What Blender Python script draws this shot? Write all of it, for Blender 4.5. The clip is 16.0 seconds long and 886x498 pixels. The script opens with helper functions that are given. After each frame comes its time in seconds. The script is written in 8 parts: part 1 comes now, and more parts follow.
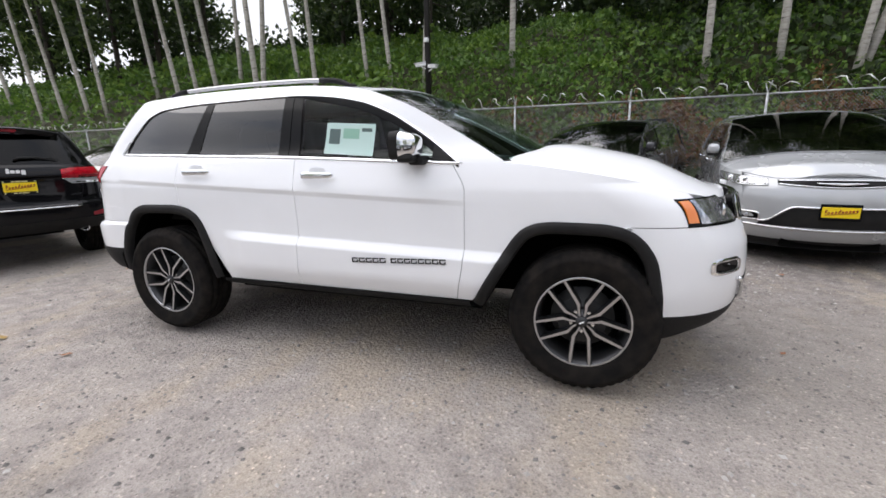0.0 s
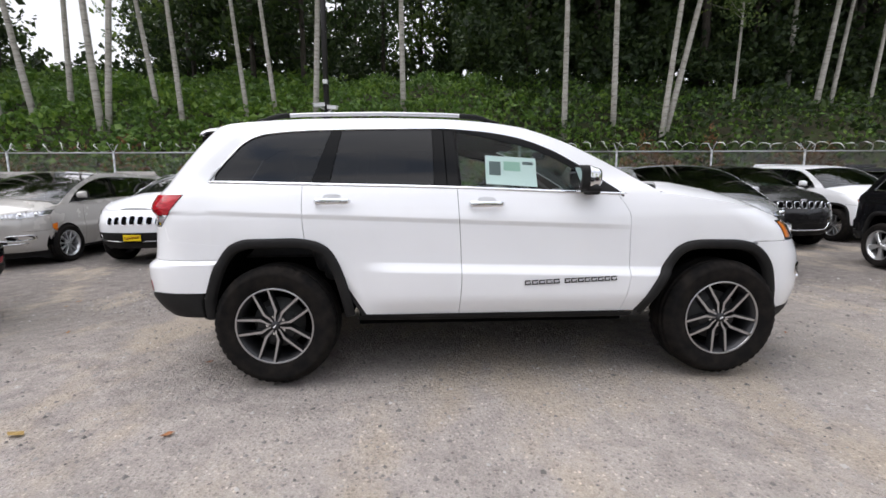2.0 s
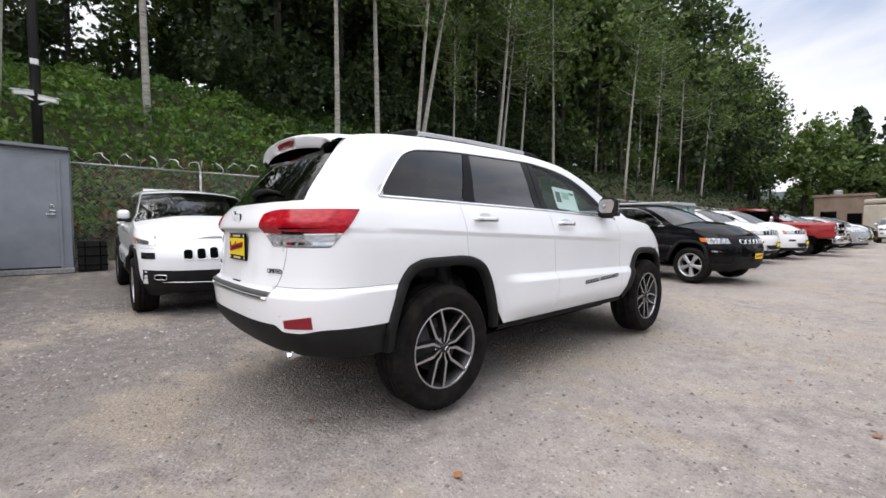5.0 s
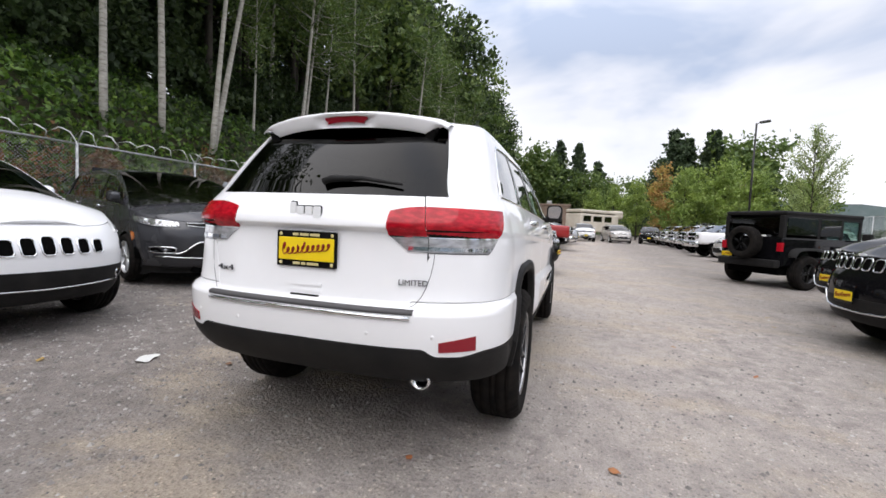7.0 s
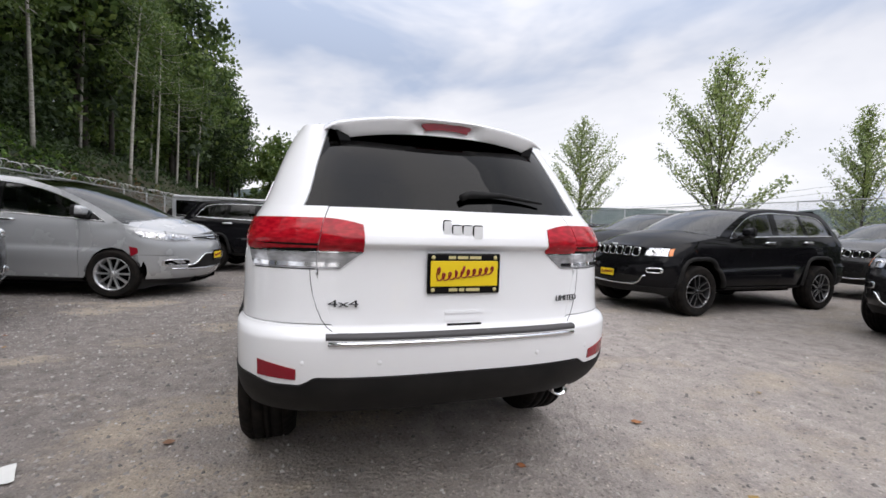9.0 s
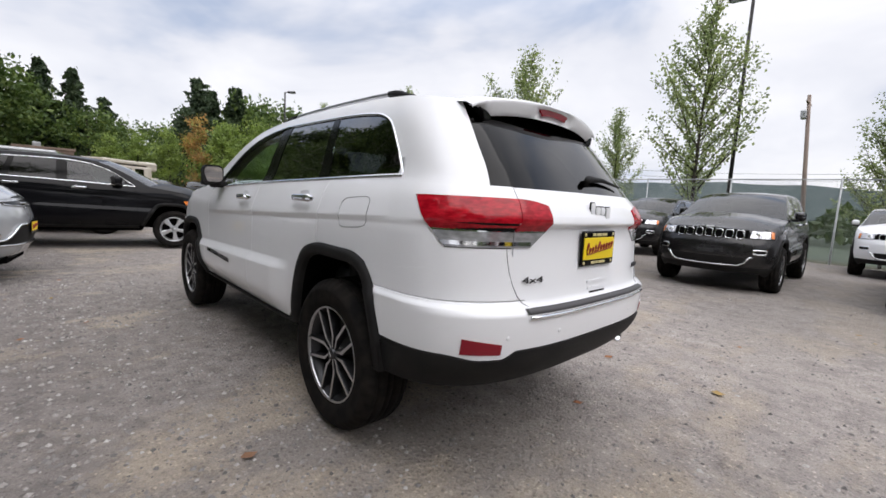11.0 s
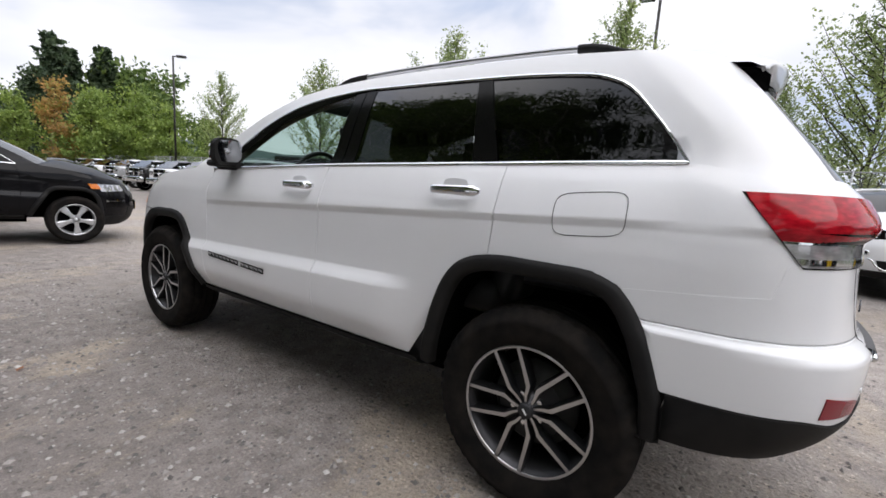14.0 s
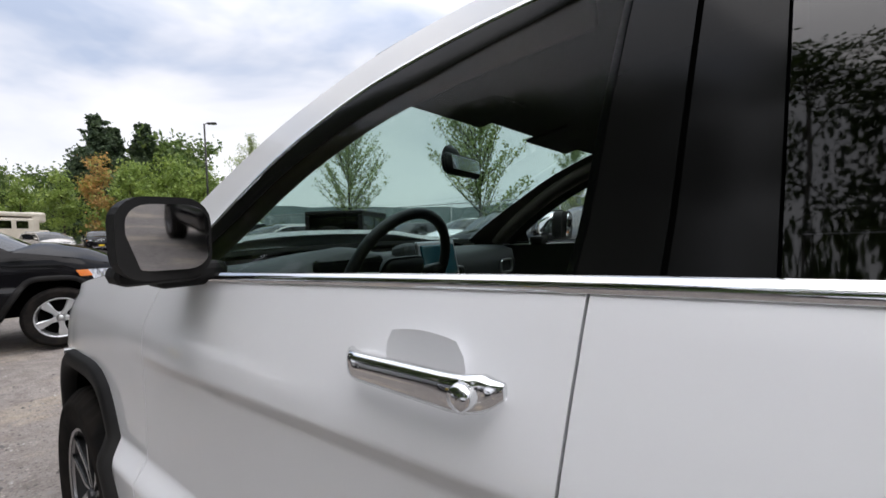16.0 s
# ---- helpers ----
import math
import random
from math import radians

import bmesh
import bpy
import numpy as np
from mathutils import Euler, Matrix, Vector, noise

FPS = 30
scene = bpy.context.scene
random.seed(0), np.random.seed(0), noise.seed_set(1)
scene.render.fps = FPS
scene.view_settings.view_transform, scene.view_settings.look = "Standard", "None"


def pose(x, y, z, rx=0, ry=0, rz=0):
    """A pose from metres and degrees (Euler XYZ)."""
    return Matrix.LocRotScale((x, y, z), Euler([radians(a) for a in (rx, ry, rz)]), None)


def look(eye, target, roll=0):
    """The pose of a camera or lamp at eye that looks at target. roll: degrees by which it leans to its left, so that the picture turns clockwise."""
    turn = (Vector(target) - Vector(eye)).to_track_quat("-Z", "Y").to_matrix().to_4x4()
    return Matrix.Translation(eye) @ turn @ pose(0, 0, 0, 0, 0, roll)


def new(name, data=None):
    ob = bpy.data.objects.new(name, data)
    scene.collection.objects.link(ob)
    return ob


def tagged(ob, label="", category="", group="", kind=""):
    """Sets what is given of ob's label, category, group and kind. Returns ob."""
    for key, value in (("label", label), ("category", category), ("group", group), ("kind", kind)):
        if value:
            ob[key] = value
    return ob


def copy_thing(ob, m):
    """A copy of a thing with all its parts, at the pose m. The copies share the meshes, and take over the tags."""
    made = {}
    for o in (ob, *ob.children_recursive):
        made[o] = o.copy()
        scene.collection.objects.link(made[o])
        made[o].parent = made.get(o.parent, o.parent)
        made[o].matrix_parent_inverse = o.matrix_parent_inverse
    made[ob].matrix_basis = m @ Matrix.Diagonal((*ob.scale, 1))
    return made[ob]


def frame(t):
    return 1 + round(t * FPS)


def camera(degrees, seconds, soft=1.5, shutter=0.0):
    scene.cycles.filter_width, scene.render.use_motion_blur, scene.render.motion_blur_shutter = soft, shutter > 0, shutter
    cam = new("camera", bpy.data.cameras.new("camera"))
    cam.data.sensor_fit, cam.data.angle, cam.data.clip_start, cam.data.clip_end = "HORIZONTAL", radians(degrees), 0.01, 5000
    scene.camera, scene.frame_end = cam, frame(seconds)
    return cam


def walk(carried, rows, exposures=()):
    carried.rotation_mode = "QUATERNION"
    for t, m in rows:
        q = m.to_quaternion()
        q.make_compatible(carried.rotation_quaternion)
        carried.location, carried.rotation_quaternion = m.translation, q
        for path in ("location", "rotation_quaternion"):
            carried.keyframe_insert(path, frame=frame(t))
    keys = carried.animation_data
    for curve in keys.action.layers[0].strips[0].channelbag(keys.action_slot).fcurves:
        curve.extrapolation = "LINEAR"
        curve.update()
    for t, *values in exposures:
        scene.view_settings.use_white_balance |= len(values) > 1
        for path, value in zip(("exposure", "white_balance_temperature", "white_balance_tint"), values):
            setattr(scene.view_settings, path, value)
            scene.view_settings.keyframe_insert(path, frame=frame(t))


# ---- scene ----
cam = camera(93.0, 16.0, 1.6)
PATH = [
    (0, (1.453, -3.079, 1.247), (0.814, -1.235, 0.812), -1.1),
    (0.5, (0.962, -3.121, 1.244), (0.505, -1.204, 0.907), -0.6),
    (1, (0.477, -3.306, 1.219), (0.225, -1.343, 0.929), -1.6),
    (1.5, (-0.013, -3.424, 1.197), (-0.143, -1.441, 0.971), -0.1),
    (2, (-0.493, -3.535, 1.191), (-0.412, -1.551, 0.944), -0.4),
    (2.5, (-0.935, -3.574, 1.19), (-0.648, -1.613, 0.926), 2.6),
    (3, (-1.406, -3.538, 1.217), (-0.924, -1.604, 1.058), 2.0),
    (3.5, (-1.922, -3.462, 1.147), (-1.187, -1.605, 1.038), 2.4),
    (4, (-2.343, -3.268, 1.126), (-1.418, -1.507, 0.921), 2.2),
    (4.2, (-2.53, -3.188, 1.109), (-1.494, -1.482, 0.981), 1.1),
    (6.3, (-3.843, -1.791, 1.141), (-2.132, -0.767, 0.983), 1.6),
    (6.5, (-3.924, -1.605, 1.143), (-2.132, -0.726, 1.019), 1.3),
    (7, (-4.013, -1.172, 1.15), (-2.109, -0.575, 1.025), 2.5),
    (7.5, (-3.987, -0.71, 1.161), (-2.026, -0.343, 1.02), 2.0),
    (8, (-4.038, -0.246, 1.181), (-2.046, -0.23, 0.995), 1.5),
    (8.5, (-3.99, 0.159, 1.164), (-2.023, -0.141, 0.964), 1.0),
    (9, (-3.994, 0.598, 1.195), (-2.09, -0.003, 1.087), 1.7),
    (9.2, (-3.986, 0.76, 1.192), (-2.117, 0.063, 1.051), 1.0),
    (11.3, (-3.214, 2.097, 1.197), (-1.85, 0.648, 1.005), 1.9),
    (11.5, (-3.137, 2.211, 1.189), (-1.832, 0.704, 1.025), 0.8),
    (12, (-2.959, 2.387, 1.179), (-1.778, 0.782, 1.007), 1.6),
    (12.5, (-2.741, 2.464, 1.179), (-1.647, 0.806, 0.94), 0.8),
    (13, (-2.514, 2.551, 1.179), (-1.456, 0.868, 0.96), -0.4),
    (13.5, (-2.29, 2.497, 1.172), (-1.245, 0.81, 0.93), 0.4),
    (14, (-1.987, 2.282, 1.172), (-0.876, 0.644, 0.884), 3.6),
    (14.5, (-1.569, 2.068, 1.194), (-0.442, 0.438, 0.927), 0.6),
    (15, (-1.179, 1.787, 1.208), (0.067, 0.239, 0.982), 2.3),
    (15.5, (-0.77, 1.51, 1.24), (0.502, -0.024, 1.077), 1.0),
    (16, (-0.431, 1.247, 1.31), (0.805, -0.322, 1.203), -1.4),
]
walk(cam, [(t, look(e, g, r)) for t, e, g, r in PATH], [(0, 0.22), (4, 0.20), (7, 0.18), (8, 0.0), (13, 0.03), (14.5, 0.24), (15.5, 0.30), (16, 0.15)])

# ---- light: bright overcast sky, a wide soft sun behind thin cloud ----
SUN_ELEV, SUN_ROT = radians(60), radians(283)
world = bpy.data.worlds.new("overcast_sky")
scene.world = world
world.use_nodes = True
_wn, _wl = world.node_tree.nodes, world.node_tree.links
_wn.clear()
_out = _wn.new("ShaderNodeOutputWorld")
_bg = _wn.new("ShaderNodeBackground")
_sky = _wn.new("ShaderNodeTexSky")
_sky.sky_type, _sky.sun_disc, _sky.sun_elevation, _sky.sun_rotation = "NISHITA", False, SUN_ELEV, SUN_ROT
_bg.inputs["Strength"].default_value = 0.12
_tc = _wn.new("ShaderNodeTexCoord")
_map = _wn.new("ShaderNodeMapping")
_map.inputs["Scale"].default_value = (1.0, 1.0, 2.4)
_n1 = _wn.new("ShaderNodeTexNoise")
_n1.inputs["Scale"].default_value, _n1.inputs["Detail"].default_value, _n1.inputs["Roughness"].default_value = 1.8, 5.0, 0.50
_n1.inputs["Distortion"].default_value = 0.35
_ramp = _wn.new("ShaderNodeValToRGB")
_cr = _ramp.color_ramp
_cr.elements[0].position, _cr.elements[0].color = 0.36, (4.2, 4.85, 6.3, 1)
_cr.elements[1].position, _cr.elements[1].color = 0.64, (8.8, 8.75, 9.1, 1)
_e = _cr.elements.new(0.48)
_e.color = (7.15, 7.25, 7.9, 1)
_mix = _wn.new("ShaderNodeMix")
_mix.data_type = "RGBA"
_mix.inputs["Factor"].default_value = 0.93
_wl.new(_tc.outputs["Generated"], _map.inputs["Vector"])
_wl.new(_map.outputs["Vector"], _n1.inputs["Vector"])
_wl.new(_n1.outputs["Fac"], _ramp.inputs["Fac"])
_wl.new(_sky.outputs["Color"], _mix.inputs[6])
_wl.new(_ramp.outputs["Color"], _mix.inputs[7])
# the cloud is brighter overhead than near the horizon
_sep = _wn.new("ShaderNodeSeparateXYZ")
_wl.new(_tc.outputs["Generated"], _sep.inputs["Vector"])
_up = _wn.new("ShaderNodeMapRange")
for _k, _v in (("From Min", 0.35), ("From Max", 0.85), ("To Min", 0.12), ("To Max", 0.215)):
    _up.inputs[_k].default_value = _v
_wl.new(_sep.outputs["Z"], _up.inputs["Value"])
_wl.new(_up.outputs["Result"], _bg.inputs["Strength"])
_wl.new(_mix.outputs[2], _bg.inputs["Color"])
_wl.new(_bg.outputs["Background"], _out.inputs["Surface"])
sun = new("sun", bpy.data.lights.new("sun", "SUN"))
sun.data.energy, sun.data.angle, sun.data.color = 2.1, radians(75), (1.0, 0.95, 0.935)
_sd = Vector((math.sin(SUN_ROT) * math.cos(SUN_ELEV), math.cos(SUN_ROT) * math.cos(SUN_ELEV), math.sin(SUN_ELEV)))
sun.matrix_world = look(_sd * 60, (0, 0, 0))

# ---- materials ----
def material(name, color=(0.5, 0.5, 0.5), rough=0.5, metal=0.0, coat=0.0, ior=1.5, build=None):
    m = bpy.data.materials.new(name)
    m.use_nodes = True
    nt = m.node_tree
    b = nt.nodes["Principled BSDF"]
    b.inputs["Base Color"].default_value = (*color, 1)
    b.inputs["Roughness"].default_value = rough
    b.inputs["Metallic"].default_value = metal
    b.inputs["IOR"].default_value = ior
    b.inputs["Coat Weight"].default_value = coat
    b.inputs["Coat Roughness"].default_value = 0.03
    if build:
        build(nt, b)
    return m


def node(nt, kind, **values):
    n = nt.nodes.new("ShaderNode" + kind)
    for k, v in values.items():
        k = k.replace("_", " ")
        if k in n.inputs:
            n.inputs[k].default_value = v
    return n


def noise_tex(nt, scale, detail=5.0, rough=0.55, stretch=None, object_space=True):
    tc = node(nt, "TexCoord")
    mp = node(nt, "Mapping")
    if stretch:
        mp.inputs["Scale"].default_value = stretch
    nt.links.new(tc.outputs["Object" if object_space else "Generated"], mp.inputs["Vector"])
    n = node(nt, "TexNoise", Scale=scale, Detail=detail, Roughness=rough)
    nt.links.new(mp.outputs["Vector"], n.inputs["Vector"])
    return n.outputs["Fac"]


def ramp(nt, fac, stops):
    r = node(nt, "ValToRGB")
    e = r.color_ramp.elements
    while len(e) < len(stops):
        e.new(0.5)
    for el, (p, c) in zip(e, stops):
        el.position, el.color = p, (*c, 1)
    nt.links.new(fac, r.inputs["Fac"])
    return r.outputs["Color"]


def blend(nt, fac, a, b, mode="MIX"):
    m = node(nt, "Mix")
    m.data_type, m.blend_type = "RGBA", mode
    for src, idx in ((fac, 0), (a, 6), (b, 7)):
        if isinstance(src, (int, float)):
            m.inputs[idx].default_value = src
        elif isinstance(src, tuple):
            m.inputs[idx].default_value = (*src, 1)
        else:
            nt.links.new(src, m.inputs[idx])
    return m.outputs[2]


def bump(nt, b, height, strength=0.3, dist=0.01):
    n = node(nt, "Bump", Strength=strength, Distance=dist)
    nt.links.new(height, n.inputs["Height"])
    nt.links.new(n.outputs["Normal"], b.inputs["Normal"])


def random_tint(nt, col, lo, hi, island=False):
    if island:
        g = node(nt, "NewGeometry")
        src = g.outputs["Random Per Island"]
    else:
        src = node(nt, "ObjectInfo").outputs["Random"]
    mr = node(nt, "MapRange")
    mr.inputs["To Min"].default_value, mr.inputs["To Max"].default_value = lo, hi
    nt.links.new(src, mr.inputs["Value"])
    c = node(nt, "CombineColor")
    for k in range(3):
        nt.links.new(mr.outputs["Result"], c.inputs[k])
    return blend(nt, 1.0, col, c.outputs["Color"], "MULTIPLY")


def _paint(nt, b):
    dust = noise_tex(nt, 3.0, 6)
    c = b.inputs["Base Color"].default_value[:3]
    nt.links.new(blend(nt, ramp_val(nt, dust, 0.45, 0.8, 0.0, 0.003 + 0.05 * c[0]), tuple(c), (0.33, 0.30, 0.26)), b.inputs["Base Color"])
    nt.links.new(ramp_val(nt, dust, 0.3, 0.8, 0.18, 0.34), b.inputs["Roughness"])


def ramp_val(nt, fac, f0, f1, t0, t1):
    mr = node(nt, "MapRange")
    for k, v in (("From Min", f0), ("From Max", f1), ("To Min", t0), ("To Max", t1)):
        mr.inputs[k].default_value = v
    nt.links.new(fac, mr.inputs["Value"])
    return mr.outputs["Result"]


def paint(name, color, metal=0.0):
    m = material(name, color, 0.25, metal, 1.0, 1.5, _paint)
    b = m.node_tree.nodes["Principled BSDF"]
    b.inputs["Specular IOR Level"].default_value = 0.0 if metal == 0 else 0.4
    b.inputs["Coat IOR"].default_value = 1.5 if color[0] > 0.2 else 1.38
    b.inputs["Coat Weight"].default_value = 1.0 if color[0] > 0.05 else 0.6
    return m


def glass(name, tint, rough=0.0, gloss=0.03, rise=4.0):
    m = bpy.data.materials.new(name)
    m.use_nodes = True
    nt = m.node_tree
    nt.nodes.clear()
    out = node(nt, "OutputMaterial")
    tr = node(nt, "BsdfTransparent")
    tr.inputs["Color"].default_value = (*tint, 1)
    gl = node(nt, "BsdfGlossy", Roughness=rough)
    gl.inputs["Color"].default_value = (1, 1, 1, 1)
    fr = node(nt, "LayerWeight", Blend=0.5)
    pw = node(nt, "Math")
    pw.operation = "POWER"
    pw.inputs[1].default_value = rise
    nt.links.new(fr.outputs["Facing"], pw.inputs[0])
    mx = node(nt, "MixShader")
    nt.links.new(ramp_val(nt, pw.outputs[0], 0.0, 1.0, gloss, 0.95), mx.inputs["Fac"])
    nt.links.new(tr.outputs["BSDF"], mx.inputs[1])
    nt.links.new(gl.outputs["BSDF"], mx.inputs[2])
    nt.links.new(mx.outputs["Shader"], out.inputs["Surface"])
    return m


def _rubber(nt, b):
    f = noise_tex(nt, 14, 5)
    nt.links.new(ramp(nt, f, [(0.35, (0.007, 0.0068, 0.0068)), (0.85, (0.024, 0.020, 0.017))]), b.inputs["Base Color"])
    bump(nt, b, noise_tex(nt, 160, 3), 0.2, 0.002)


def _plastic(nt, b):
    nt.links.new(ramp(nt, noise_tex(nt, 6, 5), [(0.3, (0.010, 0.010, 0.0105)), (0.8, (0.022, 0.021, 0.020))]), b.inputs["Base Color"])
    bump(nt, b, noise_tex(nt, 900, 2), 0.25, 0.001)


WHITE = paint("white_paint", (0.84, 0.845, 0.86))
BLACK_PAINT = paint("black_paint", (0.005, 0.005, 0.006))
DARK_GREY = paint("granite_paint", (0.016, 0.0155, 0.016), 0.2)
GREY_PAINT = paint("graphite_paint", (0.048, 0.049, 0.055), 0.2)
SILVER = paint("silver_paint", (0.40, 0.41, 0.42), 0.25)
BEIGE = paint("pale_sand_paint", (0.52, 0.50, 0.47), 0.2)
RED_PAINT = paint("red_paint", (0.30, 0.02, 0.02))
BLUE_PAINT = paint("blue_paint", (0.03, 0.06, 0.14), 0.3)
RUBBER = material("tyre_rubber", (0.02, 0.02, 0.02), 0.9, ior=1.2, build=_rubber)
PLASTIC = material("black_textured_plastic", (0.025, 0.025, 0.026), 0.6, ior=1.24, build=_plastic)
GLOSS_BLACK = material("gloss_black_trim", (0.005, 0.005, 0.005), 0.12, ior=1.24)
STEP_PAD = material("worn_rubber_pad", (0.06, 0.058, 0.06), 0.6, build=lambda nt, b: bump(nt, b, noise_tex(nt, 300, 2), 0.3, 0.001))
# near-black without gloss: black trim, and shade put into wells, slots and hollows
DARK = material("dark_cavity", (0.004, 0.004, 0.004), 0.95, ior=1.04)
CHROME = material("chrome", (0.78, 0.79, 0.80), 0.07, 1.0)
ALLOY = material("machined_alloy", (0.50, 0.50, 0.51), 0.30, 1.0)
BADGE = material("pale_satin_badge", (0.82, 0.83, 0.84), 0.3)
BARREL = material("dark_wheel_barrel", (0.045, 0.045, 0.048), 0.4, 0.6)
ALLOY_DARK = material("dark_alloy_pocket", (0.022, 0.023, 0.025), 0.35, 0.5)
SILVER_RIM = material("silver_painted_alloy", (0.62, 0.63, 0.64), 0.3, 0.8)
STEEL = material("galvanised_steel", (0.42, 0.43, 0.44), 0.45, 0.8, build=lambda nt, b: nt.links.new(
    ramp(nt, noise_tex(nt, 18, 4), [(0.3, (0.30, 0.31, 0.32)), (0.7, (0.55, 0.56, 0.56))]), b.inputs["Base Color"]))
RAZOR = material("bright_barbed_tape", (0.72, 0.72, 0.70), 0.4, 0.5)
DISC = material("brake_disc_iron", (0.09, 0.09, 0.09), 0.5, 0.5)
HUB = material("satin_grey_hub", (0.045, 0.045, 0.048), 0.35, 0.6)
POLE = material("dark_bronze_pole", (0.02, 0.018, 0.017), 0.5, 0.3)
CLEAR_GLASS = glass("clear_glass", (0.80, 0.86, 0.84), gloss=0.016, rise=5.5)
PRIVACY = glass("privacy_glass", (0.035, 0.035, 0.04), 0.025, gloss=0.03, rise=2.7)
REAR_GLASS = glass("rear_privacy_glass", (0.008, 0.008, 0.010), gloss=0.016, rise=4.5)
SHADE_GLASS = glass("green_tinted_windscreen", (0.55, 0.68, 0.65))
PARKED_GLASS = glass("dark_tinted_windscreen", (0.16, 0.20, 0.185), gloss=0.05, rise=4.2)
RED_LENS = material("red_lamp_lens", (0.42, 0.008, 0.015), 0.06, ior=1.4, build=lambda nt, b: nt.links.new(
    ramp(nt, noise_tex(nt, 26, 2, stretch=(1, 1, 3)), [(0.38, (0.28, 0.003, 0.010)), (0.68, (0.50, 0.010, 0.022))]), b.inputs["Base Color"]))
DARK_RED = material("dark_red_reflector", (0.24, 0.008, 0.018), 0.2)
CLEAR_LENS = material("clear_lamp_lens", (0.55, 0.56, 0.57), 0.08, 0.75, coat=1.0, build=lambda nt, b: nt.links.new(
    ramp(nt, noise_tex(nt, 34, 2, stretch=(1, 1, 0.4)), [(0.36, (0.24, 0.24, 0.25)), (0.66, (0.64, 0.65, 0.67))]), b.inputs["Base Color"]))
LAMP_CLEAR = material("clear_reverse_lens", (0.42, 0.42, 0.43), 0.12, 0.35, coat=1.0, build=lambda nt, b: nt.links.new(
    ramp(nt, noise_tex(nt, 22, 2, stretch=(1, 1, 3)), [(0.35, (0.30, 0.30, 0.31)), (0.7, (0.50, 0.50, 0.51))]), b.inputs["Base Color"]))
AMBER = material("amber_lens", (0.75, 0.20, 0.02), 0.12, coat=1.0)
YELLOW = material("yellow_plate", (0.85, 0.62, 0.005), 0.45)
PLATE_RED = material("dark_red_lettering", (0.25, 0.01, 0.008), 0.5)
CREAM_LETTER = material("cream_lettering", (0.6, 0.52, 0.25), 0.5)
PAPER = material("white_paper_sticker", (0.70, 0.80, 0.78), 0.6)
SCRAP = material("white_paper_scrap", (0.62, 0.62, 0.60), 0.7)
PAPER_DARK = material("dark_print", (0.10, 0.13, 0.13), 0.6)
PAPER_GREEN = material("pale_green_print", (0.35, 0.55, 0.45), 0.6)
LEATHER = material("black_leather", (0.02, 0.02, 0.021), 0.5, build=lambda nt, b: bump(nt, b, noise_tex(nt, 220, 2), 0.3, 0.001))
DASH = material("dark_dashboard", (0.022, 0.022, 0.024), 0.55, build=lambda nt, b: bump(nt, b, noise_tex(nt, 400, 2), 0.3, 0.001))
HEADLINER = material("grey_headliner", (0.030, 0.025, 0.021), 0.9)
TAN = material("brown_pillar_trim", (0.075, 0.058, 0.046), 0.85)
MIRROR = material("dimming_mirror_glass", (0.55, 0.56, 0.58), 0.03, 1.0)
SCREEN = material("display_glass", (0.03, 0.10, 0.13), 0.08, coat=1.0)

# ---- geometry tools ----
def pchip(pts):
    """A smooth curve through points that never overshoots."""
    xs, ys = np.array([p[0] for p in pts], float), np.array([p[1] for p in pts], float)
    h, d = np.diff(xs), np.diff(ys) / np.diff(xs)
    m = np.zeros(len(xs))
    m[0], m[-1] = d[0], d[-1]
    for i in range(1, len(xs) - 1):
        if d[i - 1] * d[i] > 0:
            w1, w2 = 2 * h[i] + h[i - 1], h[i] + 2 * h[i - 1]
            m[i] = (w1 + w2) / (w1 / d[i - 1] + w2 / d[i])

    def f(x):
        if x <= xs[0]:
            return float(ys[0])
        if x >= xs[-1]:
            return float(ys[-1])
        i = int(np.searchsorted(xs, x)) - 1
        t = (x - xs[i]) / h[i]
        a, b = t * t * (3 - 2 * t), t * (1 - t)
        return float(ys[i] * (1 - a) + ys[i + 1] * a + h[i] * b * (m[i] * (1 - t) - m[i + 1] * t))
    return f


def linear(pts):
    xs, ys = [p[0] for p in pts], [p[1] for p in pts]
    return lambda x: float(np.interp(x, xs, ys))


def lerp(a, b, t):
    return a + (b - a) * t


def smooth01(t):
    t = min(1.0, max(0.0, t))
    return t * t * (3 - 2 * t)


def link_mesh(name, verts, faces, mat, parent=None, label="", smooth=True, mats=None, idx=None):
    me = bpy.data.meshes.new(name)
    me.from_pydata([tuple(v) for v in verts], [], faces)
    for m in (mats or [mat]):
        me.materials.append(m)
    if idx is not None:
        me.polygons.foreach_set("material_index", idx)
    me.polygons.foreach_set("use_smooth", [smooth] * len(me.polygons))
    me.update()
    ob = new(name, me)
    ob.parent = parent
    if label:
        ob["label"] = label
    return ob


def part(name, bm, mat, parent=None, label="", smooth=False):
    me = bpy.data.meshes.new(name)
    bm.to_mesh(me)
    bm.free()
    me.materials.append(mat)
    me.polygons.foreach_set("use_smooth", [smooth] * len(me.polygons))
    ob = new(name, me)
    ob.parent = parent
    if label:
        ob["label"] = label
    return ob


def again(ob, parent, m):
    """Another part on the same mesh."""
    o = new(ob.name.split(".")[0], ob.data)
    o.parent, o.matrix_basis = parent, m
    if "label" in ob:
        o["label"] = ob["label"]
    return o


def thing(name, label, category, group="", kind="", at=None):
    e = new(name)
    e.empty_display_size = 0.2
    if at is not None:
        e.matrix_basis = at
    return tagged(e, label, category, group, kind)


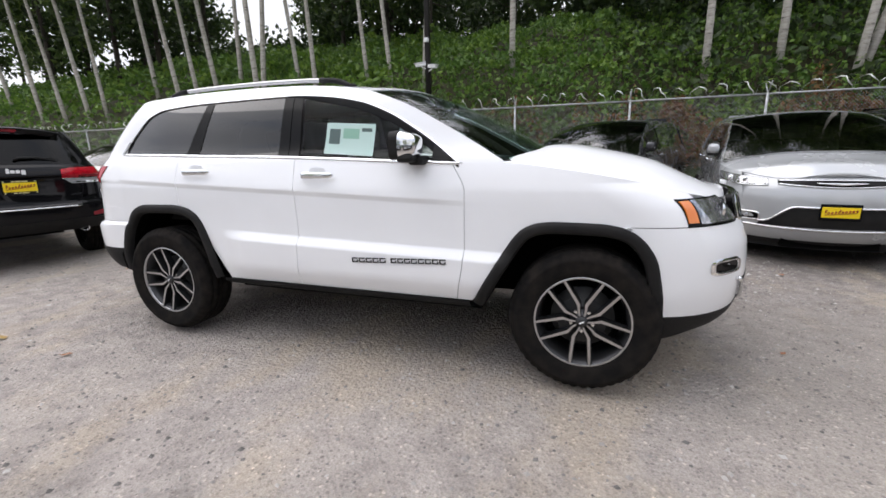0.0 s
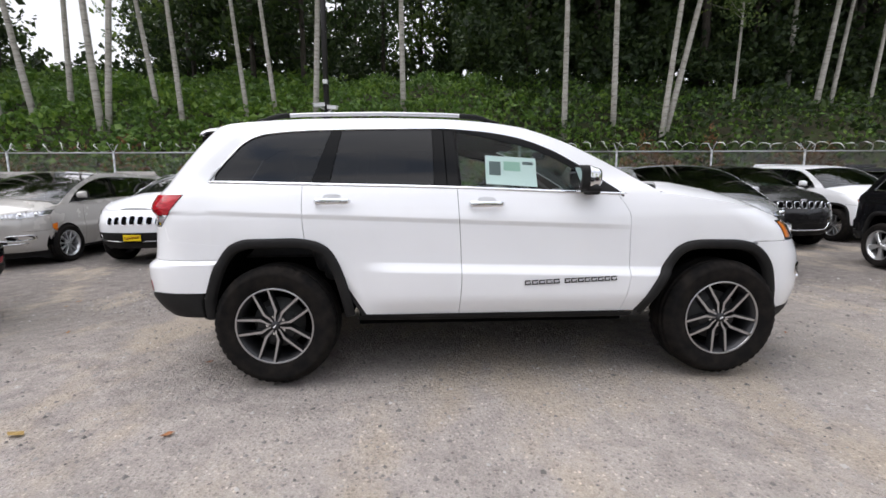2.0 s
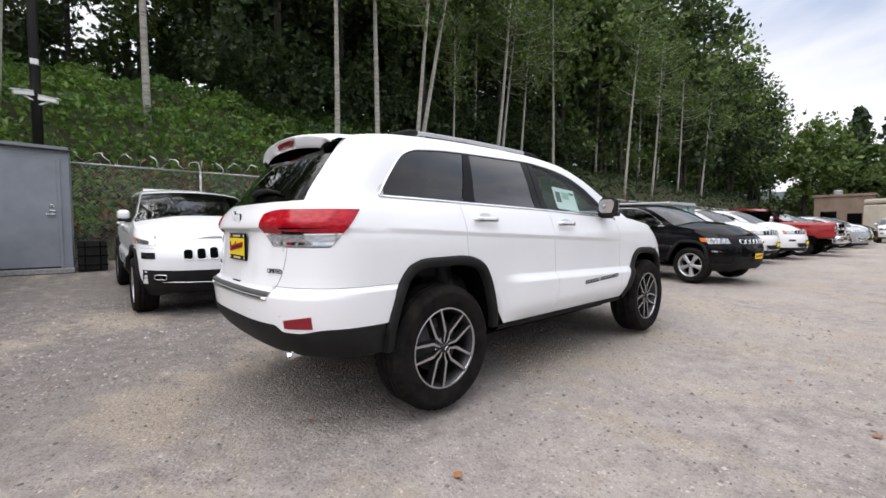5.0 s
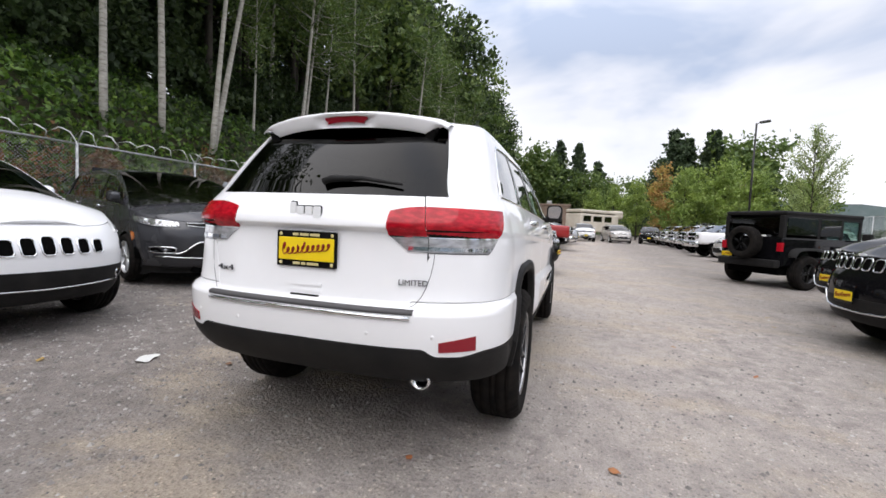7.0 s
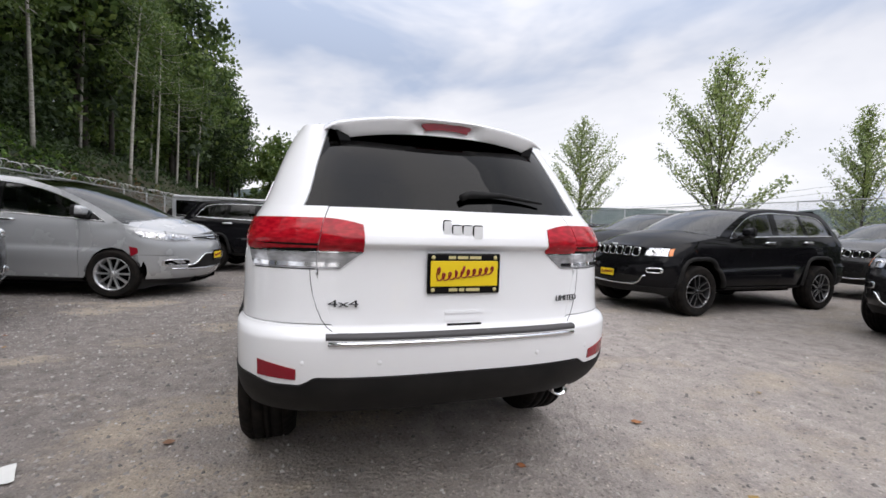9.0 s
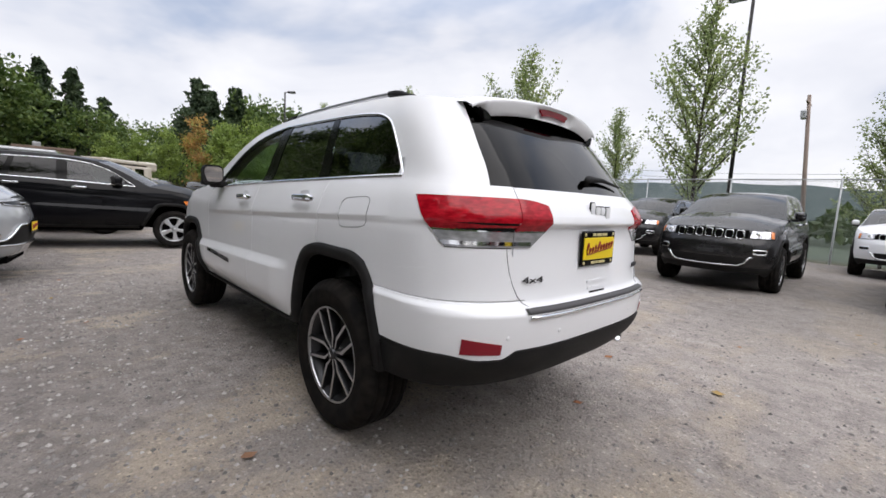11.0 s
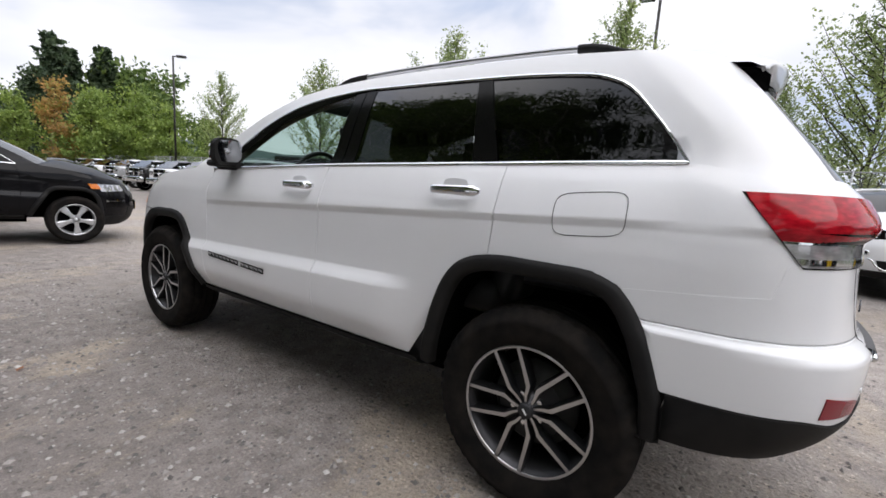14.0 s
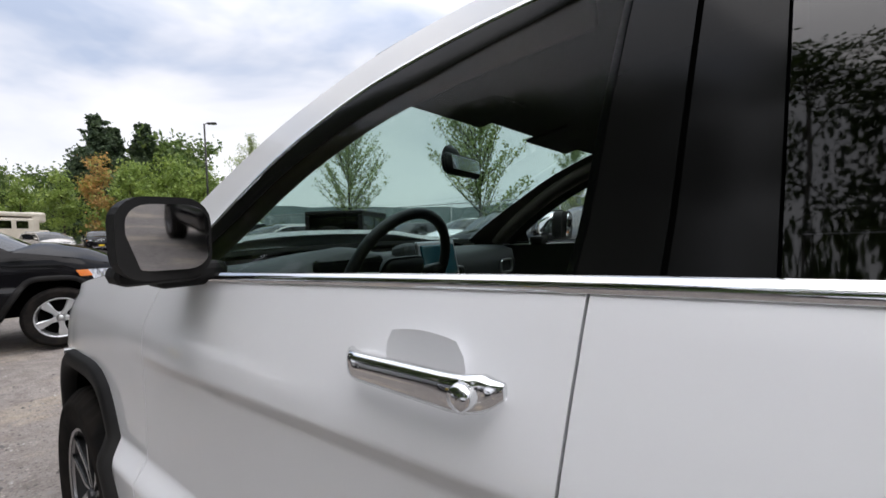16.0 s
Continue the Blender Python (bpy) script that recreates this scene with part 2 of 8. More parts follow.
def box_bm(sx, sy, sz, at=(0, 0, 0), bevel=0.0, seg=2, turn=None, bm=None):
    b = bmesh.new()
    bmesh.ops.create_cube(b, size=1)
    for v in b.verts:
        v.co = Vector((v.co.x * sx, v.co.y * sy, v.co.z * sz))
    if bevel:
        bmesh.ops.bevel(b, geom=b.edges[:], offset=bevel, segments=seg, affect="EDGES", profile=0.5)
    m = Matrix.Translation(at) @ (turn if turn is not None else Matrix())
    bmesh.ops.transform(b, matrix=m, verts=b.verts[:])
    if bm is None:
        return b
    me = bpy.data.meshes.new("tmp")
    b.to_mesh(me)
    b.free()
    bm.from_mesh(me)
    bpy.data.meshes.remove(me)
    return bm


def tube(points, radius, n=8, closed=False):
    """Vertices and faces of a round bar along points; radius a number or one for each point."""
    P = [Vector(p) for p in points]
    rs = radius if isinstance(radius, (list, tuple)) else [radius] * len(P)
    V, F = [], []
    up = Vector((0, 0, 1))
    for i, p in enumerate(P):
        a = P[(i - 1) % len(P)] if (i > 0 or closed) else p
        b = P[(i + 1) % len(P)] if (i < len(P) - 1 or closed) else p
        d = (b - a).normalized()
        s = d.cross(up if abs(d.z) < 0.95 else Vector((1, 0, 0))).normalized()
        t = s.cross(d)
        for k in range(n):
            w = 2 * math.pi * k / n
            V.append(p + (s * math.cos(w) + t * math.sin(w)) * rs[i])
    m = len(P)
    for i in range(m if closed else m - 1):
        j = (i + 1) % m
        for k in range(n):
            l = (k + 1) % n
            F.append((i * n + k, i * n + l, j * n + l, j * n + k))
    if not closed:
        F.append(tuple(range(n - 1, -1, -1)))
        F.append(tuple((m - 1) * n + k for k in range(n)))
    return V, F


def lathe(profile, n=48, axis="y"):
    """Turns (radius, along) pairs about an axis."""
    V, F = [], []
    for r, a in profile:
        for k in range(n):
            w = 2 * math.pi * k / n
            c, s = r * math.cos(w), r * math.sin(w)
            V.append((c, a, s) if axis == "y" else (c, s, a) if axis == "z" else (a, c, s))
    for i in range(len(profile) - 1):
        for k in range(n):
            l = (k + 1) % n
            F.append((i * n + k, i * n + l, (i + 1) * n + l, (i + 1) * n + k))
    return V, F


def join(*meshes):
    V, F = [], []
    for v, f in meshes:
        o = len(V)
        V += list(v)
        F += [tuple(i + o for i in q) for q in f]
    return V, F


def sheet(P, skirt=0.0, outward=None, lift=0.0):
    """A patch from a grid of points; its rim is turned inward by skirt. outward: a point that lies behind it."""
    G = np.array([[tuple(p) for p in row] for row in P], float)
    nu, nv = G.shape[:2]
    du, dv = np.gradient(G, axis=0), np.gradient(G, axis=1)
    N = np.cross(du, dv)
    L = np.linalg.norm(N, axis=2, keepdims=True)
    N = N / np.maximum(L, 1e-12)
    bad = L[:, :, 0] < 1e-9
    for i in range(nu):
        good = np.nonzero(~bad[i])[0]
        if len(good) and bad[i].any():
            for j in np.nonzero(bad[i])[0]:
                N[i, j] = N[i, good[np.argmin(abs(good - j))]]
    flip = False
    if outward is not None:
        way = G - np.array(outward, float)
        if (N * way).sum() < 0:
            N, flip = -N, True
    G = G + N * lift
    V = [tuple(p) for p in G.reshape(-1, 3)]
    F = []

    def quad(a, b, c, d):
        q = (a, d, c, b) if flip else (a, b, c, d)
        keep = []
        for i in q:
            if all(sum((V[i][k] - V[j][k]) ** 2 for k in range(3)) > 1e-10 for j in keep):
                keep.append(i)
        if len(keep) > 2:
            F.append(tuple(keep))
    for i in range(nu - 1):
        for j in range(nv - 1):
            a = i * nv + j
            quad(a, a + nv, a + nv + 1, a + 1)
    if skirt:
        rim = [(i, 0) for i in range(nu)] + [(nu - 1, j) for j in range(1, nv)] + [(i, nv - 1) for i in range(nu - 2, -1, -1)] + [(0, j) for j in range(nv - 2, 0, -1)]
        o = len(V)
        for i, j in rim:
            V.append(tuple(G[i, j]))
            V.append(tuple(G[i, j] - N[i, j] * skirt))
        n = len(rim)
        for k in range(n):
            l = (k + 1) % n
            quad(o + 2 * k + 1, o + 2 * l + 1, o + 2 * l, o + 2 * k)
    return V, F


def mirror(mesh):
    V, F = mesh
    return [(x, -y, z) for x, y, z in V], [tuple(reversed(f)) for f in F]


def text_mesh(name, words, size, depth, mat, parent, m, label=""):
    cu = bpy.data.curves.new(name, "FONT")
    cu.body, cu.size, cu.extrude, cu.align_x, cu.align_y = words, size, depth, "CENTER", "CENTER"
    tmp = bpy.data.objects.new(name, cu)
    me = bpy.data.meshes.new_from_object(tmp)
    bpy.data.objects.remove(tmp)
    me.materials.clear()
    me.materials.append(mat)
    ob = new(name, me)
    ob.parent, ob.matrix_basis = parent, m
    if label:
        ob["label"] = label
    return ob

# ---- cars: a lofted shell, cut into its panels ----
class Shell:
    def __init__(self, k):
        self.k = k
        self.W, self.xr, self.xf = pchip(k["W"]), pchip(k["xr"]), pchip(k["xf"])
        self.Lr, self.Lf = pchip(k["Lr"]), pchip(k["Lf"])
        self.lf = pchip(k["lenfac"])
        self.nr, self.nf = k["nr"], k["nf"]
        self.belt, self.dlo, self.roof, self.fender = pchip(k["belt"]), pchip(k["dlo"]), pchip(k["roof"]), pchip(k["fender"])
        self.arch_r, self.arch_f = linear(k["arch_r"]), linear(k["arch_f"])

    def arch(self, x):
        for pts, f in ((self.k["arch_r"], self.arch_r), (self.k["arch_f"], self.arch_f)):
            if pts[0][0] <= x <= pts[-1][0]:
                return f(x)
        return 0.0

    def width(self, x, z):
        w = self.W(z) * self.lf(x)
        b0, b1, amount = self.k["bulge"]
        if amount and 0.3 < z < 0.8:
            fade = smooth01((x - b0) / 0.26) * (1 - smooth01((x - b1) / 0.2))
            ledge = (0.738 - 0.028 * (x + 0.27) if self.k.get("creased") else 0.678) - z
            up = min(1.0, max(0.0, 0.5 + ledge / 0.058))
            low = smooth01((z - 0.40) / 0.16)
            w += amount * fade * (0.65 * up + 0.35 * smooth01(up)) * low
            w += self.k.get("hip", 0.0) * smooth01((-1.66 - x) / 0.2) * (1 - smooth01((z - 0.775) / 0.025))
        if self.k.get("creased") and 0.9 < z < 1.25:
            # shoulder line: a sharp fold that climbs towards the tail
            d = z - (1.003 + 0.042 * (0.82 - x))
            rise = max(0.0, 1 - d / 0.13) if d > 0 else max(0.0, 1 + d / 0.028)
            w += 0.012 * rise * (1 - smooth01((x - 0.55) / 0.4)) * smooth01((x + 2.0) / 0.3)
        return w

    def S(self, q, z):
        kind, v = q
        if kind == "s":
            return (v, self.width(v, z), z)
        t = min(1.0, max(0.0, v)) * math.pi / 2
        if kind == "r":
            L, e = self.Lr(z), 2 / self.nr
            x0 = self.xr(z) + L
            return (x0 - L * math.sin(t) ** e, self.width(x0, z) * max(0.0, math.cos(t)) ** e, z)
        L, e = self.Lf(z), 2 / self.nf
        x0 = self.xf(z) - L
        return (x0 + L * math.sin(t) ** e, self.width(x0, z) * max(0.0, math.cos(t)) ** e, z)

    def half(self, x, z):
        """Half the width at x, drawn in round the rear corner."""
        L = self.Lr(z)
        x0 = self.xr(z) + L
        if x >= x0:
            return self.width(x, z)
        t = min(1.0, (x0 - x) / L)
        return self.width(x0, z) * (1 - t ** self.nr) ** (1 / self.nr)

    def at_y(self, end, y, z, lift=0.0):
        """The point of the front ('f') or rear ('r') face at a given y and height."""
        L, n = (self.Lr(z), self.nr) if end == "r" else (self.Lf(z), self.nf)
        x0 = self.xr(z) + L if end == "r" else self.xf(z) - L
        w = self.width(x0, z)
        a = min(1.0, abs(y) / w) ** n
        s = (1 - a) ** (1 / n) * L + lift
        return (x0 - s if end == "r" else x0 + s, y, z)

    def cols(self, *runs):
        """Columns: runs of ('s', from, to, n) with from and to numbers or curves of z, or ('r'/'f', from, to, n)."""
        out = []
        for kind, a, b, n in runs:
            for i in range(n + 1):
                t = i / n
                if kind == "s":
                    fa, fb = (a if callable(a) else (lambda z, a=a: a)), (b if callable(b) else (lambda z, b=b: b))
                    out.append(lambda z, fa=fa, fb=fb, t=t: ("s", lerp(fa(z), fb(z), t)))
                else:
                    out.append(lambda z, kind=kind, v=lerp(a, b, t): (kind, v))
        return out

    def grid(self, cols, zlo, zhi, levels):
        """Points by columns; the levels are clamped between zlo and zhi, numbers or functions of x and y."""
        G = []
        for c in cols:
            def bound(f, z, low):
                if not callable(f):
                    return f
                if low and self.k.get("exact"):
                    # come down the column to where it first meets the edge
                    above = lambda q: q - f(*(lambda p: (p[0], abs(p[1])))(self.S(c(q), q)))
                    hi = 1.36
                    while hi > 0.2 and above(hi - 0.02) > 0:
                        hi -= 0.02
                    lo = hi - 0.02
                    for _ in range(12):
                        m = 0.5 * (lo + hi)
                        lo, hi = (lo, m) if above(m) > 0 else (m, hi)
                    return hi
                for _ in range(4):
                    p = self.S(c(z), z)
                    z = f(p[0], abs(p[1]))
                return z
            a, b = bound(zlo, 0.7, True), bound(zhi, 1.1, False)
            b = max(a, b)
            G.append([self.S(c(z), z) for z in (min(b, max(a, l)) for l in levels)])
        return G


def span(a, b, n):
    return [lerp(a, b, i / n) for i in range(n + 1)]


GC = dict(
    W=[(0.25, 0.82), (0.42, 0.872), (0.58, 0.896), (0.72, 0.899), (0.86, 0.897), (0.98, 0.896), (1.05, 0.893), (1.12, 0.880), (1.22, 0.850), (1.30, 0.806), (1.45, 0.755), (1.60, 0.695), (1.70, 0.640), (1.75, 0.60)],
    xr=[(0.40, -2.27), (0.50, -2.37), (0.58, -2.41), (0.75, -2.425), (0.80, -2.385), (0.88, -2.372), (1.095, -2.358), (1.118, -2.390), (1.20, -2.358), (1.26, -2.305), (1.40, -2.195), (1.60, -2.035), (1.70, -1.94)],
    xf=[(0.25, 2.19), (0.40, 2.32), (0.60, 2.36), (0.75, 2.35), (0.88, 2.30), (0.97, 2.24), (1.03, 2.17), (1.1, 2.07)],
    Lr=[(0.4, 0.54), (1.2, 0.52), (1.35, 0.42), (1.7, 0.38)], Lf=[(0.3, 0.70), (1.1, 0.66)], nr=3.1, nf=2.2, exact=True,
    lenfac=[(-1.95, 0.972), (-1.45, 1.0), (-0.5, 0.998), (0.6, 1.0), (1.45, 1.004), (1.75, 0.985)],
    belt=[(-1.86, 1.293), (-1.09, 1.271), (-0.35, 1.250), (0.51, 1.214), (0.80, 1.203)],
    dlo=[(-1.858, 1.295), (-1.75, 1.440), (-1.62, 1.570), (-1.50, 1.610), (-1.12, 1.636), (-0.41, 1.645), (-0.14, 1.626), (0.11, 1.582), (0.32, 1.505), (0.51, 1.398), (0.66, 1.298), (0.785, 1.205)],
    roof=[(-2.05, 1.645), (-1.6, 1.688), (-1.2, 1.708), (-0.8, 1.713), (-0.4, 1.706), (-0.14, 1.688), (0.11, 1.652), (0.40, 1.556), (0.65, 1.430), (0.90, 1.290), (1.03, 1.212)],
    fender=[(0.7, 1.205), (1.03, 1.203), (1.31, 1.170), (1.66, 1.108), (1.94, 1.035), (2.10, 1.005), (2.3, 0.990)],
    arch_r=[(-1.885, 0.43), (-1.88, 0.57), (-1.82, 0.75), (-1.77, 0.84), (-1.72, 0.90), (-1.63, 0.935), (-1.30, 0.94), (-1.18, 0.922), (-1.10, 0.88), (-1.045, 0.79), (-1.005, 0.67), (-0.975, 0.55), (-0.955, 0.44)],
    arch_f=[(0.87, 0.44), (0.96, 0.60), (1.08, 0.80), (1.13, 0.86), (1.20, 0.895), (1.29, 0.905), (1.55, 0.90), (1.66, 0.875), (1.73, 0.82), (1.79, 0.73), (1.83, 0.54), (1.84, 0.40)],
    hip=0.020, creased=True, bulge=(-0.93, 1.2, 0.036), sill=0.44, axle_r=-1.457, axle_f=1.457, hub_y=0.795, tyre=0.386, rim=0.247,
    door_f=[(0.44, 0.775), (0.72, 0.822), (1.05, 0.822), (1.21, 0.742)], door_m=[(0.44, -0.285), (0.70, -0.268), (1.26, -0.29)], door_r=[(0.44, -0.945), (0.60, -0.975), (0.80, -1.04), (0.94, -1.25), (1.30, -1.268)],
    split_fm=(-0.268, -0.300), split_mr=(-0.436, -0.446), split_rq=(-1.10, -1.03), split_q=(-1.222, -1.10),
    ws_top=(0.10, 0.24), ws_base=(1.03, 1.29), hood_crown=0.09, bump_r=0.862, bump_f=0.885, low_r=0.578, low_f=0.43,
)
VAN = dict(
    W=[(0.20, 0.90), (0.40, 0.945), (0.62, 0.972), (0.85, 0.985), (1.00, 0.978), (1.10, 0.955), (1.18, 0.915), (1.33, 0.855), (1.51, 0.785), (1.645, 0.70), (1.70, 0.64)],
    xr=[(0.25, -2.40), (0.5, -2.55), (0.8, -2.56), (1.1, -2.52), (1.4, -2.42), (1.7, -2.25)],
    xf=[(0.20, 2.38), (0.35, 2.53), (0.55, 2.57), (0.70, 2.56), (0.85, 2.51), (0.95, 2.42), (1.0, 2.34)],
    Lr=[(0.3, 0.50), (1.7, 0.45)], Lf=[(0.2, 0.80), (1.0, 0.80)], nr=3.4, nf=2.25,
    lenfac=[(-2.1, 0.97), (-1.45, 0.995), (0.0, 1.0), (1.45, 0.995), (1.8, 0.975)],
    belt=[(-2.2, 1.16), (-1.0, 1.155), (0.3, 1.13), (1.2, 1.09), (1.42, 1.08)],
    dlo=[(-2.16, 1.18), (-2.08, 1.415), (-1.95, 1.515), (-1.4, 1.55), (-0.3, 1.573), (0.2, 1.55), (0.55, 1.487), (0.90, 1.37), (1.20, 1.226), (1.42, 1.085)],
    roof=[(-2.35, 1.57), (-1.9, 1.615), (-1.2, 1.64), (-0.3, 1.65), (0.2, 1.627), (0.55, 1.56), (0.9, 1.447), (1.25, 1.29), (1.55, 1.127), (1.66, 1.06)],
    fender=[(1.3, 1.075), (1.66, 1.045), (1.9, 1.0), (2.15, 0.965), (2.4, 0.915), (2.6, 0.895)],
    arch_r=[(-1.92, 0.25), (-1.86, 0.45), (-1.78, 0.60), (-1.67, 0.69), (-1.545, 0.72), (-1.42, 0.69), (-1.31, 0.60), (-1.23, 0.45), (-1.17, 0.25)],
    arch_f=[(1.17, 0.25), (1.23, 0.45), (1.31, 0.60), (1.42, 0.69), (1.545, 0.72), (1.67, 0.69), (1.78, 0.60), (1.86, 0.45), (1.92, 0.25)],
    bulge=(-1.2, 1.3, 0.02), sill=0.27, axle_r=-1.545, axle_f=1.545, hub_y=0.86, tyre=0.345, rim=0.235,
    door_f=[(0.3, 1.10), (0.9, 1.14), (1.1, 1.10)], door_m=[(0.3, 0.10), (1.15, 0.08)], door_r=[(0.3, -1.0), (0.75, -1.20), (1.2, -1.22)],
    split_fm=(0.16, 0.10), split_mr=(0.06, 0.0), split_rq=(-1.08, -1.06), split_q=(-1.14, -1.12),
    ws_top=(0.25, 0.42), ws_base=(1.66, 1.98), hood_crown=0.10, bump_r=0.80, bump_f=0.62, low_r=0.34, low_f=0.27,
)


def scaled(k, sx, sy, sz, **over):
    """The same shell, longer, wider or higher."""
    o = dict(k)
    for n in ("W",):
        o[n] = [(z * sz, y * sy) for z, y in k[n]]
    for n in ("xr", "xf", "Lr", "Lf", "door_f", "door_m", "door_r"):
        o[n] = [(z * sz, x * sx) for z, x in k[n]]
    o["lenfac"] = [(x * sx, f) for x, f in k["lenfac"]]
    for n in ("belt", "dlo", "roof", "fender", "arch_r", "arch_f"):
        o[n] = [(x * sx, z * sz) for x, z in k[n]]
    for n in ("split_fm", "split_mr", "split_rq", "split_q", "ws_top", "ws_base"):
        o[n] = tuple(v * sx for v in k[n])
    o["bulge"] = (k["bulge"][0] * sx, k["bulge"][1] * sx, k["bulge"][2])
    for n in ("axle_r", "axle_f"):
        o[n] = k[n] * sx
    o["hub_y"] = k["hub_y"] * sy
    for n in ("sill", "bump_r", "bump_f", "low_r", "low_f"):
        o[n] = k[n] * sz
    o.update(over)
    return o


# ---- wheels ----
_wheel_cache = {}


def rim_mesh(R):
    prof = [(R - 0.010, 0.114), (R - 0.002, 0.118), (R + 0.003, 0.110), (R - 0.004, 0.100)]
    return lathe(prof, 48)


def barrel_mesh(R):
    prof = [(R - 0.004, 0.101), (R - 0.020, 0.085), (R - 0.03, 0.02), (R - 0.035, -0.06), (R - 0.01, -0.10)]
    return lathe(prof, 40)


def tyre_mesh(R, T, grooves=True, n=144):
    h = T - R
    prof = [(R - 0.006, -0.112), (R + 0.012, -0.122), (R + 0.35 * h, -0.134), (R + 0.72 * h, -0.130), (T - 0.018, -0.112), (T - 0.004, -0.095)]
    for a, b in ((-0.075, -0.064), (-0.022, -0.010), (0.010, 0.022), (0.064, 0.075)) if grooves else ():
        prof += [(T, a - 0.001), (T - 0.009, a), (T - 0.009, b), (T, b + 0.001)]
    first = len(prof)
    prof += [(T - 0.004, 0.095), (T - 0.018, 0.112), (R + 0.72 * h, 0.130)] + ([(R + 0.60 * h, 0.1335), (R + 0.56 * h, 0.1315)] if grooves else []) + [(R + 0.35 * h, 0.134), (R + 0.012, 0.122), (R - 0.006, 0.112)]
    n = n if grooves else 24
    V, F = lathe(prof, n)
    if grooves and n > 100:
        # notched shoulders: every third step of the tread is cut back
        for row, cut in ((4, 0.010), (5, 0.009), (first, 0.009), (first + 1, 0.010)):
            for q in range(0, n, 3):
                x, y, z = V[row * n + q]
                k = 1 - cut / math.hypot(x, z)
                V[row * n + q] = (x * k, y * 0.985, z * k)
    return V, F


def spoke_twin(R, side):
    """One blade of a split spoke: leaves the hub, kinks, runs to the rim."""
    V, F = [], []
    path = [(0.026, 0.007, 0.006), (0.055, 0.019, 0.008), (0.086, 0.0385, 0.0105), (0.105, 0.0405, 0.0100), (R - 0.008, 0.050, 0.0085)]
    for r, off, half in path:
        y = 0.096 + 0.012 * min(1, r / R)
        for d, yy in ((-half - 0.004, y - 0.045), (-half, y - 0.005), (-half + 0.002, y), (half - 0.002, y), (half, y - 0.005), (half + 0.004, y - 0.045)):
            V.append((side * (off + d), yy, r))
    n = 6
    for i in range(len(path) - 1):
        for j in range(n - 1):
            q = (i * n + j, i * n + j + 1, (i + 1) * n + j + 1, (i + 1) * n + j)
            F.append(q if side > 0 else tuple(reversed(q)))
    return V, F


def spoke_wide(R, w0, w1, y1=0.1):
    V, F = [], []
    for r, w in ((0.04, w0), (0.10, w0 * 0.9), (0.17, lerp(w0, w1, 0.6)), (R - 0.012, w1)):
        y = y1 - 0.012 * (r / R)
        for d, yy in ((-w, y - 0.04), (-w, y - 0.008), (-w * 0.7, y), (w * 0.7, y), (w, y - 0.008), (w, y - 0.04)):
            V.append((d, yy, r))
    for i in range(3):
        for j in range(5):
            F.append((i * 6 + j, i * 6 + j + 1, (i + 1) * 6 + j + 1, (i + 1) * 6 + j))
    return V, F


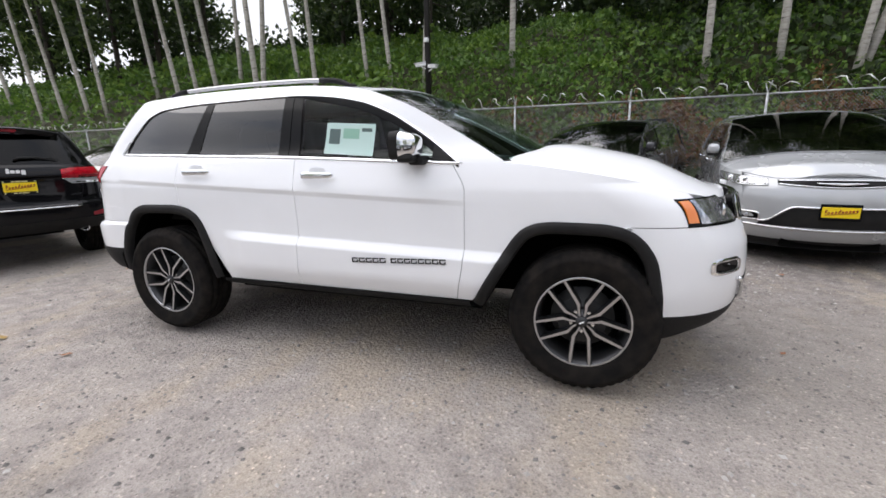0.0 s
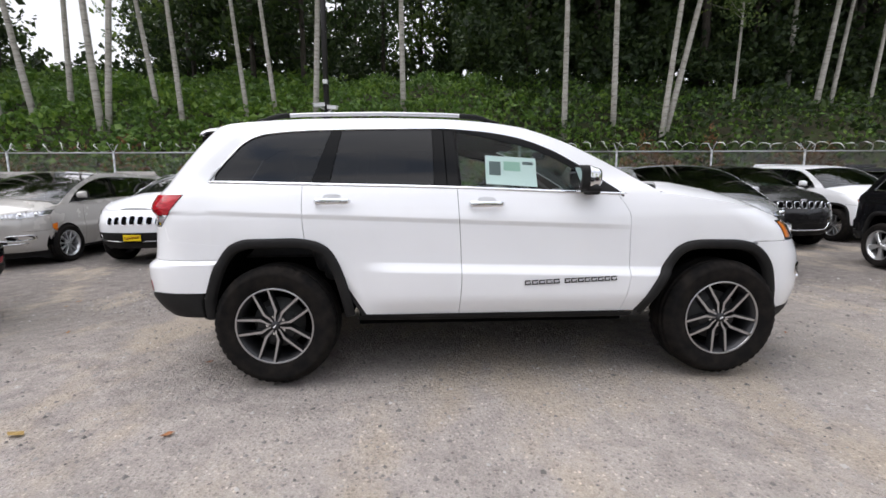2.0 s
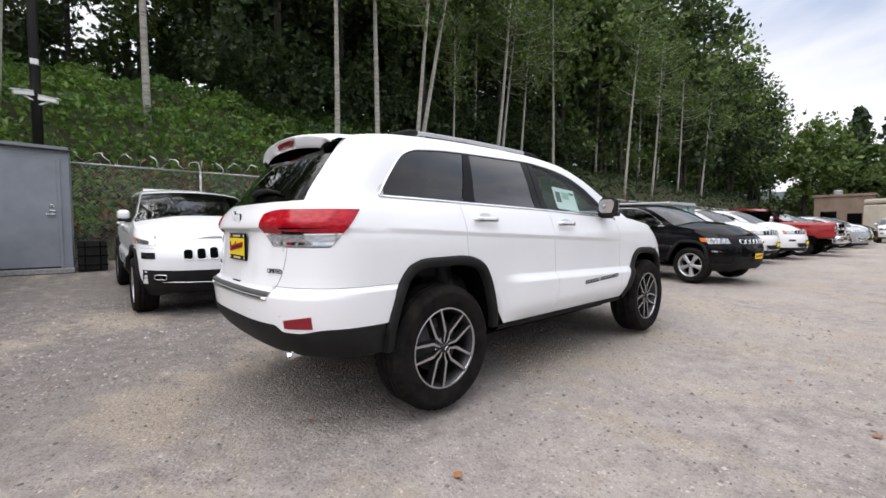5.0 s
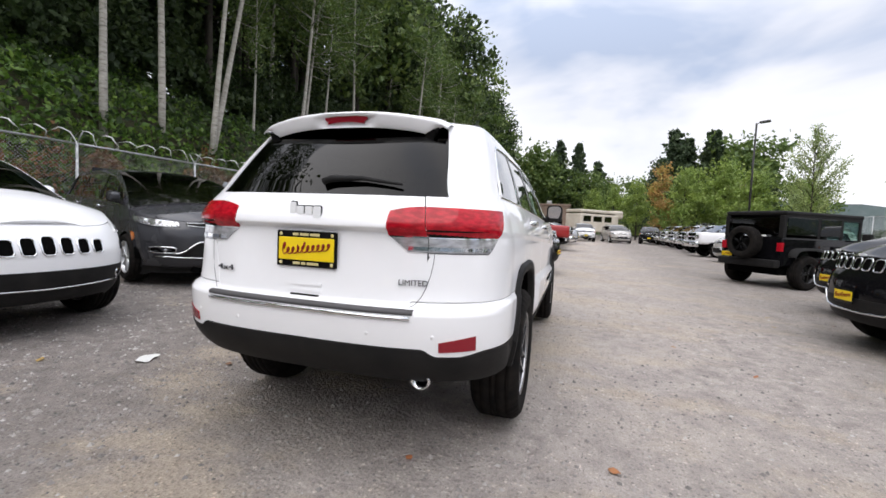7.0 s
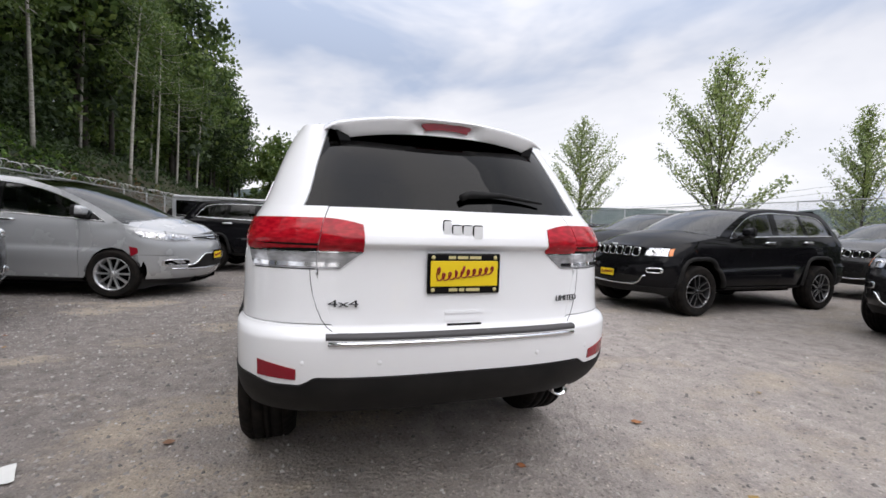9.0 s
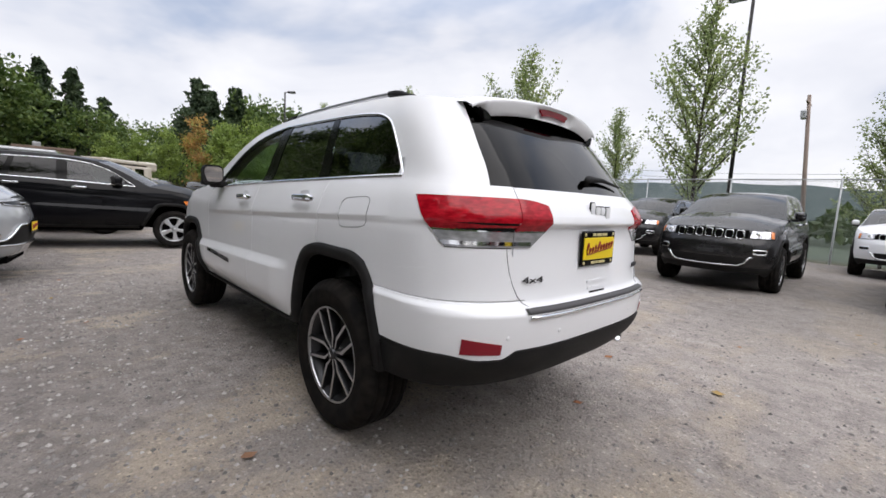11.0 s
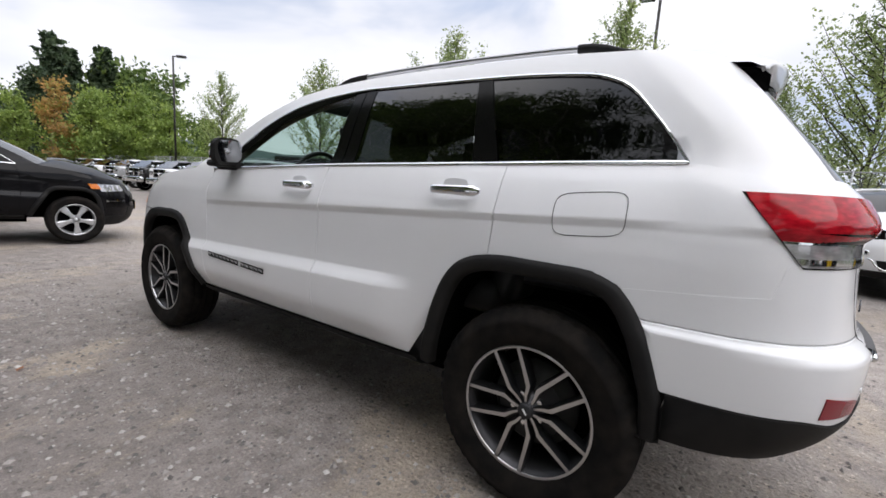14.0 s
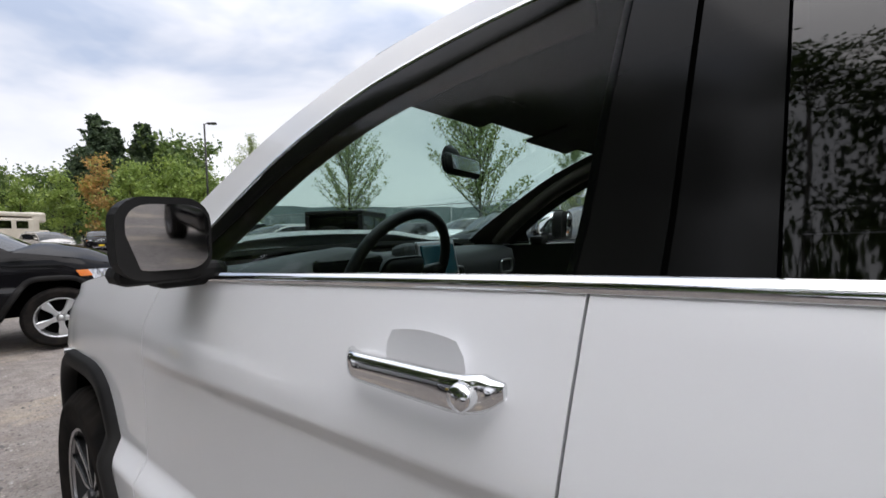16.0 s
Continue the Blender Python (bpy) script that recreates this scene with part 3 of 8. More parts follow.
def wheel_parts(style, R, T):
    """Meshes of a wheel, shared by all wheels of one style."""
    key = (style, round(R, 3), round(T, 3))
    if key in _wheel_cache:
        return _wheel_cache[key]

    def me(name, vf, mat, smooth=True):
        m = bpy.data.meshes.new(name)
        m.from_pydata([tuple(v) for v in vf[0]], [], vf[1])
        m.materials.append(mat)
        m.polygons.foreach_set("use_smooth", [smooth] * len(m.polygons))
        m.update()
        return m
    def bladed(vf):
        m = me("spoke", vf, ALLOY, False)
        m.materials.append(ALLOY_DARK)
        m.polygons.foreach_set("material_index", [0 if f % 5 == 2 else 1 for f in range(len(m.polygons))])
        return m
    face = {"twin": ALLOY, "five": SILVER_RIM, "ten": SILVER_RIM, "black": GLOSS_BLACK}[style]
    d = dict(rim=me("wheel", rim_mesh(R), ALLOY if style == "twin" else face), tyre=me("tyre", tyre_mesh(R, T), RUBBER), tyre_mid=me("tyre_mid", tyre_mesh(R, T, True, 60), RUBBER))
    d["disc"] = me("brake_disc", lathe([(0.165, -0.01), (0.165, 0.012), (0.08, 0.012), (0.075, 0.03), (0.02, 0.03)], 32), DISC)
    d["barrel"] = me("wheel_barrel", barrel_mesh(R), BARREL if style in ("twin", "black") else face)
    d["tyre_far"] = me("tyre_plain", tyre_mesh(R, T, False), RUBBER)
    # near-black disc stands in for the shade behind the spokes
    d["back"] = me("wheel_pocket", lathe([(0.001, 0.01), (R - 0.03, 0.0)], 32), DARK)
    d["cap"] = me("hub_cap", lathe([(0.001, 0.113), (0.026, 0.112), (0.030, 0.106), (0.032, 0.085), (0.062, 0.080), (0.066, 0.05)] if style == "twin" else [(0.001, 0.104), (0.026, 0.103), (0.031, 0.097), (0.033, 0.085), (0.062, 0.080), (0.066, 0.05)], 24), HUB if style == "twin" else face)
    d["logo"] = me("hub_emblem", ([(x, 0.1135, z) for x, z in ((-0.013, -0.004), (0.013, -0.004), (0.013, 0.004), (-0.013, 0.004))], [(3, 2, 1, 0)]), BADGE, False)
    if style == "twin":
        d["spokes"] = [(bladed(spoke_twin(R, 1)), 5), (bladed(spoke_twin(R, -1)), 5)]
        web = [(-0.010, 0.074, 0.035), (0.010, 0.074, 0.035), (0.036, 0.066, 0.088), (0.030, 0.058, 0.125), (-0.030, 0.058, 0.125), (-0.036, 0.066, 0.088)]
        d["web"] = (me("spoke_pocket", (web, [(0, 1, 2, 5), (5, 2, 3, 4)]), ALLOY_DARK, False), 5)
    elif style == "five":
        d["spokes"] = [(me("spoke", spoke_wide(R, 0.028, 0.050), face, False), 5)]
    elif style == "black":
        d["spokes"] = [(me("spoke", spoke_wide(R, 0.026, 0.034), face, False), 5)]
    else:
        d["spokes"] = [(me("spoke", spoke_wide(R, 0.012, 0.017), face, False), 10)]
    d["nut"] = me("wheel_nut", lathe([(0.001, 0.098), (0.010, 0.097), (0.011, 0.07)], 6), CHROME, False)
    far = [rim_mesh(R), barrel_mesh(R)]
    for (sm, cnt) in d["spokes"]:
        base = [tuple(v.co) for v in sm.vertices], [tuple(p.vertices) for p in sm.polygons]
        for q in range(cnt):
            mt = Matrix.Rotation(2 * math.pi * q / cnt, 4, "Y")
            far.append(([tuple(mt @ Vector(v)) for v in base[0]], base[1]))
    d["far"] = me("wheel", join(*far), face)
    _wheel_cache[key] = d
    return d


def wheel(car, style, R, T, x, y, spin, detail=True):
    """A wheel as a part of a car; its outer face looks away from the car."""
    d = wheel_parts(style, R, T)
    w = new("wheel", d["far"] if detail == "far" else d["rim"])
    w.parent = car
    w.matrix_basis = pose(x, y, T - 0.004, 0, 0, 0 if y > 0 else 180)

    def sub(name, me, m=Matrix()):
        o = new(name, me)
        o.parent, o.matrix_basis = w, m
        return o
    turn = lambda a: Matrix.Rotation(a, 4, "Y")
    sub("tyre", d["tyre"] if detail is True and style == "twin" else d["tyre_mid"])["label"] = "black rubber tyre with blocky tread"
    cap = sub("hub_cap", d["cap"], turn(spin))
    if detail != "far":
        sub("wheel_barrel", d["barrel"])
    if detail is True and style == "twin":
        e = new("hub_emblem", d["logo"])
        e.parent, e.matrix_basis = w, turn(spin + 0.5)
    if detail is True:
        sub("brake_disc", d["disc"])
        sub("wheel_pocket", d["back"], Matrix.Translation((0, -0.05, 0)))
    else:
        sub("wheel_pocket", d["back"])
    for me, n in (d["spokes"] if detail != "far" else ()):
        for k in range(n):
            sub("spoke", me, turn(spin + 2 * math.pi * k / n))
    if "web" in d and detail is True:
        for k in range(5):
            sub("spoke_pocket", d["web"][0], turn(spin + 2 * math.pi * k / 5))
    if detail is True:
        for k in range(5):
            a = spin + 2 * math.pi * (k if style == "twin" else k + 0.5) / 5
            sub("wheel_nut", d["nut"], Matrix.Translation((0.057 * math.sin(a), -0.012, 0.057 * math.cos(a))))
    return w


def both(car, name, grid, mat, label="", skirt=0.012, lift=0.0, behind=(0, 0, 0.75)):
    """The same panel on the left and on the right of a car."""
    m = sheet(grid, skirt, behind, lift)
    link_mesh(name, *m, mat, car, label)
    link_mesh(name, *mirror(m), mat, car, label)


def across(grid):
    """A half grid, from its side to the middle, carried over to the other side."""
    return grid + [[(x, -y, z) for x, y, z in row] for row in reversed(grid[:-1])]


def end_patch(sh, end, y0, y1, z0, z1, nu=6, nv=4, lift=0.004, shape=None):
    """A patch of a front or rear face between y0 and y1; shape(u, v) moves its (y, z)."""
    G = []
    for i in range(nu + 1):
        row = []
        for j in range(nv + 1):
            u, v = i / nu, j / nv
            y, z = lerp(y0, y1, u), lerp(z0, z1, v)
            if shape:
                y, z = shape(u, v, y, z)
            row.append(sh.at_y(end, y, z, lift))
        G.append(row)
    return G


def flare(sh, pts, hub, lift=0.016, wide=0.058):
    """Cladding round a wheel arch, from the arch's outline in towards the wheel."""
    P = []
    for (x0, z0), (x1, z1) in zip(pts, pts[1:]):
        n = max(2, int(math.hypot(x1 - x0, z1 - z0) / 0.025))
        P += [(lerp(x0, x1, i / n), lerp(z0, z1, i / n)) for i in range(n)]
    P.append(pts[-1])
    for _ in range(3):
        P = [P[0]] + [tuple(0.25 * P[i - 1][c] + 0.5 * P[i][c] + 0.25 * P[i + 1][c] for c in (0, 1)) for i in range(1, len(P) - 1)] + [P[-1]]
    G = []
    for i, (x, z) in enumerate(P):
        a, b = P[max(0, i - 1)], P[min(len(P) - 1, i + 1)]
        t = Vector((b[0] - a[0], b[1] - a[1])).normalized()
        n = Vector((t.y, -t.x))
        if n.dot(Vector((hub[0] - x, hub[1] - z))) < 0:
            n = -n
        row = []
        for off, out in ((-0.004, -0.004), (0.002, lift), (0.014, lift + 0.008), (wide * 0.8, lift + 0.006), (wide, lift - 0.006), (wide + 0.004, -0.02), (wide + 0.002, -0.13)):
            px, pz = x + n.x * off, z + n.y * off
            y = sh.width(px, max(pz, 0.3)) if px < sh.xf(0.6) - 0.69 else sh.at_x_front(px, pz)
            row.append((px, y + out, pz))
        G.append(row)
    return G


def _at_x_front(self, x, z):
    L = self.Lf(z)
    x0 = self.xf(z) - L
    t = min(1.0, max(0.0, (x - x0) / L))
    return self.width(x0, z) * (1 - t ** self.nf) ** (1 / self.nf)


Shell.at_x_front = _at_x_front


def plate_frame(parent, m, detail=True):
    """A dealer plate: black frame, yellow field, a red stroke and plain bars."""
    fr = part("dealer_plate", box_bm(0.012, 0.318, 0.165, bevel=0.006), GLOSS_BLACK, parent, "yellow dealer plate in a black frame with red script strokes")
    fr.matrix_basis = m
    part("plate_field", box_bm(0.008, 0.292, 0.104, (0.005, 0, 0.0), 0.002, 1), YELLOW, fr)
    pts, rad, ph = [], [], 0.0
    for i in range(150):
        t = i / 149
        tall = 0.030 if t < 0.10 or 0.36 < t < 0.44 else 0.0165
        ph = 2 * math.pi * 9.5 * t
        zc = -0.022 + 0.030 * t + tall * math.sin(ph) * 0.9 + (tall - 0.0165)
        pts.append((0.0115, 0.122 - 0.244 * t - 0.010 * math.cos(ph) - 0.25 * zc, zc + 0.006))
        rad.append(0.0034 + 0.0012 * math.sin(ph + 0.8))
    pts = [(x, -y, z) for x, y, z in pts]
    link_mesh("script_stroke", *tube(pts, rad, 5), PLATE_RED, fr, "looping dark red script stroke")
    if detail:
        for z, ws in ((0.066, (0.030, 0.045, 0.05)), (-0.066, (0.036, 0.022, 0.060))):
            yy = -sum(ws) / 2 - 0.008
            for w in ws:
                part("plate_bar", box_bm(0.006, w, 0.012, (0.005, yy + w / 2, z)), CREAM_LETTER, fr)
                yy += w + 0.008
        for yy in (-0.135, 0.135):
            for z in (-0.066, 0.066):
                V, F = lathe([(0.0001, 0.0085), (0.007, 0.0085), (0.009, 0.005)], 10, "x")
                link_mesh("plate_screw", [(x, y + yy, zz + z) for x, y, zz in V], F, CREAM_LETTER, fr)
    return fr


def badge_bars(car, base, widths, height, thick, mat, name="badge", gap=0.3):
    """Raised lettering that is not spelled out: a plain row of hollow blocks."""
    x = -sum(w for w in widths) / 2
    for w in widths:
        if w > 0:
            bm = bmesh.new()
            b = w * (1 - gap)
            t = height * 0.22
            for sx, sz, cx, cz in ((b, t, 0, height / 2 - t / 2), (b, t, 0, -height / 2 + t / 2), (t, height, -b / 2 + t / 2, 0), (t, height * 0.42, b / 2 - t / 2, -height * 0.2)):
                box_bm(sx, thick, sz, (x + w / 2 + cx, 0, cz), bm=bm)
            part(name, bm, mat, car).matrix_basis = base
        x += abs(w)


def rounded_slab(thick, wide, high, r, at=(0, 0, 0), turn=None):
    """A plate with rounded corners, facing along x."""
    bm = bmesh.new()
    loop = []
    for cy, cz, a0 in ((1, 1, 0), (-1, 1, 90), (-1, -1, 180), (1, -1, 270)):
        for a in span(a0, a0 + 90, 5):
            loop.append((cy * (wide / 2 - r) + r * math.cos(radians(a)), cz * (high / 2 - r) + r * math.sin(radians(a))))
    f = bm.faces.new([bm.verts.new((thick / 2, y, z)) for y, z in loop])
    ext = bmesh.ops.extrude_face_region(bm, geom=[f])
    for v in ext["geom"]:
        if isinstance(v, bmesh.types.BMVert):
            v.co.x -= thick
    bmesh.ops.recalc_face_normals(bm, faces=bm.faces[:])
    bmesh.ops.transform(bm, matrix=Matrix.Translation(at) @ (turn if turn is not None else Matrix()), verts=bm.verts[:])
    return bm


def door_handle(car, p, way, chrome):
    """A strap handle: flat grip bowed out over a shallow cup."""
    V, F, n = [], [], 12
    rows = 16
    for i in range(rows + 1):
        t = i / rows
        out = 0.010 + 0.030 * min(1.0, math.sin(math.pi * t) * 2.2) ** 0.7
        tip = min(1.0, math.sin(math.pi * min(max(t, 0.012), 0.988)) * 5) ** 0.5
        high, deep = (0.0165 + 0.004 * (1 - t)) * tip, 0.0095 * tip
        for j in range(n):
            c, d = math.cos(2 * math.pi * j / n), math.sin(2 * math.pi * j / n)
            e = (abs(c) ** 3.5 + abs(d) ** 3.5) ** (-1 / 3.5)
            V.append((p[0] + lerp(-0.115, 0.115, t), p[1] + way * (out + deep * c * e), p[2] + high * d * e))
    for i in range(rows):
        for j in range(n):
            k = (j + 1) % n
            q = (i * n + j, (i + 1) * n + j, (i + 1) * n + k, i * n + k)
            F.append(tuple(reversed(q)) if way > 0 else q)
    F += [tuple(range(n)), tuple(rows * n + j for j in range(n - 1, -1, -1))]
    link_mesh("door_handle", V, F, chrome, car, "chrome strap door handle" if chrome is CHROME else "")
    cup, CF = [], []
    for i in range(7):
        for j in range(5):
            u, v = i / 6 * 2 - 1, j / 4 * 2 - 1
            cup.append((p[0] + u * 0.062 * math.sqrt(1 - 0.35 * v * v), p[1] + way * (0.003 - 0.0022 * (1 - u * u) * (1 - v * v)), p[2] + 0.010 + v * 0.036 * math.sqrt(1 - 0.3 * u * u)))
    for i in range(6):
        for j in range(4):
            q = (i * 5 + j, (i + 1) * 5 + j, (i + 1) * 5 + j + 1, i * 5 + j + 1)
            CF.append(tuple(reversed(q)) if way > 0 else q)
    return cup, CF


def seat(car, x, y, mat, back=0.62, w=0.25):
    part("seat", box_bm(0.5, 2 * w, 0.16, (x, y, 0.70), 0.05, 3), mat, car, smooth=True)
    part("backrest", box_bm(0.15, 2 * w * 0.94, back, (x - 0.30, y, 0.98), 0.06, 3, pose(0, 0, 0, 0, -14, 0)), mat, car, smooth=True)
    part("headrest", box_bm(0.10, w * 1.1, 0.19, (x - 0.41, y, 1.40), 0.04, 3, pose(0, 0, 0, 0, -8, 0)), mat, car, smooth=True)


def build_car(name, k, paint_mat, label, at, style, rims="twin", group="", detail=1, cladding=True, chrome_trim=True, plate_front=True, plate_rear=False, rear_face=True, spin=0.3, sticker=False):
    """A car on its wheels at the pose given; x points ahead. detail 2: with cabin and fine trim."""
    sh = Shell(k)
    car = thing(name, label, "car", group, at=at)
    sill, ax_r, ax_f = k["sill"], k["axle_r"], k["axle_f"]
    H = detail
    lv = sorted(span(0.2, 1.35, 40 if H > 1 else 19) + span(0.66, 0.81, 24 if H > 1 else 6) + span(0.965, 1.13, 30 if H > 1 else 5))
    dF, dM, dR = pchip(k["door_f"]), pchip(k["door_m"]), pchip(k["door_r"])
    g = 0.0018 if detail > 1 else 0.0028
    n = 2 if H > 1 else 1
    bf, br = k["bump_f"], k["bump_r"]
    xa = lambda z: sh.xr(z) + sh.Lr(z)
    xb = lambda z: sh.xf(z) - sh.Lf(z)
    low = lambda x, y: max(sill, sh.arch(x))
    belt = lambda x, y: sh.belt(x) - 0.004
    # doors, wings, quarters
    both(car, "front_door", sh.grid(sh.cols(("s", lambda z: dM(z) + g, lambda z: dF(z) - g, 14 * n)), low, belt, lv), paint_mat)
    both(car, "rear_door", sh.grid(sh.cols(("s", lambda z: dR(z) + g, lambda z: dM(z) - g, 16 * n)), low, belt, lv), paint_mat)
    q_end = 0.652
    fine = H > 1
    seam = lambda x: lerp(0.893 + 0.0875 * max(0.0, -1.72 - x), 1.022, smooth01((-2.10 - x) / 0.035))
    zg = k["xr"][9][0] if len(k["xr"]) > 9 else sh.belt(-2.0)
    zq = lambda x, y: lerp(zg + 0.002, sh.belt(x), smooth01((x - sh.xr(1.2) - 0.30) / 0.2))
    both(car, "rear_quarter", sh.grid(sh.cols(("s", lambda z: dR(z) - g, xa, 20 * n), ("r", 0.02, q_end, 10 * n)), lambda x, y: max(sh.arch(x), (seam(x) - 0.02 if fine else br + 0.004), sill) if x < k["arch_r"][4][0] else max(sh.arch(x), sill), zq, lv), paint_mat)
    fen = lambda x, y: sh.fender(x) if x > k["ws_base"][0] - 0.2 else min(sh.belt(x), sh.fender(x))
    f_end = 0.42
    both(car, "front_wing", sh.grid(sh.cols(("s", lambda z: dF(z) + g, xb, 20 * n), ("f", 0.02, f_end, 8 * n)), lambda x, y: max(sh.arch(x), bf + 0.004) if x > k["arch_f"][7][0] - 0.02 else max(sh.arch(x), sill), fen, lv), paint_mat)
    # bumpers and lower skirts
    rb_top = lambda x, y: br - 0.092 * (1 - smooth01((y - 0.47) / 0.17)) if cladding else br
    if fine:
        rb_top = lambda x, y: min(seam(x), 0.772 + 0.25 * smooth01((y - 0.49) / 0.11))
    edge_r = lambda x, y: k["low_r"] + (0.032 * (1 - smooth01((y - 0.57) / 0.07)) + 0.022 * smooth01((y - 0.72) / 0.12) if fine else 0.0)
    G = sh.grid(sh.cols(("s", k["arch_r"][4][0], xa, 8 * n), ("r", 0.02, 0.30, 16 * n), ("r", 0.31, 1.0, 34 * n)), lambda x, y: max(edge_r(x, y), sh.arch(x)), rb_top, lv)
    link_mesh("rear_bumper", *sheet(across(G), 0.02, (0, 0, 0.7), 0.0012 if fine else 0.0), paint_mat, car)
    G = sh.grid(sh.cols(("s", k["arch_r"][0][0] - 0.004, lambda z: xa(z) - 0.02, 3), ("r", 0.1, 1.0, 34 * n)), sill, lambda x, y: edge_r(x, y) - 0.004, span(0.2, 0.7, 18))
    link_mesh("rear_valance", *sheet(across(G), 0.03, (0, 0, 0.7), 0.006), PLASTIC if cladding else paint_mat, car, "black textured lower bumper")
    y_nose, y_wing = sh.S(("f", 0.78), sh.fender(sh.xf(0.95) - 0.1))[1], sh.S(("f", 0.42), bf + 0.1)[1]
    nose_top = lambda x, y: max(bf, sh.fender(x) + 0.5 * k["hood_crown"] * max(0.0, 1 - (y / y_nose) ** 2.6) - 0.004) if y < y_wing else bf
    G = sh.grid(sh.cols(("s", k["arch_f"][7][0], xb, 8 * n), ("f", 0.015, 0.30, 20 * n), ("f", 0.31, 1.0, 16 * n)), lambda x, y: max(k["low_f"], sh.arch(x + (0.035 * smooth01((x - 1.62) / 0.1) if fine else 0.0))), (lambda x, y: lerp(bf, bf + 0.10, smooth01((0.55 - y) / 0.2))) if style == "gc" else nose_top, lv)
    link_mesh("front_bumper", *sheet(across(G), 0.02, (0, 0, 0.7)), paint_mat, car)
    G = sh.grid(sh.cols(("f", 0.16, 1.0, 18 * n)), lambda x, y: k["low_f"] - 0.10 - 0.05 * smooth01((2.05 - x) / 0.2), k["low_f"] - 0.003, span(0.1, 0.6, 18))
    link_mesh("front_valance", *sheet(across(G), 0.03, (0, 0, 0.7), 0.004), PLASTIC, car)
    # sills, arches, wells, underside
    G = [[(x, sh.width(x, sill + 0.02) + o, z) for o, z in ((0.004, sill - 0.004), (0.004, sill - 0.020), (-0.03, sill - 0.045), (-0.12, sill - 0.070), (-0.3, sill - 0.085))] for x in span(k["arch_r"][-1][0] + 0.02, k["arch_f"][0][0] - 0.02, 16)]
    both(car, "sill", G, PLASTIC, "black plastic sill", 0.0)
    for key, ax in (("arch_r", ax_r), ("arch_f", ax_f)):
        if cladding:
            pts = [p for p in k[key]]
            FL = flare(sh, pts, (ax, k["tyre"]))
            both(car, "wheel_arch_trim", [row[:6] for row in FL], PLASTIC, "black textured arch cladding", 0.0, behind=(ax, 0.5, 0.5))
            # inner lip coloured near-black for the shade inside the arch
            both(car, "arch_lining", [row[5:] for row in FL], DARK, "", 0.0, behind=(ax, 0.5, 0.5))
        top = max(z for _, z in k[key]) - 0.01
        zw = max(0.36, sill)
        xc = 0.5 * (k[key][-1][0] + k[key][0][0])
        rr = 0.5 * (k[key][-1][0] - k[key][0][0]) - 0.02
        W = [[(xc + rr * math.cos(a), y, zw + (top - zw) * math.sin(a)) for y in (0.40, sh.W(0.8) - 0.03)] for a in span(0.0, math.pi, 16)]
        # well sheets are near-black, with the shade put into their colour
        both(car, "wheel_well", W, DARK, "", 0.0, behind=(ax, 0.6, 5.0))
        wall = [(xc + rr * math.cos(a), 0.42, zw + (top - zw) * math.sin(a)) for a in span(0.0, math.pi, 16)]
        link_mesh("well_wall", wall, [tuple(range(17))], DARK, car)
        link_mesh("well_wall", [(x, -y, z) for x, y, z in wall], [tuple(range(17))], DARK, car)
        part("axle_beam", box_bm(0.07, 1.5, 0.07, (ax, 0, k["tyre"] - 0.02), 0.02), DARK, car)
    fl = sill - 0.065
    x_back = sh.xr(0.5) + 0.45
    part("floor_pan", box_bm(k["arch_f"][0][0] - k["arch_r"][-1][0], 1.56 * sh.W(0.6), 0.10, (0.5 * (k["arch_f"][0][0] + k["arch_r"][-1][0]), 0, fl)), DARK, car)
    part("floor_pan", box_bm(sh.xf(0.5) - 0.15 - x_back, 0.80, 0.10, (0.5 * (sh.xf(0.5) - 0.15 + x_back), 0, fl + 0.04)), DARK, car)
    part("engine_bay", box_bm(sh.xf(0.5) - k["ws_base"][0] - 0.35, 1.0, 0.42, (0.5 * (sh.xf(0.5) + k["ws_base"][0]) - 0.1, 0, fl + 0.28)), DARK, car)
    if H < 2:
        part("boot_floor", box_bm(0.75, 0.95, 0.30, (sh.xr(0.6) + 0.52, 0, fl + 0.26)), DARK, car)
    inner = [[(x, sh.width(x, z) - 0.03, z) for z in span(max(fl + 0.02, sh.arch(x) + 0.012), sh.belt(x) - 0.01, 6)] for x in span(xa(1.0), k["door_f"][0][1] + 0.05, 40)]
    both(car, "door_lining", inner, DASH if H > 1 else DARK, "", 0.0)
    # bonnet, roof, windscreen
    xs = xb(0.98)
    for _ in range(30):
        xs = 0.5 * (xs + xb(sh.fender(xs)))
    u_side = span(k["ws_base"][0] - 0.06, xs, 14)
    E = [(x, sh.width(x, sh.fender(x)), sh.fender(x)) for x in u_side]
    for f in span(0.04, 0.78, 14):
        z = sh.fender(xs + 0.3 * f)
        for _ in range(4):
            p = sh.S(("f", f), z)
            z = sh.fender(p[0])
        E.append(p)
    cw, ce = k["ws_base"][1], sh.xf(E[-1][2]) - 0.004
    G = []
    for i, e in enumerate(E):
        t = (e[0] - E[0][0]) / (E[-1][0] - E[0][0])
        cx = lerp(cw, ce, t)
        crown = k["hood_crown"] * (1 - 0.50 * smooth01((t - 0.55) / 0.45))
        row = []
        for v in span(0, 1, 10):
            y = e[1] * (1 - v)
            s = 1 - (y / max(e[1], 1e-6)) ** 2
            bulge = 0.012 * smooth01((0.55 - abs(y)) / 0.10)
            row.append((lerp(e[0], cx, s), y, e[2] + crown * (1 - (y / max(e[1], 1e-6)) ** 2.6) + bulge * (1 - t)))
        G.append(row + [(x, -y, z) for x, y, z in reversed(row[:-1])])
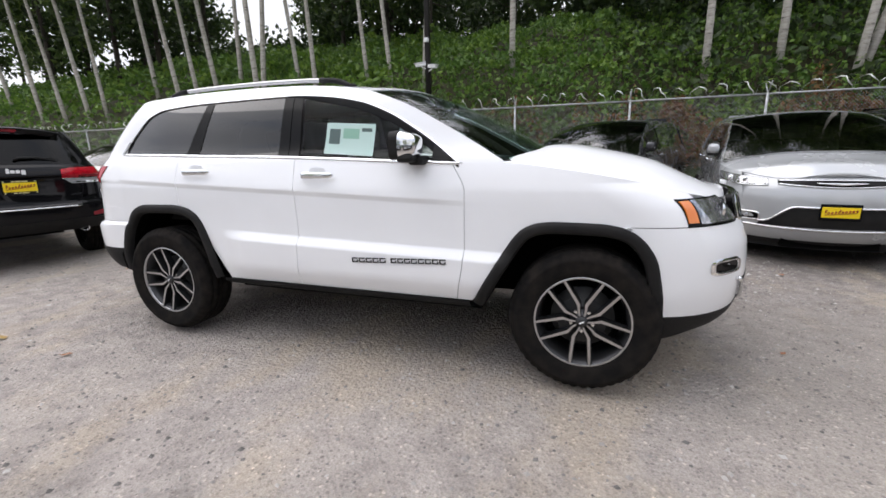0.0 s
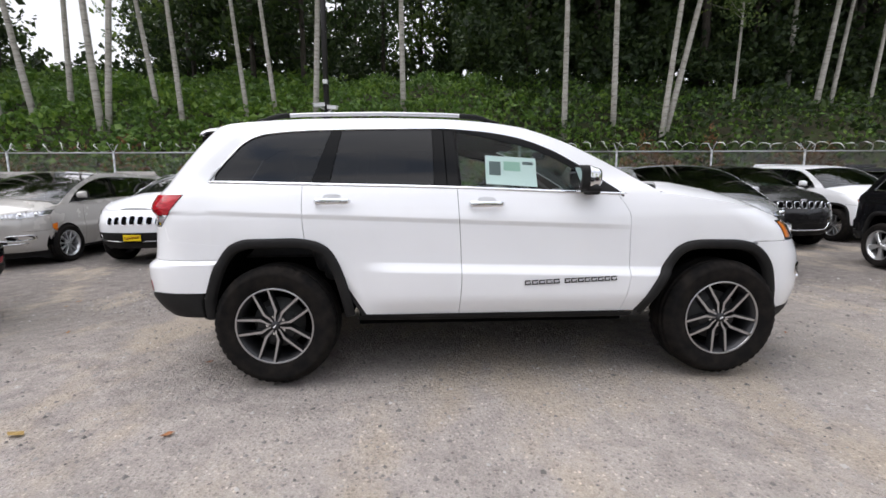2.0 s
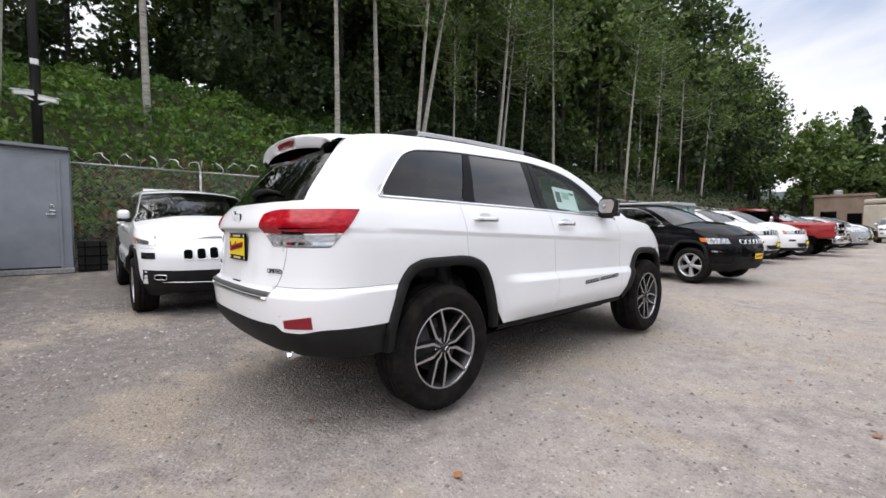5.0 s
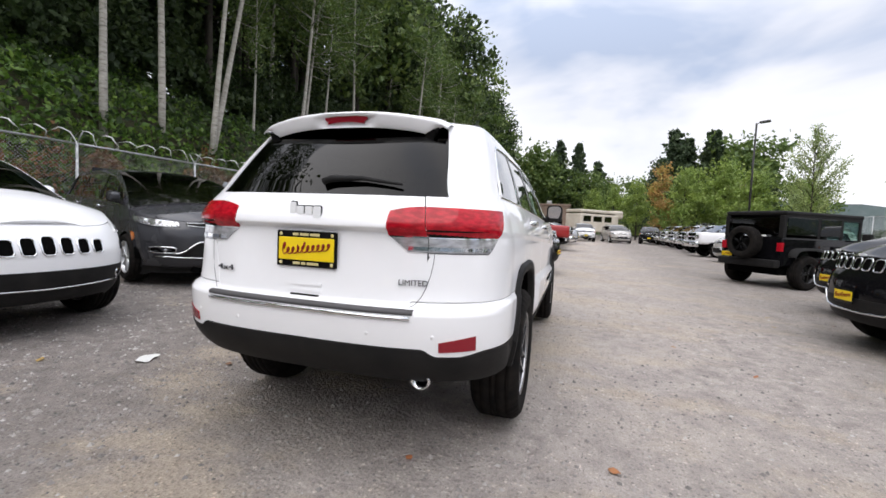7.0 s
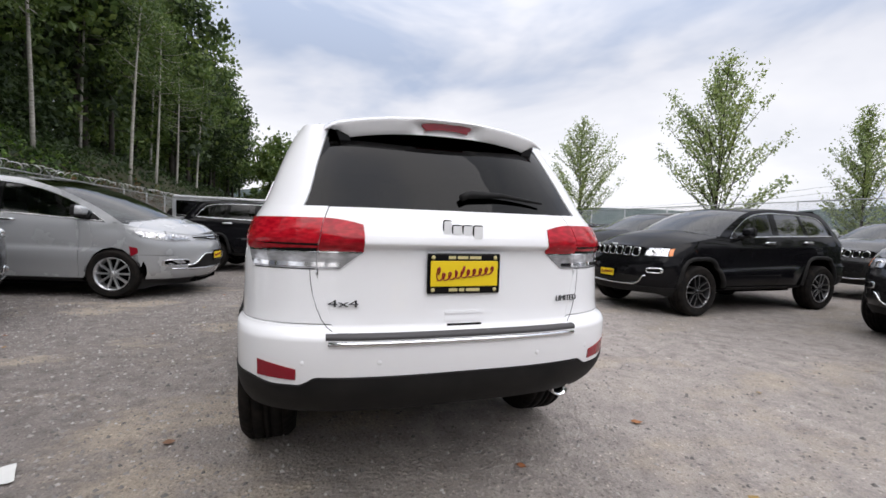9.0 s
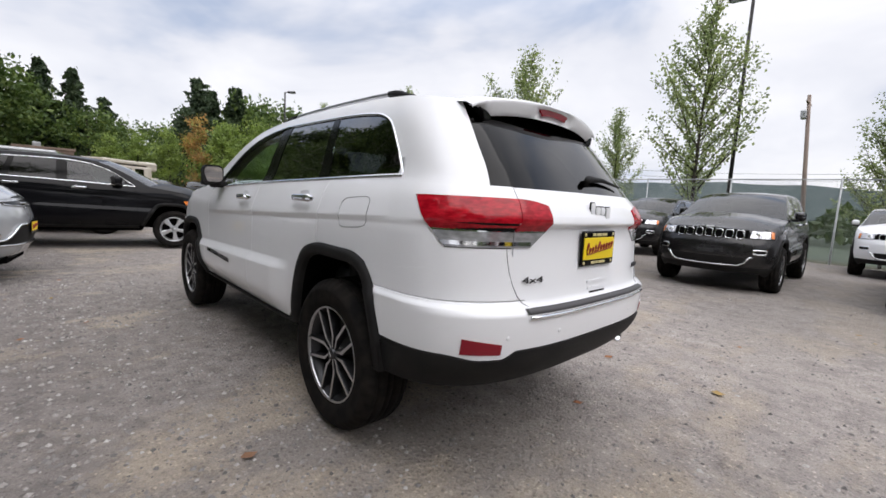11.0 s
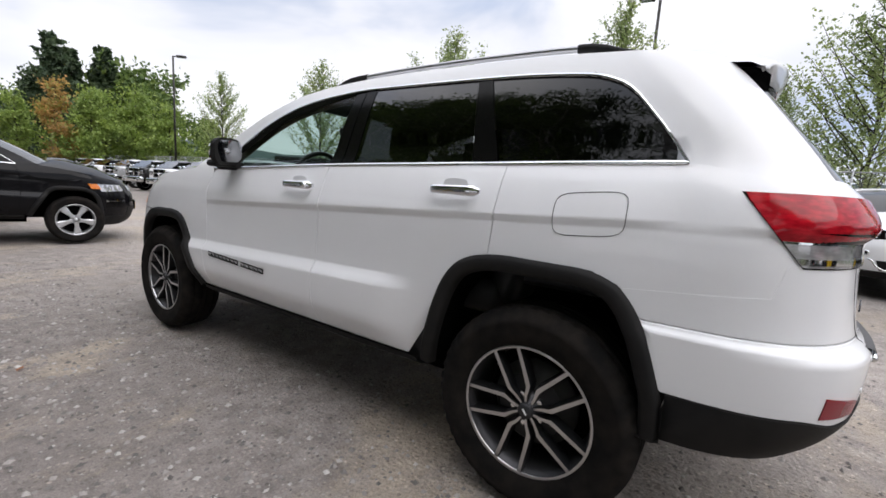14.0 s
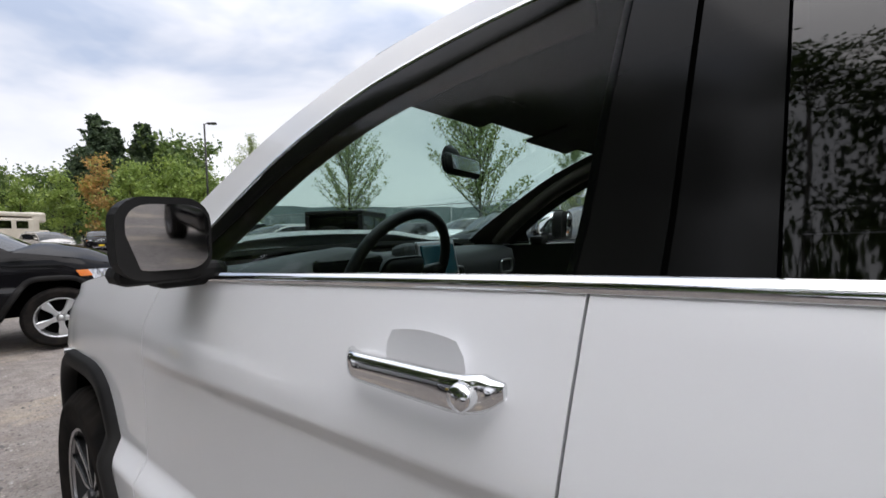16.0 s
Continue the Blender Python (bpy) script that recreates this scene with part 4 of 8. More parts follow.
    link_mesh("bonnet", *sheet(G, 0.02, (1.5, 0, 0.4)), paint_mat, car)

    def roof_row(x, dx, crown, m=10):
        z0 = sh.roof(x)
        y0 = sh.half(x, z0)
        row = []
        for v in span(0, 1, m):
            y = y0 * (1 - v)
            s = 1 - (1 - v) ** 2.2
            row.append((x + dx * s, y, z0 + crown * s))
        return row + [(a, -b, c) for a, b, c in reversed(row[:-1])]
    rear_x = sh.k["roof"][0][0] + (0.10 if cladding else 0.02)
    G = [roof_row(x, 0.14 * smooth01((x + 0.4) / 0.6) * (k["ws_top"][1] - k["ws_top"][0]) / 0.14 - 0.03 * smooth01((-1.4 - x) / 0.5), 0.042) for x in span(rear_x, k["ws_top"][0], 26)]
    link_mesh("roof", *sheet(G, 0.015, (0, 0, 0.5)), paint_mat, car)
    ws = []
    for t in [0.0] + span(0.065, 1, 15):
        x = lerp(k["ws_top"][0] + 0.012, k["ws_base"][0] - 0.015, t)
        dx = lerp(k["ws_top"][1] - k["ws_top"][0], k["ws_base"][1] - k["ws_base"][0], t)
        ws.append(roof_row(x, dx, 0.042 * (1 - t) + 0.006))
    link_mesh("roof_header", *sheet(ws[:2], 0.01, (0, 0, 0.5), 0.001), paint_mat, car)
    ws = ws[1:]
    link_mesh("windscreen", *sheet(ws, 0.0, (0, 0, 0.5), -0.002), SHADE_GLASS if H > 1 else PARKED_GLASS, car, "tinted windscreen glass")
    base = ws[-1]
    link_mesh("cowl", *sheet([[(x - 0.05, y * 0.97, z + 0.012) for x, y, z in base], [(x + 0.06, y * 0.97, z - 0.012) for x, y, z in base]], 0.02, (0, 0, 0)), PLASTIC, car)
    # pillars and rails
    lowp = lambda x, y: sh.dlo(x) if x < k["dlo"][-1][0] else min(sh.belt(x), sh.fender(x))
    rail_lv = span(0, 1, 6)

    def xq(z):
        a, b = k["dlo"][0][0], k["dlo"][3][0]
        for _ in range(24):
            m = 0.5 * (a + b)
            a, b = (m, b) if sh.dlo(m) < z else (a, m)
        return a
    x_start = k["dlo"][3][0]
    G = []
    for x in span(x_start - 0.012, k["roof"][-1][0] - 0.005, 60):
        a, b = lowp(x, 0), sh.roof(x)
        G.append([sh.S(("s", x), lerp(a, max(a + 0.002, b), t)) for t in rail_lv])
    both(car, "roof_rail_panel", G, paint_mat)
    zb0 = k["dlo"][0][1]
    dp = sh.cols(("s", lambda z: xq(z), xa, 8 * n), ("r", 0.02, 0.53, 10 * n))
    both(car, "rear_pillar", sh.grid(dp, lambda x, y: min(zb0, zq(x, y)) - 0.002, lambda x, y: sh.roof(x), span(zg - 0.004, 1.75, 20)), paint_mat)
    # side glass
    def pane(name, x0, x1, mat, lbl="", cols=16, inset=-0.006):
        G = []
        for t in span(0, 1, cols):
            col = []
            for v in span(0, 1, 8):
                x = lerp(lerp(x0[0], x1[0], t), lerp(x0[1], x1[1], t), v)
                a, b = sh.belt(x) + 0.004, sh.dlo(x) - 0.006
                z = lerp(a, max(a + 0.0005, b), v)
                p = sh.S(("s", x), z)
                col.append((p[0], p[1] + inset, p[2]))
            G.append(col)
        both(car, name, G, mat, lbl, 0.0, behind=(0, 0, 1.3))
    pane("front_door_window", k["split_fm"], (k["dlo"][-1][0] - 0.03,) * 2, CLEAR_GLASS if H > 1 else PARKED_GLASS, "clear side window glass", 24)
    pane("rear_door_window", k["split_rq"], k["split_mr"], PRIVACY, "dark privacy glass")
    pane("quarter_window", (k["dlo"][0][0] + 0.015,) * 2, k["split_q"], PRIVACY, "dark privacy glass", 20)
    mid = tuple(0.5 * (a + b) for a, b in zip(k["split_mr"], k["split_fm"]))
    pane("door_pillar", tuple(v + 0.003 for v in k["split_mr"]), tuple(v - 0.003 for v in mid), GLOSS_BLACK, "", 3, -0.003)
    pane("door_pillar", tuple(v + 0.003 for v in mid), tuple(v - 0.003 for v in k["split_fm"]), GLOSS_BLACK, "", 3, -0.003)
    pane("pillar_seal", tuple(v - 0.012 for v in k["split_mr"]), tuple(v + 0.012 for v in k["split_fm"]), DARK, "", 6, -0.016)
    pane("window_divider", (k["split_q"][0] + 0.003, k["split_q"][1] + 0.003), (k["split_rq"][0] - 0.003, k["split_rq"][1] - 0.003), GLOSS_BLACK, "", 3, -0.003)
    # bright strip under the side windows, dark seal round them
    G = [[(x, sh.width(x, sh.belt(x)) + o, sh.belt(x) + z) for o, z in ((0.001, -0.010), (0.007, -0.006), (0.007, 0.004), (-0.006, 0.010))] for x in span(k["dlo"][0][0] + 0.002, k["dlo"][-1][0], 40)]
    both(car, "window_strip", G, CHROME if chrome_trim else GLOSS_BLACK, "thin bright window strip", 0.0)
    G = []
    for x in span(k["dlo"][0][0], k["dlo"][-1][0], 70):
        z = sh.dlo(x)
        G.append([(x, sh.width(x, z + a) + o, z + a) for a, o in (((0.004, 0.002), (-0.006, 0.003), (-0.014, -0.004)) if not fine else ((0.004, 0.002), (-0.008, 0.003), (-0.042 * smooth01((x + 0.5) / 0.6) - 0.014, -0.004)))])
    if fine:
        T = []
        for x in span(k["dlo"][0][0] + 0.004, k["dlo"][-1][0], 90):
            z = sh.dlo(x)
            T.append([(x, sh.width(x, z + a) + o, z + a) for a, o in ((0.005, 0.001), (0.002, 0.005), (-0.006, 0.005), (-0.010, 0.001))])
        both(car, "window_trim", T, CHROME, "thin bright window trim", 0.0)
    both(car, "window_seal", G, GLOSS_BLACK if not (chrome_trim and H < 2 and k is not GC) else CHROME, "", 0.0)
    # mirrors
    mx, my, mz = k["dlo"][-1][0] - 0.255, sh.W(1.2) + 0.095, sh.belt(0.6) + 0.090
    for s in (1, -1):
        bm = box_bm(0.13, 0.152, 0.150, (0, 0, 0), 0.050, 4)
        for v in bm.verts:
            if v.co.x > 0:
                v.co.y *= 0.86
                v.co.z *= 0.84
            v.co.x -= 0.05 * (v.co.y * s / 0.12) * 0.5
        shell = part("door_mirror", bm, CHROME if (chrome_trim and k is GC) else paint_mat, car, "chrome mirror cap" if (chrome_trim and k is GC) else "", True)
        shell.matrix_basis = Matrix.Translation((mx, s * my, mz))
        part("mirror_glass", rounded_slab(0.006, 0.128, 0.120, 0.035, (-0.094, 0, 0.002), pose(0, 0, 0, 0, -4, -13 * s)), MIRROR, shell)
        part("mirror_housing", box_bm(0.09, 0.15, 0.04, (0.0, -s * 0.005, -0.068), 0.018, 2), PLASTIC, shell)
        part("mirror_rim", rounded_slab(0.050, 0.156, 0.152, 0.046, (-0.058, 0, 0)), PLASTIC, shell)
        part("mirror_arm", box_bm(0.08, 0.14, 0.05, (0.03, -s * 0.075, -0.078), 0.015, 2), PLASTIC, shell)
    G = [[(x, sh.width(x, z) + 0.004, z) for z in span(sh.belt(x), lerp(sh.belt(x), sh.dlo(x), 0.98), 3)] for x in span(k["dlo"][-1][0] - 0.16, k["dlo"][-1][0], 6)]
    both(car, "mirror_sail", G, PLASTIC, "", 0.0)
    # handles
    for hx, hz in ((dM(1.1) + 0.176, sh.belt(-0.1) - 0.098), (dR(1.15) + 0.190, sh.belt(-1.06) - 0.104)):
        for s in (1, -1):
            p = (hx, s * sh.width(hx, hz), hz)
            cup = door_handle(car, p, s, CHROME if chrome_trim else paint_mat)
            if H > 1:
                V, F = lathe([(0.0005, 0.020), (0.012, 0.019), (0.0145, 0.012), (0.015, -0.01)], 16)
                if hx > -0.5 and s > 0:
                    link_mesh("key_lock", [(x + hx - 0.085, y * s + p[1] + s * 0.034, z + hz) for x, y, z in V], F, CHROME, car)
                link_mesh("handle_cup", *cup, paint_mat, car)
    # wheels
    for ax in (ax_r, ax_f):
        for s in (1, -1):
            turned = {(-1, 1): 3.14, (-1, -1): 0.35, (1, -1): 1.67, (1, 1): 2.3}[(s, 1 if ax > 0 else -1)] if fine else spin + 0.9 * s + ax
            wheel(car, rims, k["rim"], k["tyre"], ax, s * k["hub_y"], turned, H > 1)
    # rear face
    if rear_face:
        zlo = lambda x, y: rb_top(x, y) + (0.004 if not fine else -0.012)
        G = sh.grid(sh.cols(("r", q_end + 0.006, 1.0, 22 * n)), zlo, zg, sorted(lv + span(1.05, 1.3, 10)))
        link_mesh("tailgate", *sheet(across(G), 0.015, (0, 0, 0.9)), paint_mat, car)
        G = sh.grid(sh.cols(("r", 0.535, 1.0, 18)), zg + 0.004, lambda x, y: sh.roof(-2.0) + 0.0, span(zg, 1.72, 14))
        link_mesh("rear_window", *sheet(across(G), 0.0, (0, 0, 1.0), -0.004), REAR_GLASS, car, "dark tinted rear window")
    else:
        G = sh.grid(sh.cols(("r", 0.53, 1.0, 12)), br, 1.75, span(0.8, 1.75, 14))
        link_mesh("tailgate", *sheet(across(G), 0.0, (0, 0, 0.9)), paint_mat, car)
    if H < 2:
        for y in (0.4, -0.4):
            seat(car, 0.25 if k is not VAN else 0.6, y, LEATHER)
        part("dashboard", box_bm(0.35, 1.4, 0.22, (k["ws_base"][0] - 0.18, 0, sh.belt(0.8) - 0.10), 0.05), DASH, car)
        part("rear_bench", box_bm(0.2, 1.25, 0.7, (-0.95, 0, 0.95), 0.05, 2, pose(0, 0, 0, 0, -14, 0)), LEATHER, car)
    FRONTS[style](car, sh, k, paint_mat, H)
    if plate_front:
        z = k.get("plate_z", 0.60)
        p = sh.at_y("f", 0.0, z, 0.016)
        plate_frame(car, pose(*p), False)
    if sticker:
        part("windscreen_sticker", box_bm(0.004, 0.15, 0.045, (0, 0, 0), 0.001), PAPER, car).matrix_basis = pose(k["ws_top"][0] + 0.16, 0.40 * (1 if sticker > 0 else -1), sh.roof(k["ws_top"][0] + 0.13) + 0.0, 0, -52, 0)
    return car, sh


# ---- front faces ----
def ring_patch(sh, end, yc, zc, w, h, inner, mats, car, names, lift=0.006):
    """A slot: a bright rim round a dark recess, laid on an end face."""
    n = 20
    outer, mid, inn = [], [], []
    for i in range(n):
        a = 2 * math.pi * i / n
        c, s = math.cos(a), math.sin(a)
        r = lambda e: (abs(c) ** e + abs(s) ** e) ** (-1 / e)
        e = r(5.0)
        outer.append(sh.at_y(end, yc + c * e * w / 2, zc + s * e * h / 2, lift - 0.004))
        mid.append(sh.at_y(end, yc + c * e * (w / 2 - inner * 0.5), zc + s * e * (h / 2 - inner * 0.5), lift + 0.008))
        inn.append(sh.at_y(end, yc + c * e * (w / 2 - inner), zc + s * e * (h / 2 - inner), lift))
    V = outer + mid + inn
    F = []
    sgn = 1 if end == "f" else -1
    for i in range(n):
        j = (i + 1) % n
        for o in (0, n):
            q = (o + i, o + j, o + n + j, o + n + i)
            F.append(q if sgn > 0 else tuple(reversed(q)))
    ob = link_mesh(names[0], V, F, mats[0], car)
    fill = [(p[0] - sgn * 0.002, p[1], p[2]) for p in inn]
    link_mesh(names[1], fill, [tuple(range(n)) if sgn > 0 else tuple(range(n - 1, -1, -1))], mats[1], ob, smooth=False)
    return ob


def lamp_patch(car, name, sh, cols, zlo, zhi, mat, label="", lift=0.008, nv=5):
    """A lens laid over the shell on both sides; cols: columns of the shell, zlo and zhi by 0..1."""
    m = len(cols) - 1
    G = []
    for i, c in enumerate(cols):
        t = i / m
        G.append([sh.S(c(lerp(zlo(t), zhi(t), 0.5)), lerp(zlo(t), zhi(t), v)) for v in span(0, 1, nv)])
    both(car, name, G, mat, label, 0.02, lift)


def lens(car, name, sh, end, z0, z1, fa, fb, mat, label="", lift=0.006, nu=12, nv=6):
    """A lens on a corner of the shell, on both sides; fa and fb: where it begins and ends at each height, 0..1 round the corner."""
    G = []
    for u in span(0, 1, nu):
        G.append([sh.S((end, lerp(fa(v), fb(v), u)), lerp(z0(u) if callable(z0) else z0, z1(u) if callable(z1) else z1, v)) for v in span(0, 1, nv)])
    both(car, name, G, mat, label, 0.012, lift)


def round_at(sh, end, x, z):
    """How far round a corner a given x is reached."""
    lo, hi = 0.0, 1.0
    for _ in range(30):
        m = 0.5 * (lo + hi)
        px = sh.S((end, m), z)[0]
        if (px > x) == (end == "r"):
            lo = m
        else:
            hi = m
    return lo


class Upright:
    """The nose above the bumper: as the bumper's top runs, leaning back a little."""
    def __init__(self, sh, z0, lean=0.25):
        self.sh, self.z0, self.lean = sh, z0, lean

    def at_y(self, end, y, z, lift=0.0):
        x = self.sh.at_y(end, y, self.z0)[0]
        return (x - self.lean * max(0.0, z - self.z0) + lift, y, z)


def front_gc(car, sh, k, paint_mat, H):
    q = k["bump_f"] / 0.885
    z = 0.935 * q
    s = sh.W(0.8) / 0.902
    nose = Upright(sh, 0.875 * q)
    zg = 0.958 * q
    black = end_patch(nose, "f", -0.53 * s, 0.53 * s, zg - 0.083, zg + 0.078, 24, 4, -0.004, lambda u, v, y, zz: (y, zz - 0.012 * (2 * u - 1) ** 2))
    link_mesh("grille", *sheet(black, 0.03, (0, 0, 0.8)), GLOSS_BLACK, car)
    for i in range(7):
        ring_patch(nose, "f", (i - 3) * 0.142 * s, zg - 0.003 - 0.010 * ((i - 3) / 3.9) ** 2, 0.112 * s, 0.142 * q, 0.010, (CHROME, DARK), car, ("grille_slot", "grille_mesh"), 0.002)
    # lamp unit: lens, amber corner, dark housing edge
    edge = lambda v: lerp(0.268, 0.304, v)
    lens(car, "headlight_bezel", sh, "f", z - 0.048, z + 0.083, lambda v: edge(v) - 0.008, lambda v: 0.615, GLOSS_BLACK, "", 0.003)
    lens(car, "headlight", sh, "f", z - 0.036, z + 0.074, lambda v: edge(v) + 0.062, lambda v: 0.60, CLEAR_LENS, "clear headlight", 0.009)
    lens(car, "side_marker", sh, "f", z - 0.030, z + 0.071, edge, lambda v: edge(v) + 0.052, AMBER, "amber side marker", 0.009, 4)
    for y in (0.52, 0.36):
        for sg in (1, -1):
            p = sh.at_y("f", sg * y * 1.22 * s, z + 0.02, 0.004)
            V, F = lathe([(0.001, 0.012), (0.028, 0.014), (0.036, 0.010), (0.040, -0.002)], 18, "x")
            link_mesh("lamp_projector", [(a + p[0], b + p[1], c + p[2]) for a, b, c in V], F, CHROME, car)
    zb = 0.66 * k["bump_f"] / 0.885
    for sg in (1, -1):
        ring_patch(sh, "f", sg * 0.70 * s, zb + 0.02, 0.17, 0.085, 0.016, (CHROME, GLOSS_BLACK), car, ("fog_lamp_surround", "fog_lamp"), 0.008)
    low = end_patch(sh, "f", -0.54 * s, 0.54 * s, 0.44, 0.585, 20, 4, 0.004, lambda u, v, y, zz: (y * (1 - 0.10 * (1 - v)), zz))
    link_mesh("lower_intake", *sheet(low, 0.02, (0, 0, 0.8)), PLASTIC, car)
    pts = [sh.at_y("f", y * s, zz, 0.012) for y, zz in ((-0.62, 0.60), (-0.58, 0.585), (-0.53, 0.50), (-0.45, 0.455), (-0.25, 0.445), (0.0, 0.445), (0.25, 0.445), (0.45, 0.455), (0.53, 0.50), (0.58, 0.585), (0.62, 0.60))]
    link_mesh("bumper_trim", *tube(pts, 0.013, 8), CHROME, car, "bright bumper trim")
    part("bonnet_emblem", box_bm(0.010, 0.11, 0.026, (0, 0, 0), 0.004), BADGE, car).matrix_basis = pose(*nose.at_y("f", 0.0, z + 0.118, -0.012))


def front_cherokee(car, sh, k, paint_mat, H):
    z = 0.80
    for i in range(7):
        ring_patch(sh, "f", (i - 3) * 0.136, z - 0.004 - 0.006 * abs(i - 3), 0.108, 0.165 - 0.012 * abs(i - 3), 0.010, (CHROME, DARK), car, ("grille_slot", "grille_mesh"), 0.008)
    lamp_patch(car, "headlight", sh, sh.cols(("f", 0.08, 0.42, 10)), lambda t: 0.905 - 0.025 * t, lambda t: 0.975 - 0.055 * t, CLEAR_LENS, "slim headlight", 0.008)
    lamp_patch(car, "side_marker", sh, sh.cols(("f", 0.02, 0.12, 4)), lambda t: 0.90, lambda t: 0.97, AMBER, "amber side marker", 0.010)
    lamp_patch(car, "lower_lamp", sh, sh.cols(("f", 0.20, 0.40, 6)), lambda t: 0.72, lambda t: 0.795, GLOSS_BLACK, "", 0.008)
    G = end_patch(sh, "f", -0.86, 0.86, 0.34, 0.585, 30, 5, 0.007, lambda u, v, y, zz: (y * 0.97, zz))
    link_mesh("bumper_cladding", *sheet(G, 0.02, (0, 0, 0.7)), PLASTIC, car, "black lower bumper cladding")
    pts = [sh.at_y("f", y, 0.43 + 0.02 * abs(y), 0.012) for y in span(-0.66, 0.66, 14)]
    link_mesh("bumper_trim", *tube(pts, 0.007, 6), CHROME, car)
    for sg in (1, -1):
        ring_patch(sh, "f", sg * 0.68, 0.60 - 0.10, 0.12, 0.07, 0.01, (CHROME, DARK), car, ("fog_lamp_surround", "fog_lamp"), 0.010)


def front_compass(car, sh, k, paint_mat, H):
    z = 0.83
    G = end_patch(sh, "f", -0.50, 0.50, z - 0.045, z + 0.05, 20, 4, 0.003)
    link_mesh("grille", *sheet(G, 0.02, (0, 0, 0.8)), GLOSS_BLACK, car)
    for i in range(7):
        ring_patch(sh, "f", (i - 3) * 0.13, z, 0.10, 0.085, 0.010, (CHROME, DARK), car, ("grille_slot", "grille_mesh"), 0.008)
    lamp_patch(car, "headlight", sh, sh.cols(("f", 0.13, 0.50, 10)), lambda t: z - 0.05 + 0.015 * t, lambda t: z + 0.065 - 0.01 * t, CLEAR_LENS, "clear headlight", 0.008)
    lamp_patch(car, "side_marker", sh, sh.cols(("f", 0.03, 0.14, 4)), lambda t: z - 0.01, lambda t: z + 0.065, AMBER, "amber side marker", 0.010)
    lamp_patch(car, "lamp_blade", sh, sh.cols(("f", 0.16, 0.45, 6)), lambda t: 0.625, lambda t: 0.655, CHROME, "", 0.012)
    lamp_patch(car, "lower_lamp", sh, sh.cols(("f", 0.16, 0.45, 6)), lambda t: 0.54, lambda t: 0.62, GLOSS_BLACK, "", 0.006)
    G = end_patch(sh, "f", -0.58, 0.58, 0.36, 0.54, 20, 4, 0.005)
    link_mesh("lower_intake", *sheet(G, 0.02, (0, 0, 0.8)), PLASTIC, car)


def front_van(car, sh, k, paint_mat, H):
    smile = lambda y: 0.838 + 0.030 * min(1.0, (y / 0.5) ** 2)
    brow = lambda y: 0.902 + 0.004 * math.cos(y * 5)
    G = [[sh.at_y("f", y, lerp(smile(y), brow(y), v), 0.004) for v in span(0, 1, 4)] for y in span(-0.50, 0.50, 30)]
    link_mesh("grille", *sheet(G, 0.02, (0, 0, 0.8)), GLOSS_BLACK, car, "dark upper grille")
    for line in (smile, brow):
        pts = [sh.at_y("f", y, line(y), 0.010) for y in span(-0.50, 0.50, 24)]
        link_mesh("grille_trim", *tube(pts, 0.006, 6), CHROME, car, "bright grille trim")
    wing = [sh.at_y("f", y, 0.870 + 0.008 * abs(y) / 0.2, 0.020) for y in span(-0.20, 0.20, 16)]
    link_mesh("emblem", *tube(wing, [0.003 + 0.011 * (1 - abs(2 * i / 16 - 1)) ** 0.6 for i in range(17)], 8), CHROME, car, "bright winged emblem")
    low, high = (lambda t: 0.900 - 0.130 * t + 0.088 * t * t), (lambda t: 0.962 - 0.060 * t)
    cols = sh.cols(("f", 0.13, 0.625, 18))
    lamp_patch(car, "headlight_bezel", sh, cols, lambda t: low(t) - 0.010, lambda t: high(t) + 0.006, GLOSS_BLACK, "", 0.006)
    lamp_patch(car, "headlight", sh, cols, low, high, CLEAR_LENS, "clear swept headlight", 0.011)
    pts = [sh.S(c(low(i / 18)), low(i / 18) - 0.008) for i, c in enumerate(cols)]
    for sg in (1, -1):
        link_mesh("lamp_trim", *tube([(x + 0.010, sg * (y + 0.006), z) for x, y, z in pts], 0.006, 6), CHROME, car)
        for f in (0.30, 0.46):
            p = sh.S(("f", f), 0.895)
            V, F = lathe([(0.001, 0.014), (0.026, 0.016), (0.034, 0.010), (0.038, -0.002)], 16, "x")
            link_mesh("lamp_projector", [(a + p[0] + 0.004, b + sg * (p[1] + 0.002), c + p[2]) for a, b, c in V], F, CHROME, car)
    lamp_patch(car, "side_marker", sh, sh.cols(("f", 0.0, 0.06, 4)), lambda t: 0.60 + 0.05 * t, lambda t: 0.74 - 0.02 * t, AMBER if paint_mat is not SILVER else DARK_RED, "amber side marker", 0.008)
    top = lambda y: 0.638 - 0.165 * smooth01((abs(y) - 0.34) / 0.26)
    G = [[sh.at_y("f", y, lerp(0.425, max(0.430, top(y)), v), 0.004) for v in span(0, 1, 4)] for y in span(-0.62, 0.62, 30)]
    link_mesh("lower_intake", *sheet(G, 0.02, (0, 0, 0.8)), PLASTIC, car, "black lower intake")
    pts = [sh.at_y("f", y, top(y), 0.012) for y in span(-0.64, 0.64, 40)]
    link_mesh("intake_trim", *tube(pts, 0.011, 8), CHROME, car, "bright intake trim")
    pts = [sh.at_y("f", y, 0.405 + 0.02 * (y / 0.8) ** 2, 0.012) for y in span(-0.8, 0.8, 20)]
    link_mesh("lip_trim", *tube(pts, 0.010, 8), CHROME, car)
    for sg in (1, -1):
        ring_patch(sh, "f", sg * 0.74, 0.515, 0.25, 0.100, 0.014, (CHROME, DARK), car, ("fog_lamp_surround", "fog_lamp"), 0.010)
        p = sh.at_y("f", sg * 0.72, 0.512, 0.012)
        V, F = lathe([(0.001, 0.006), (0.022, 0.005), (0.028, 0.0)], 14, "x")
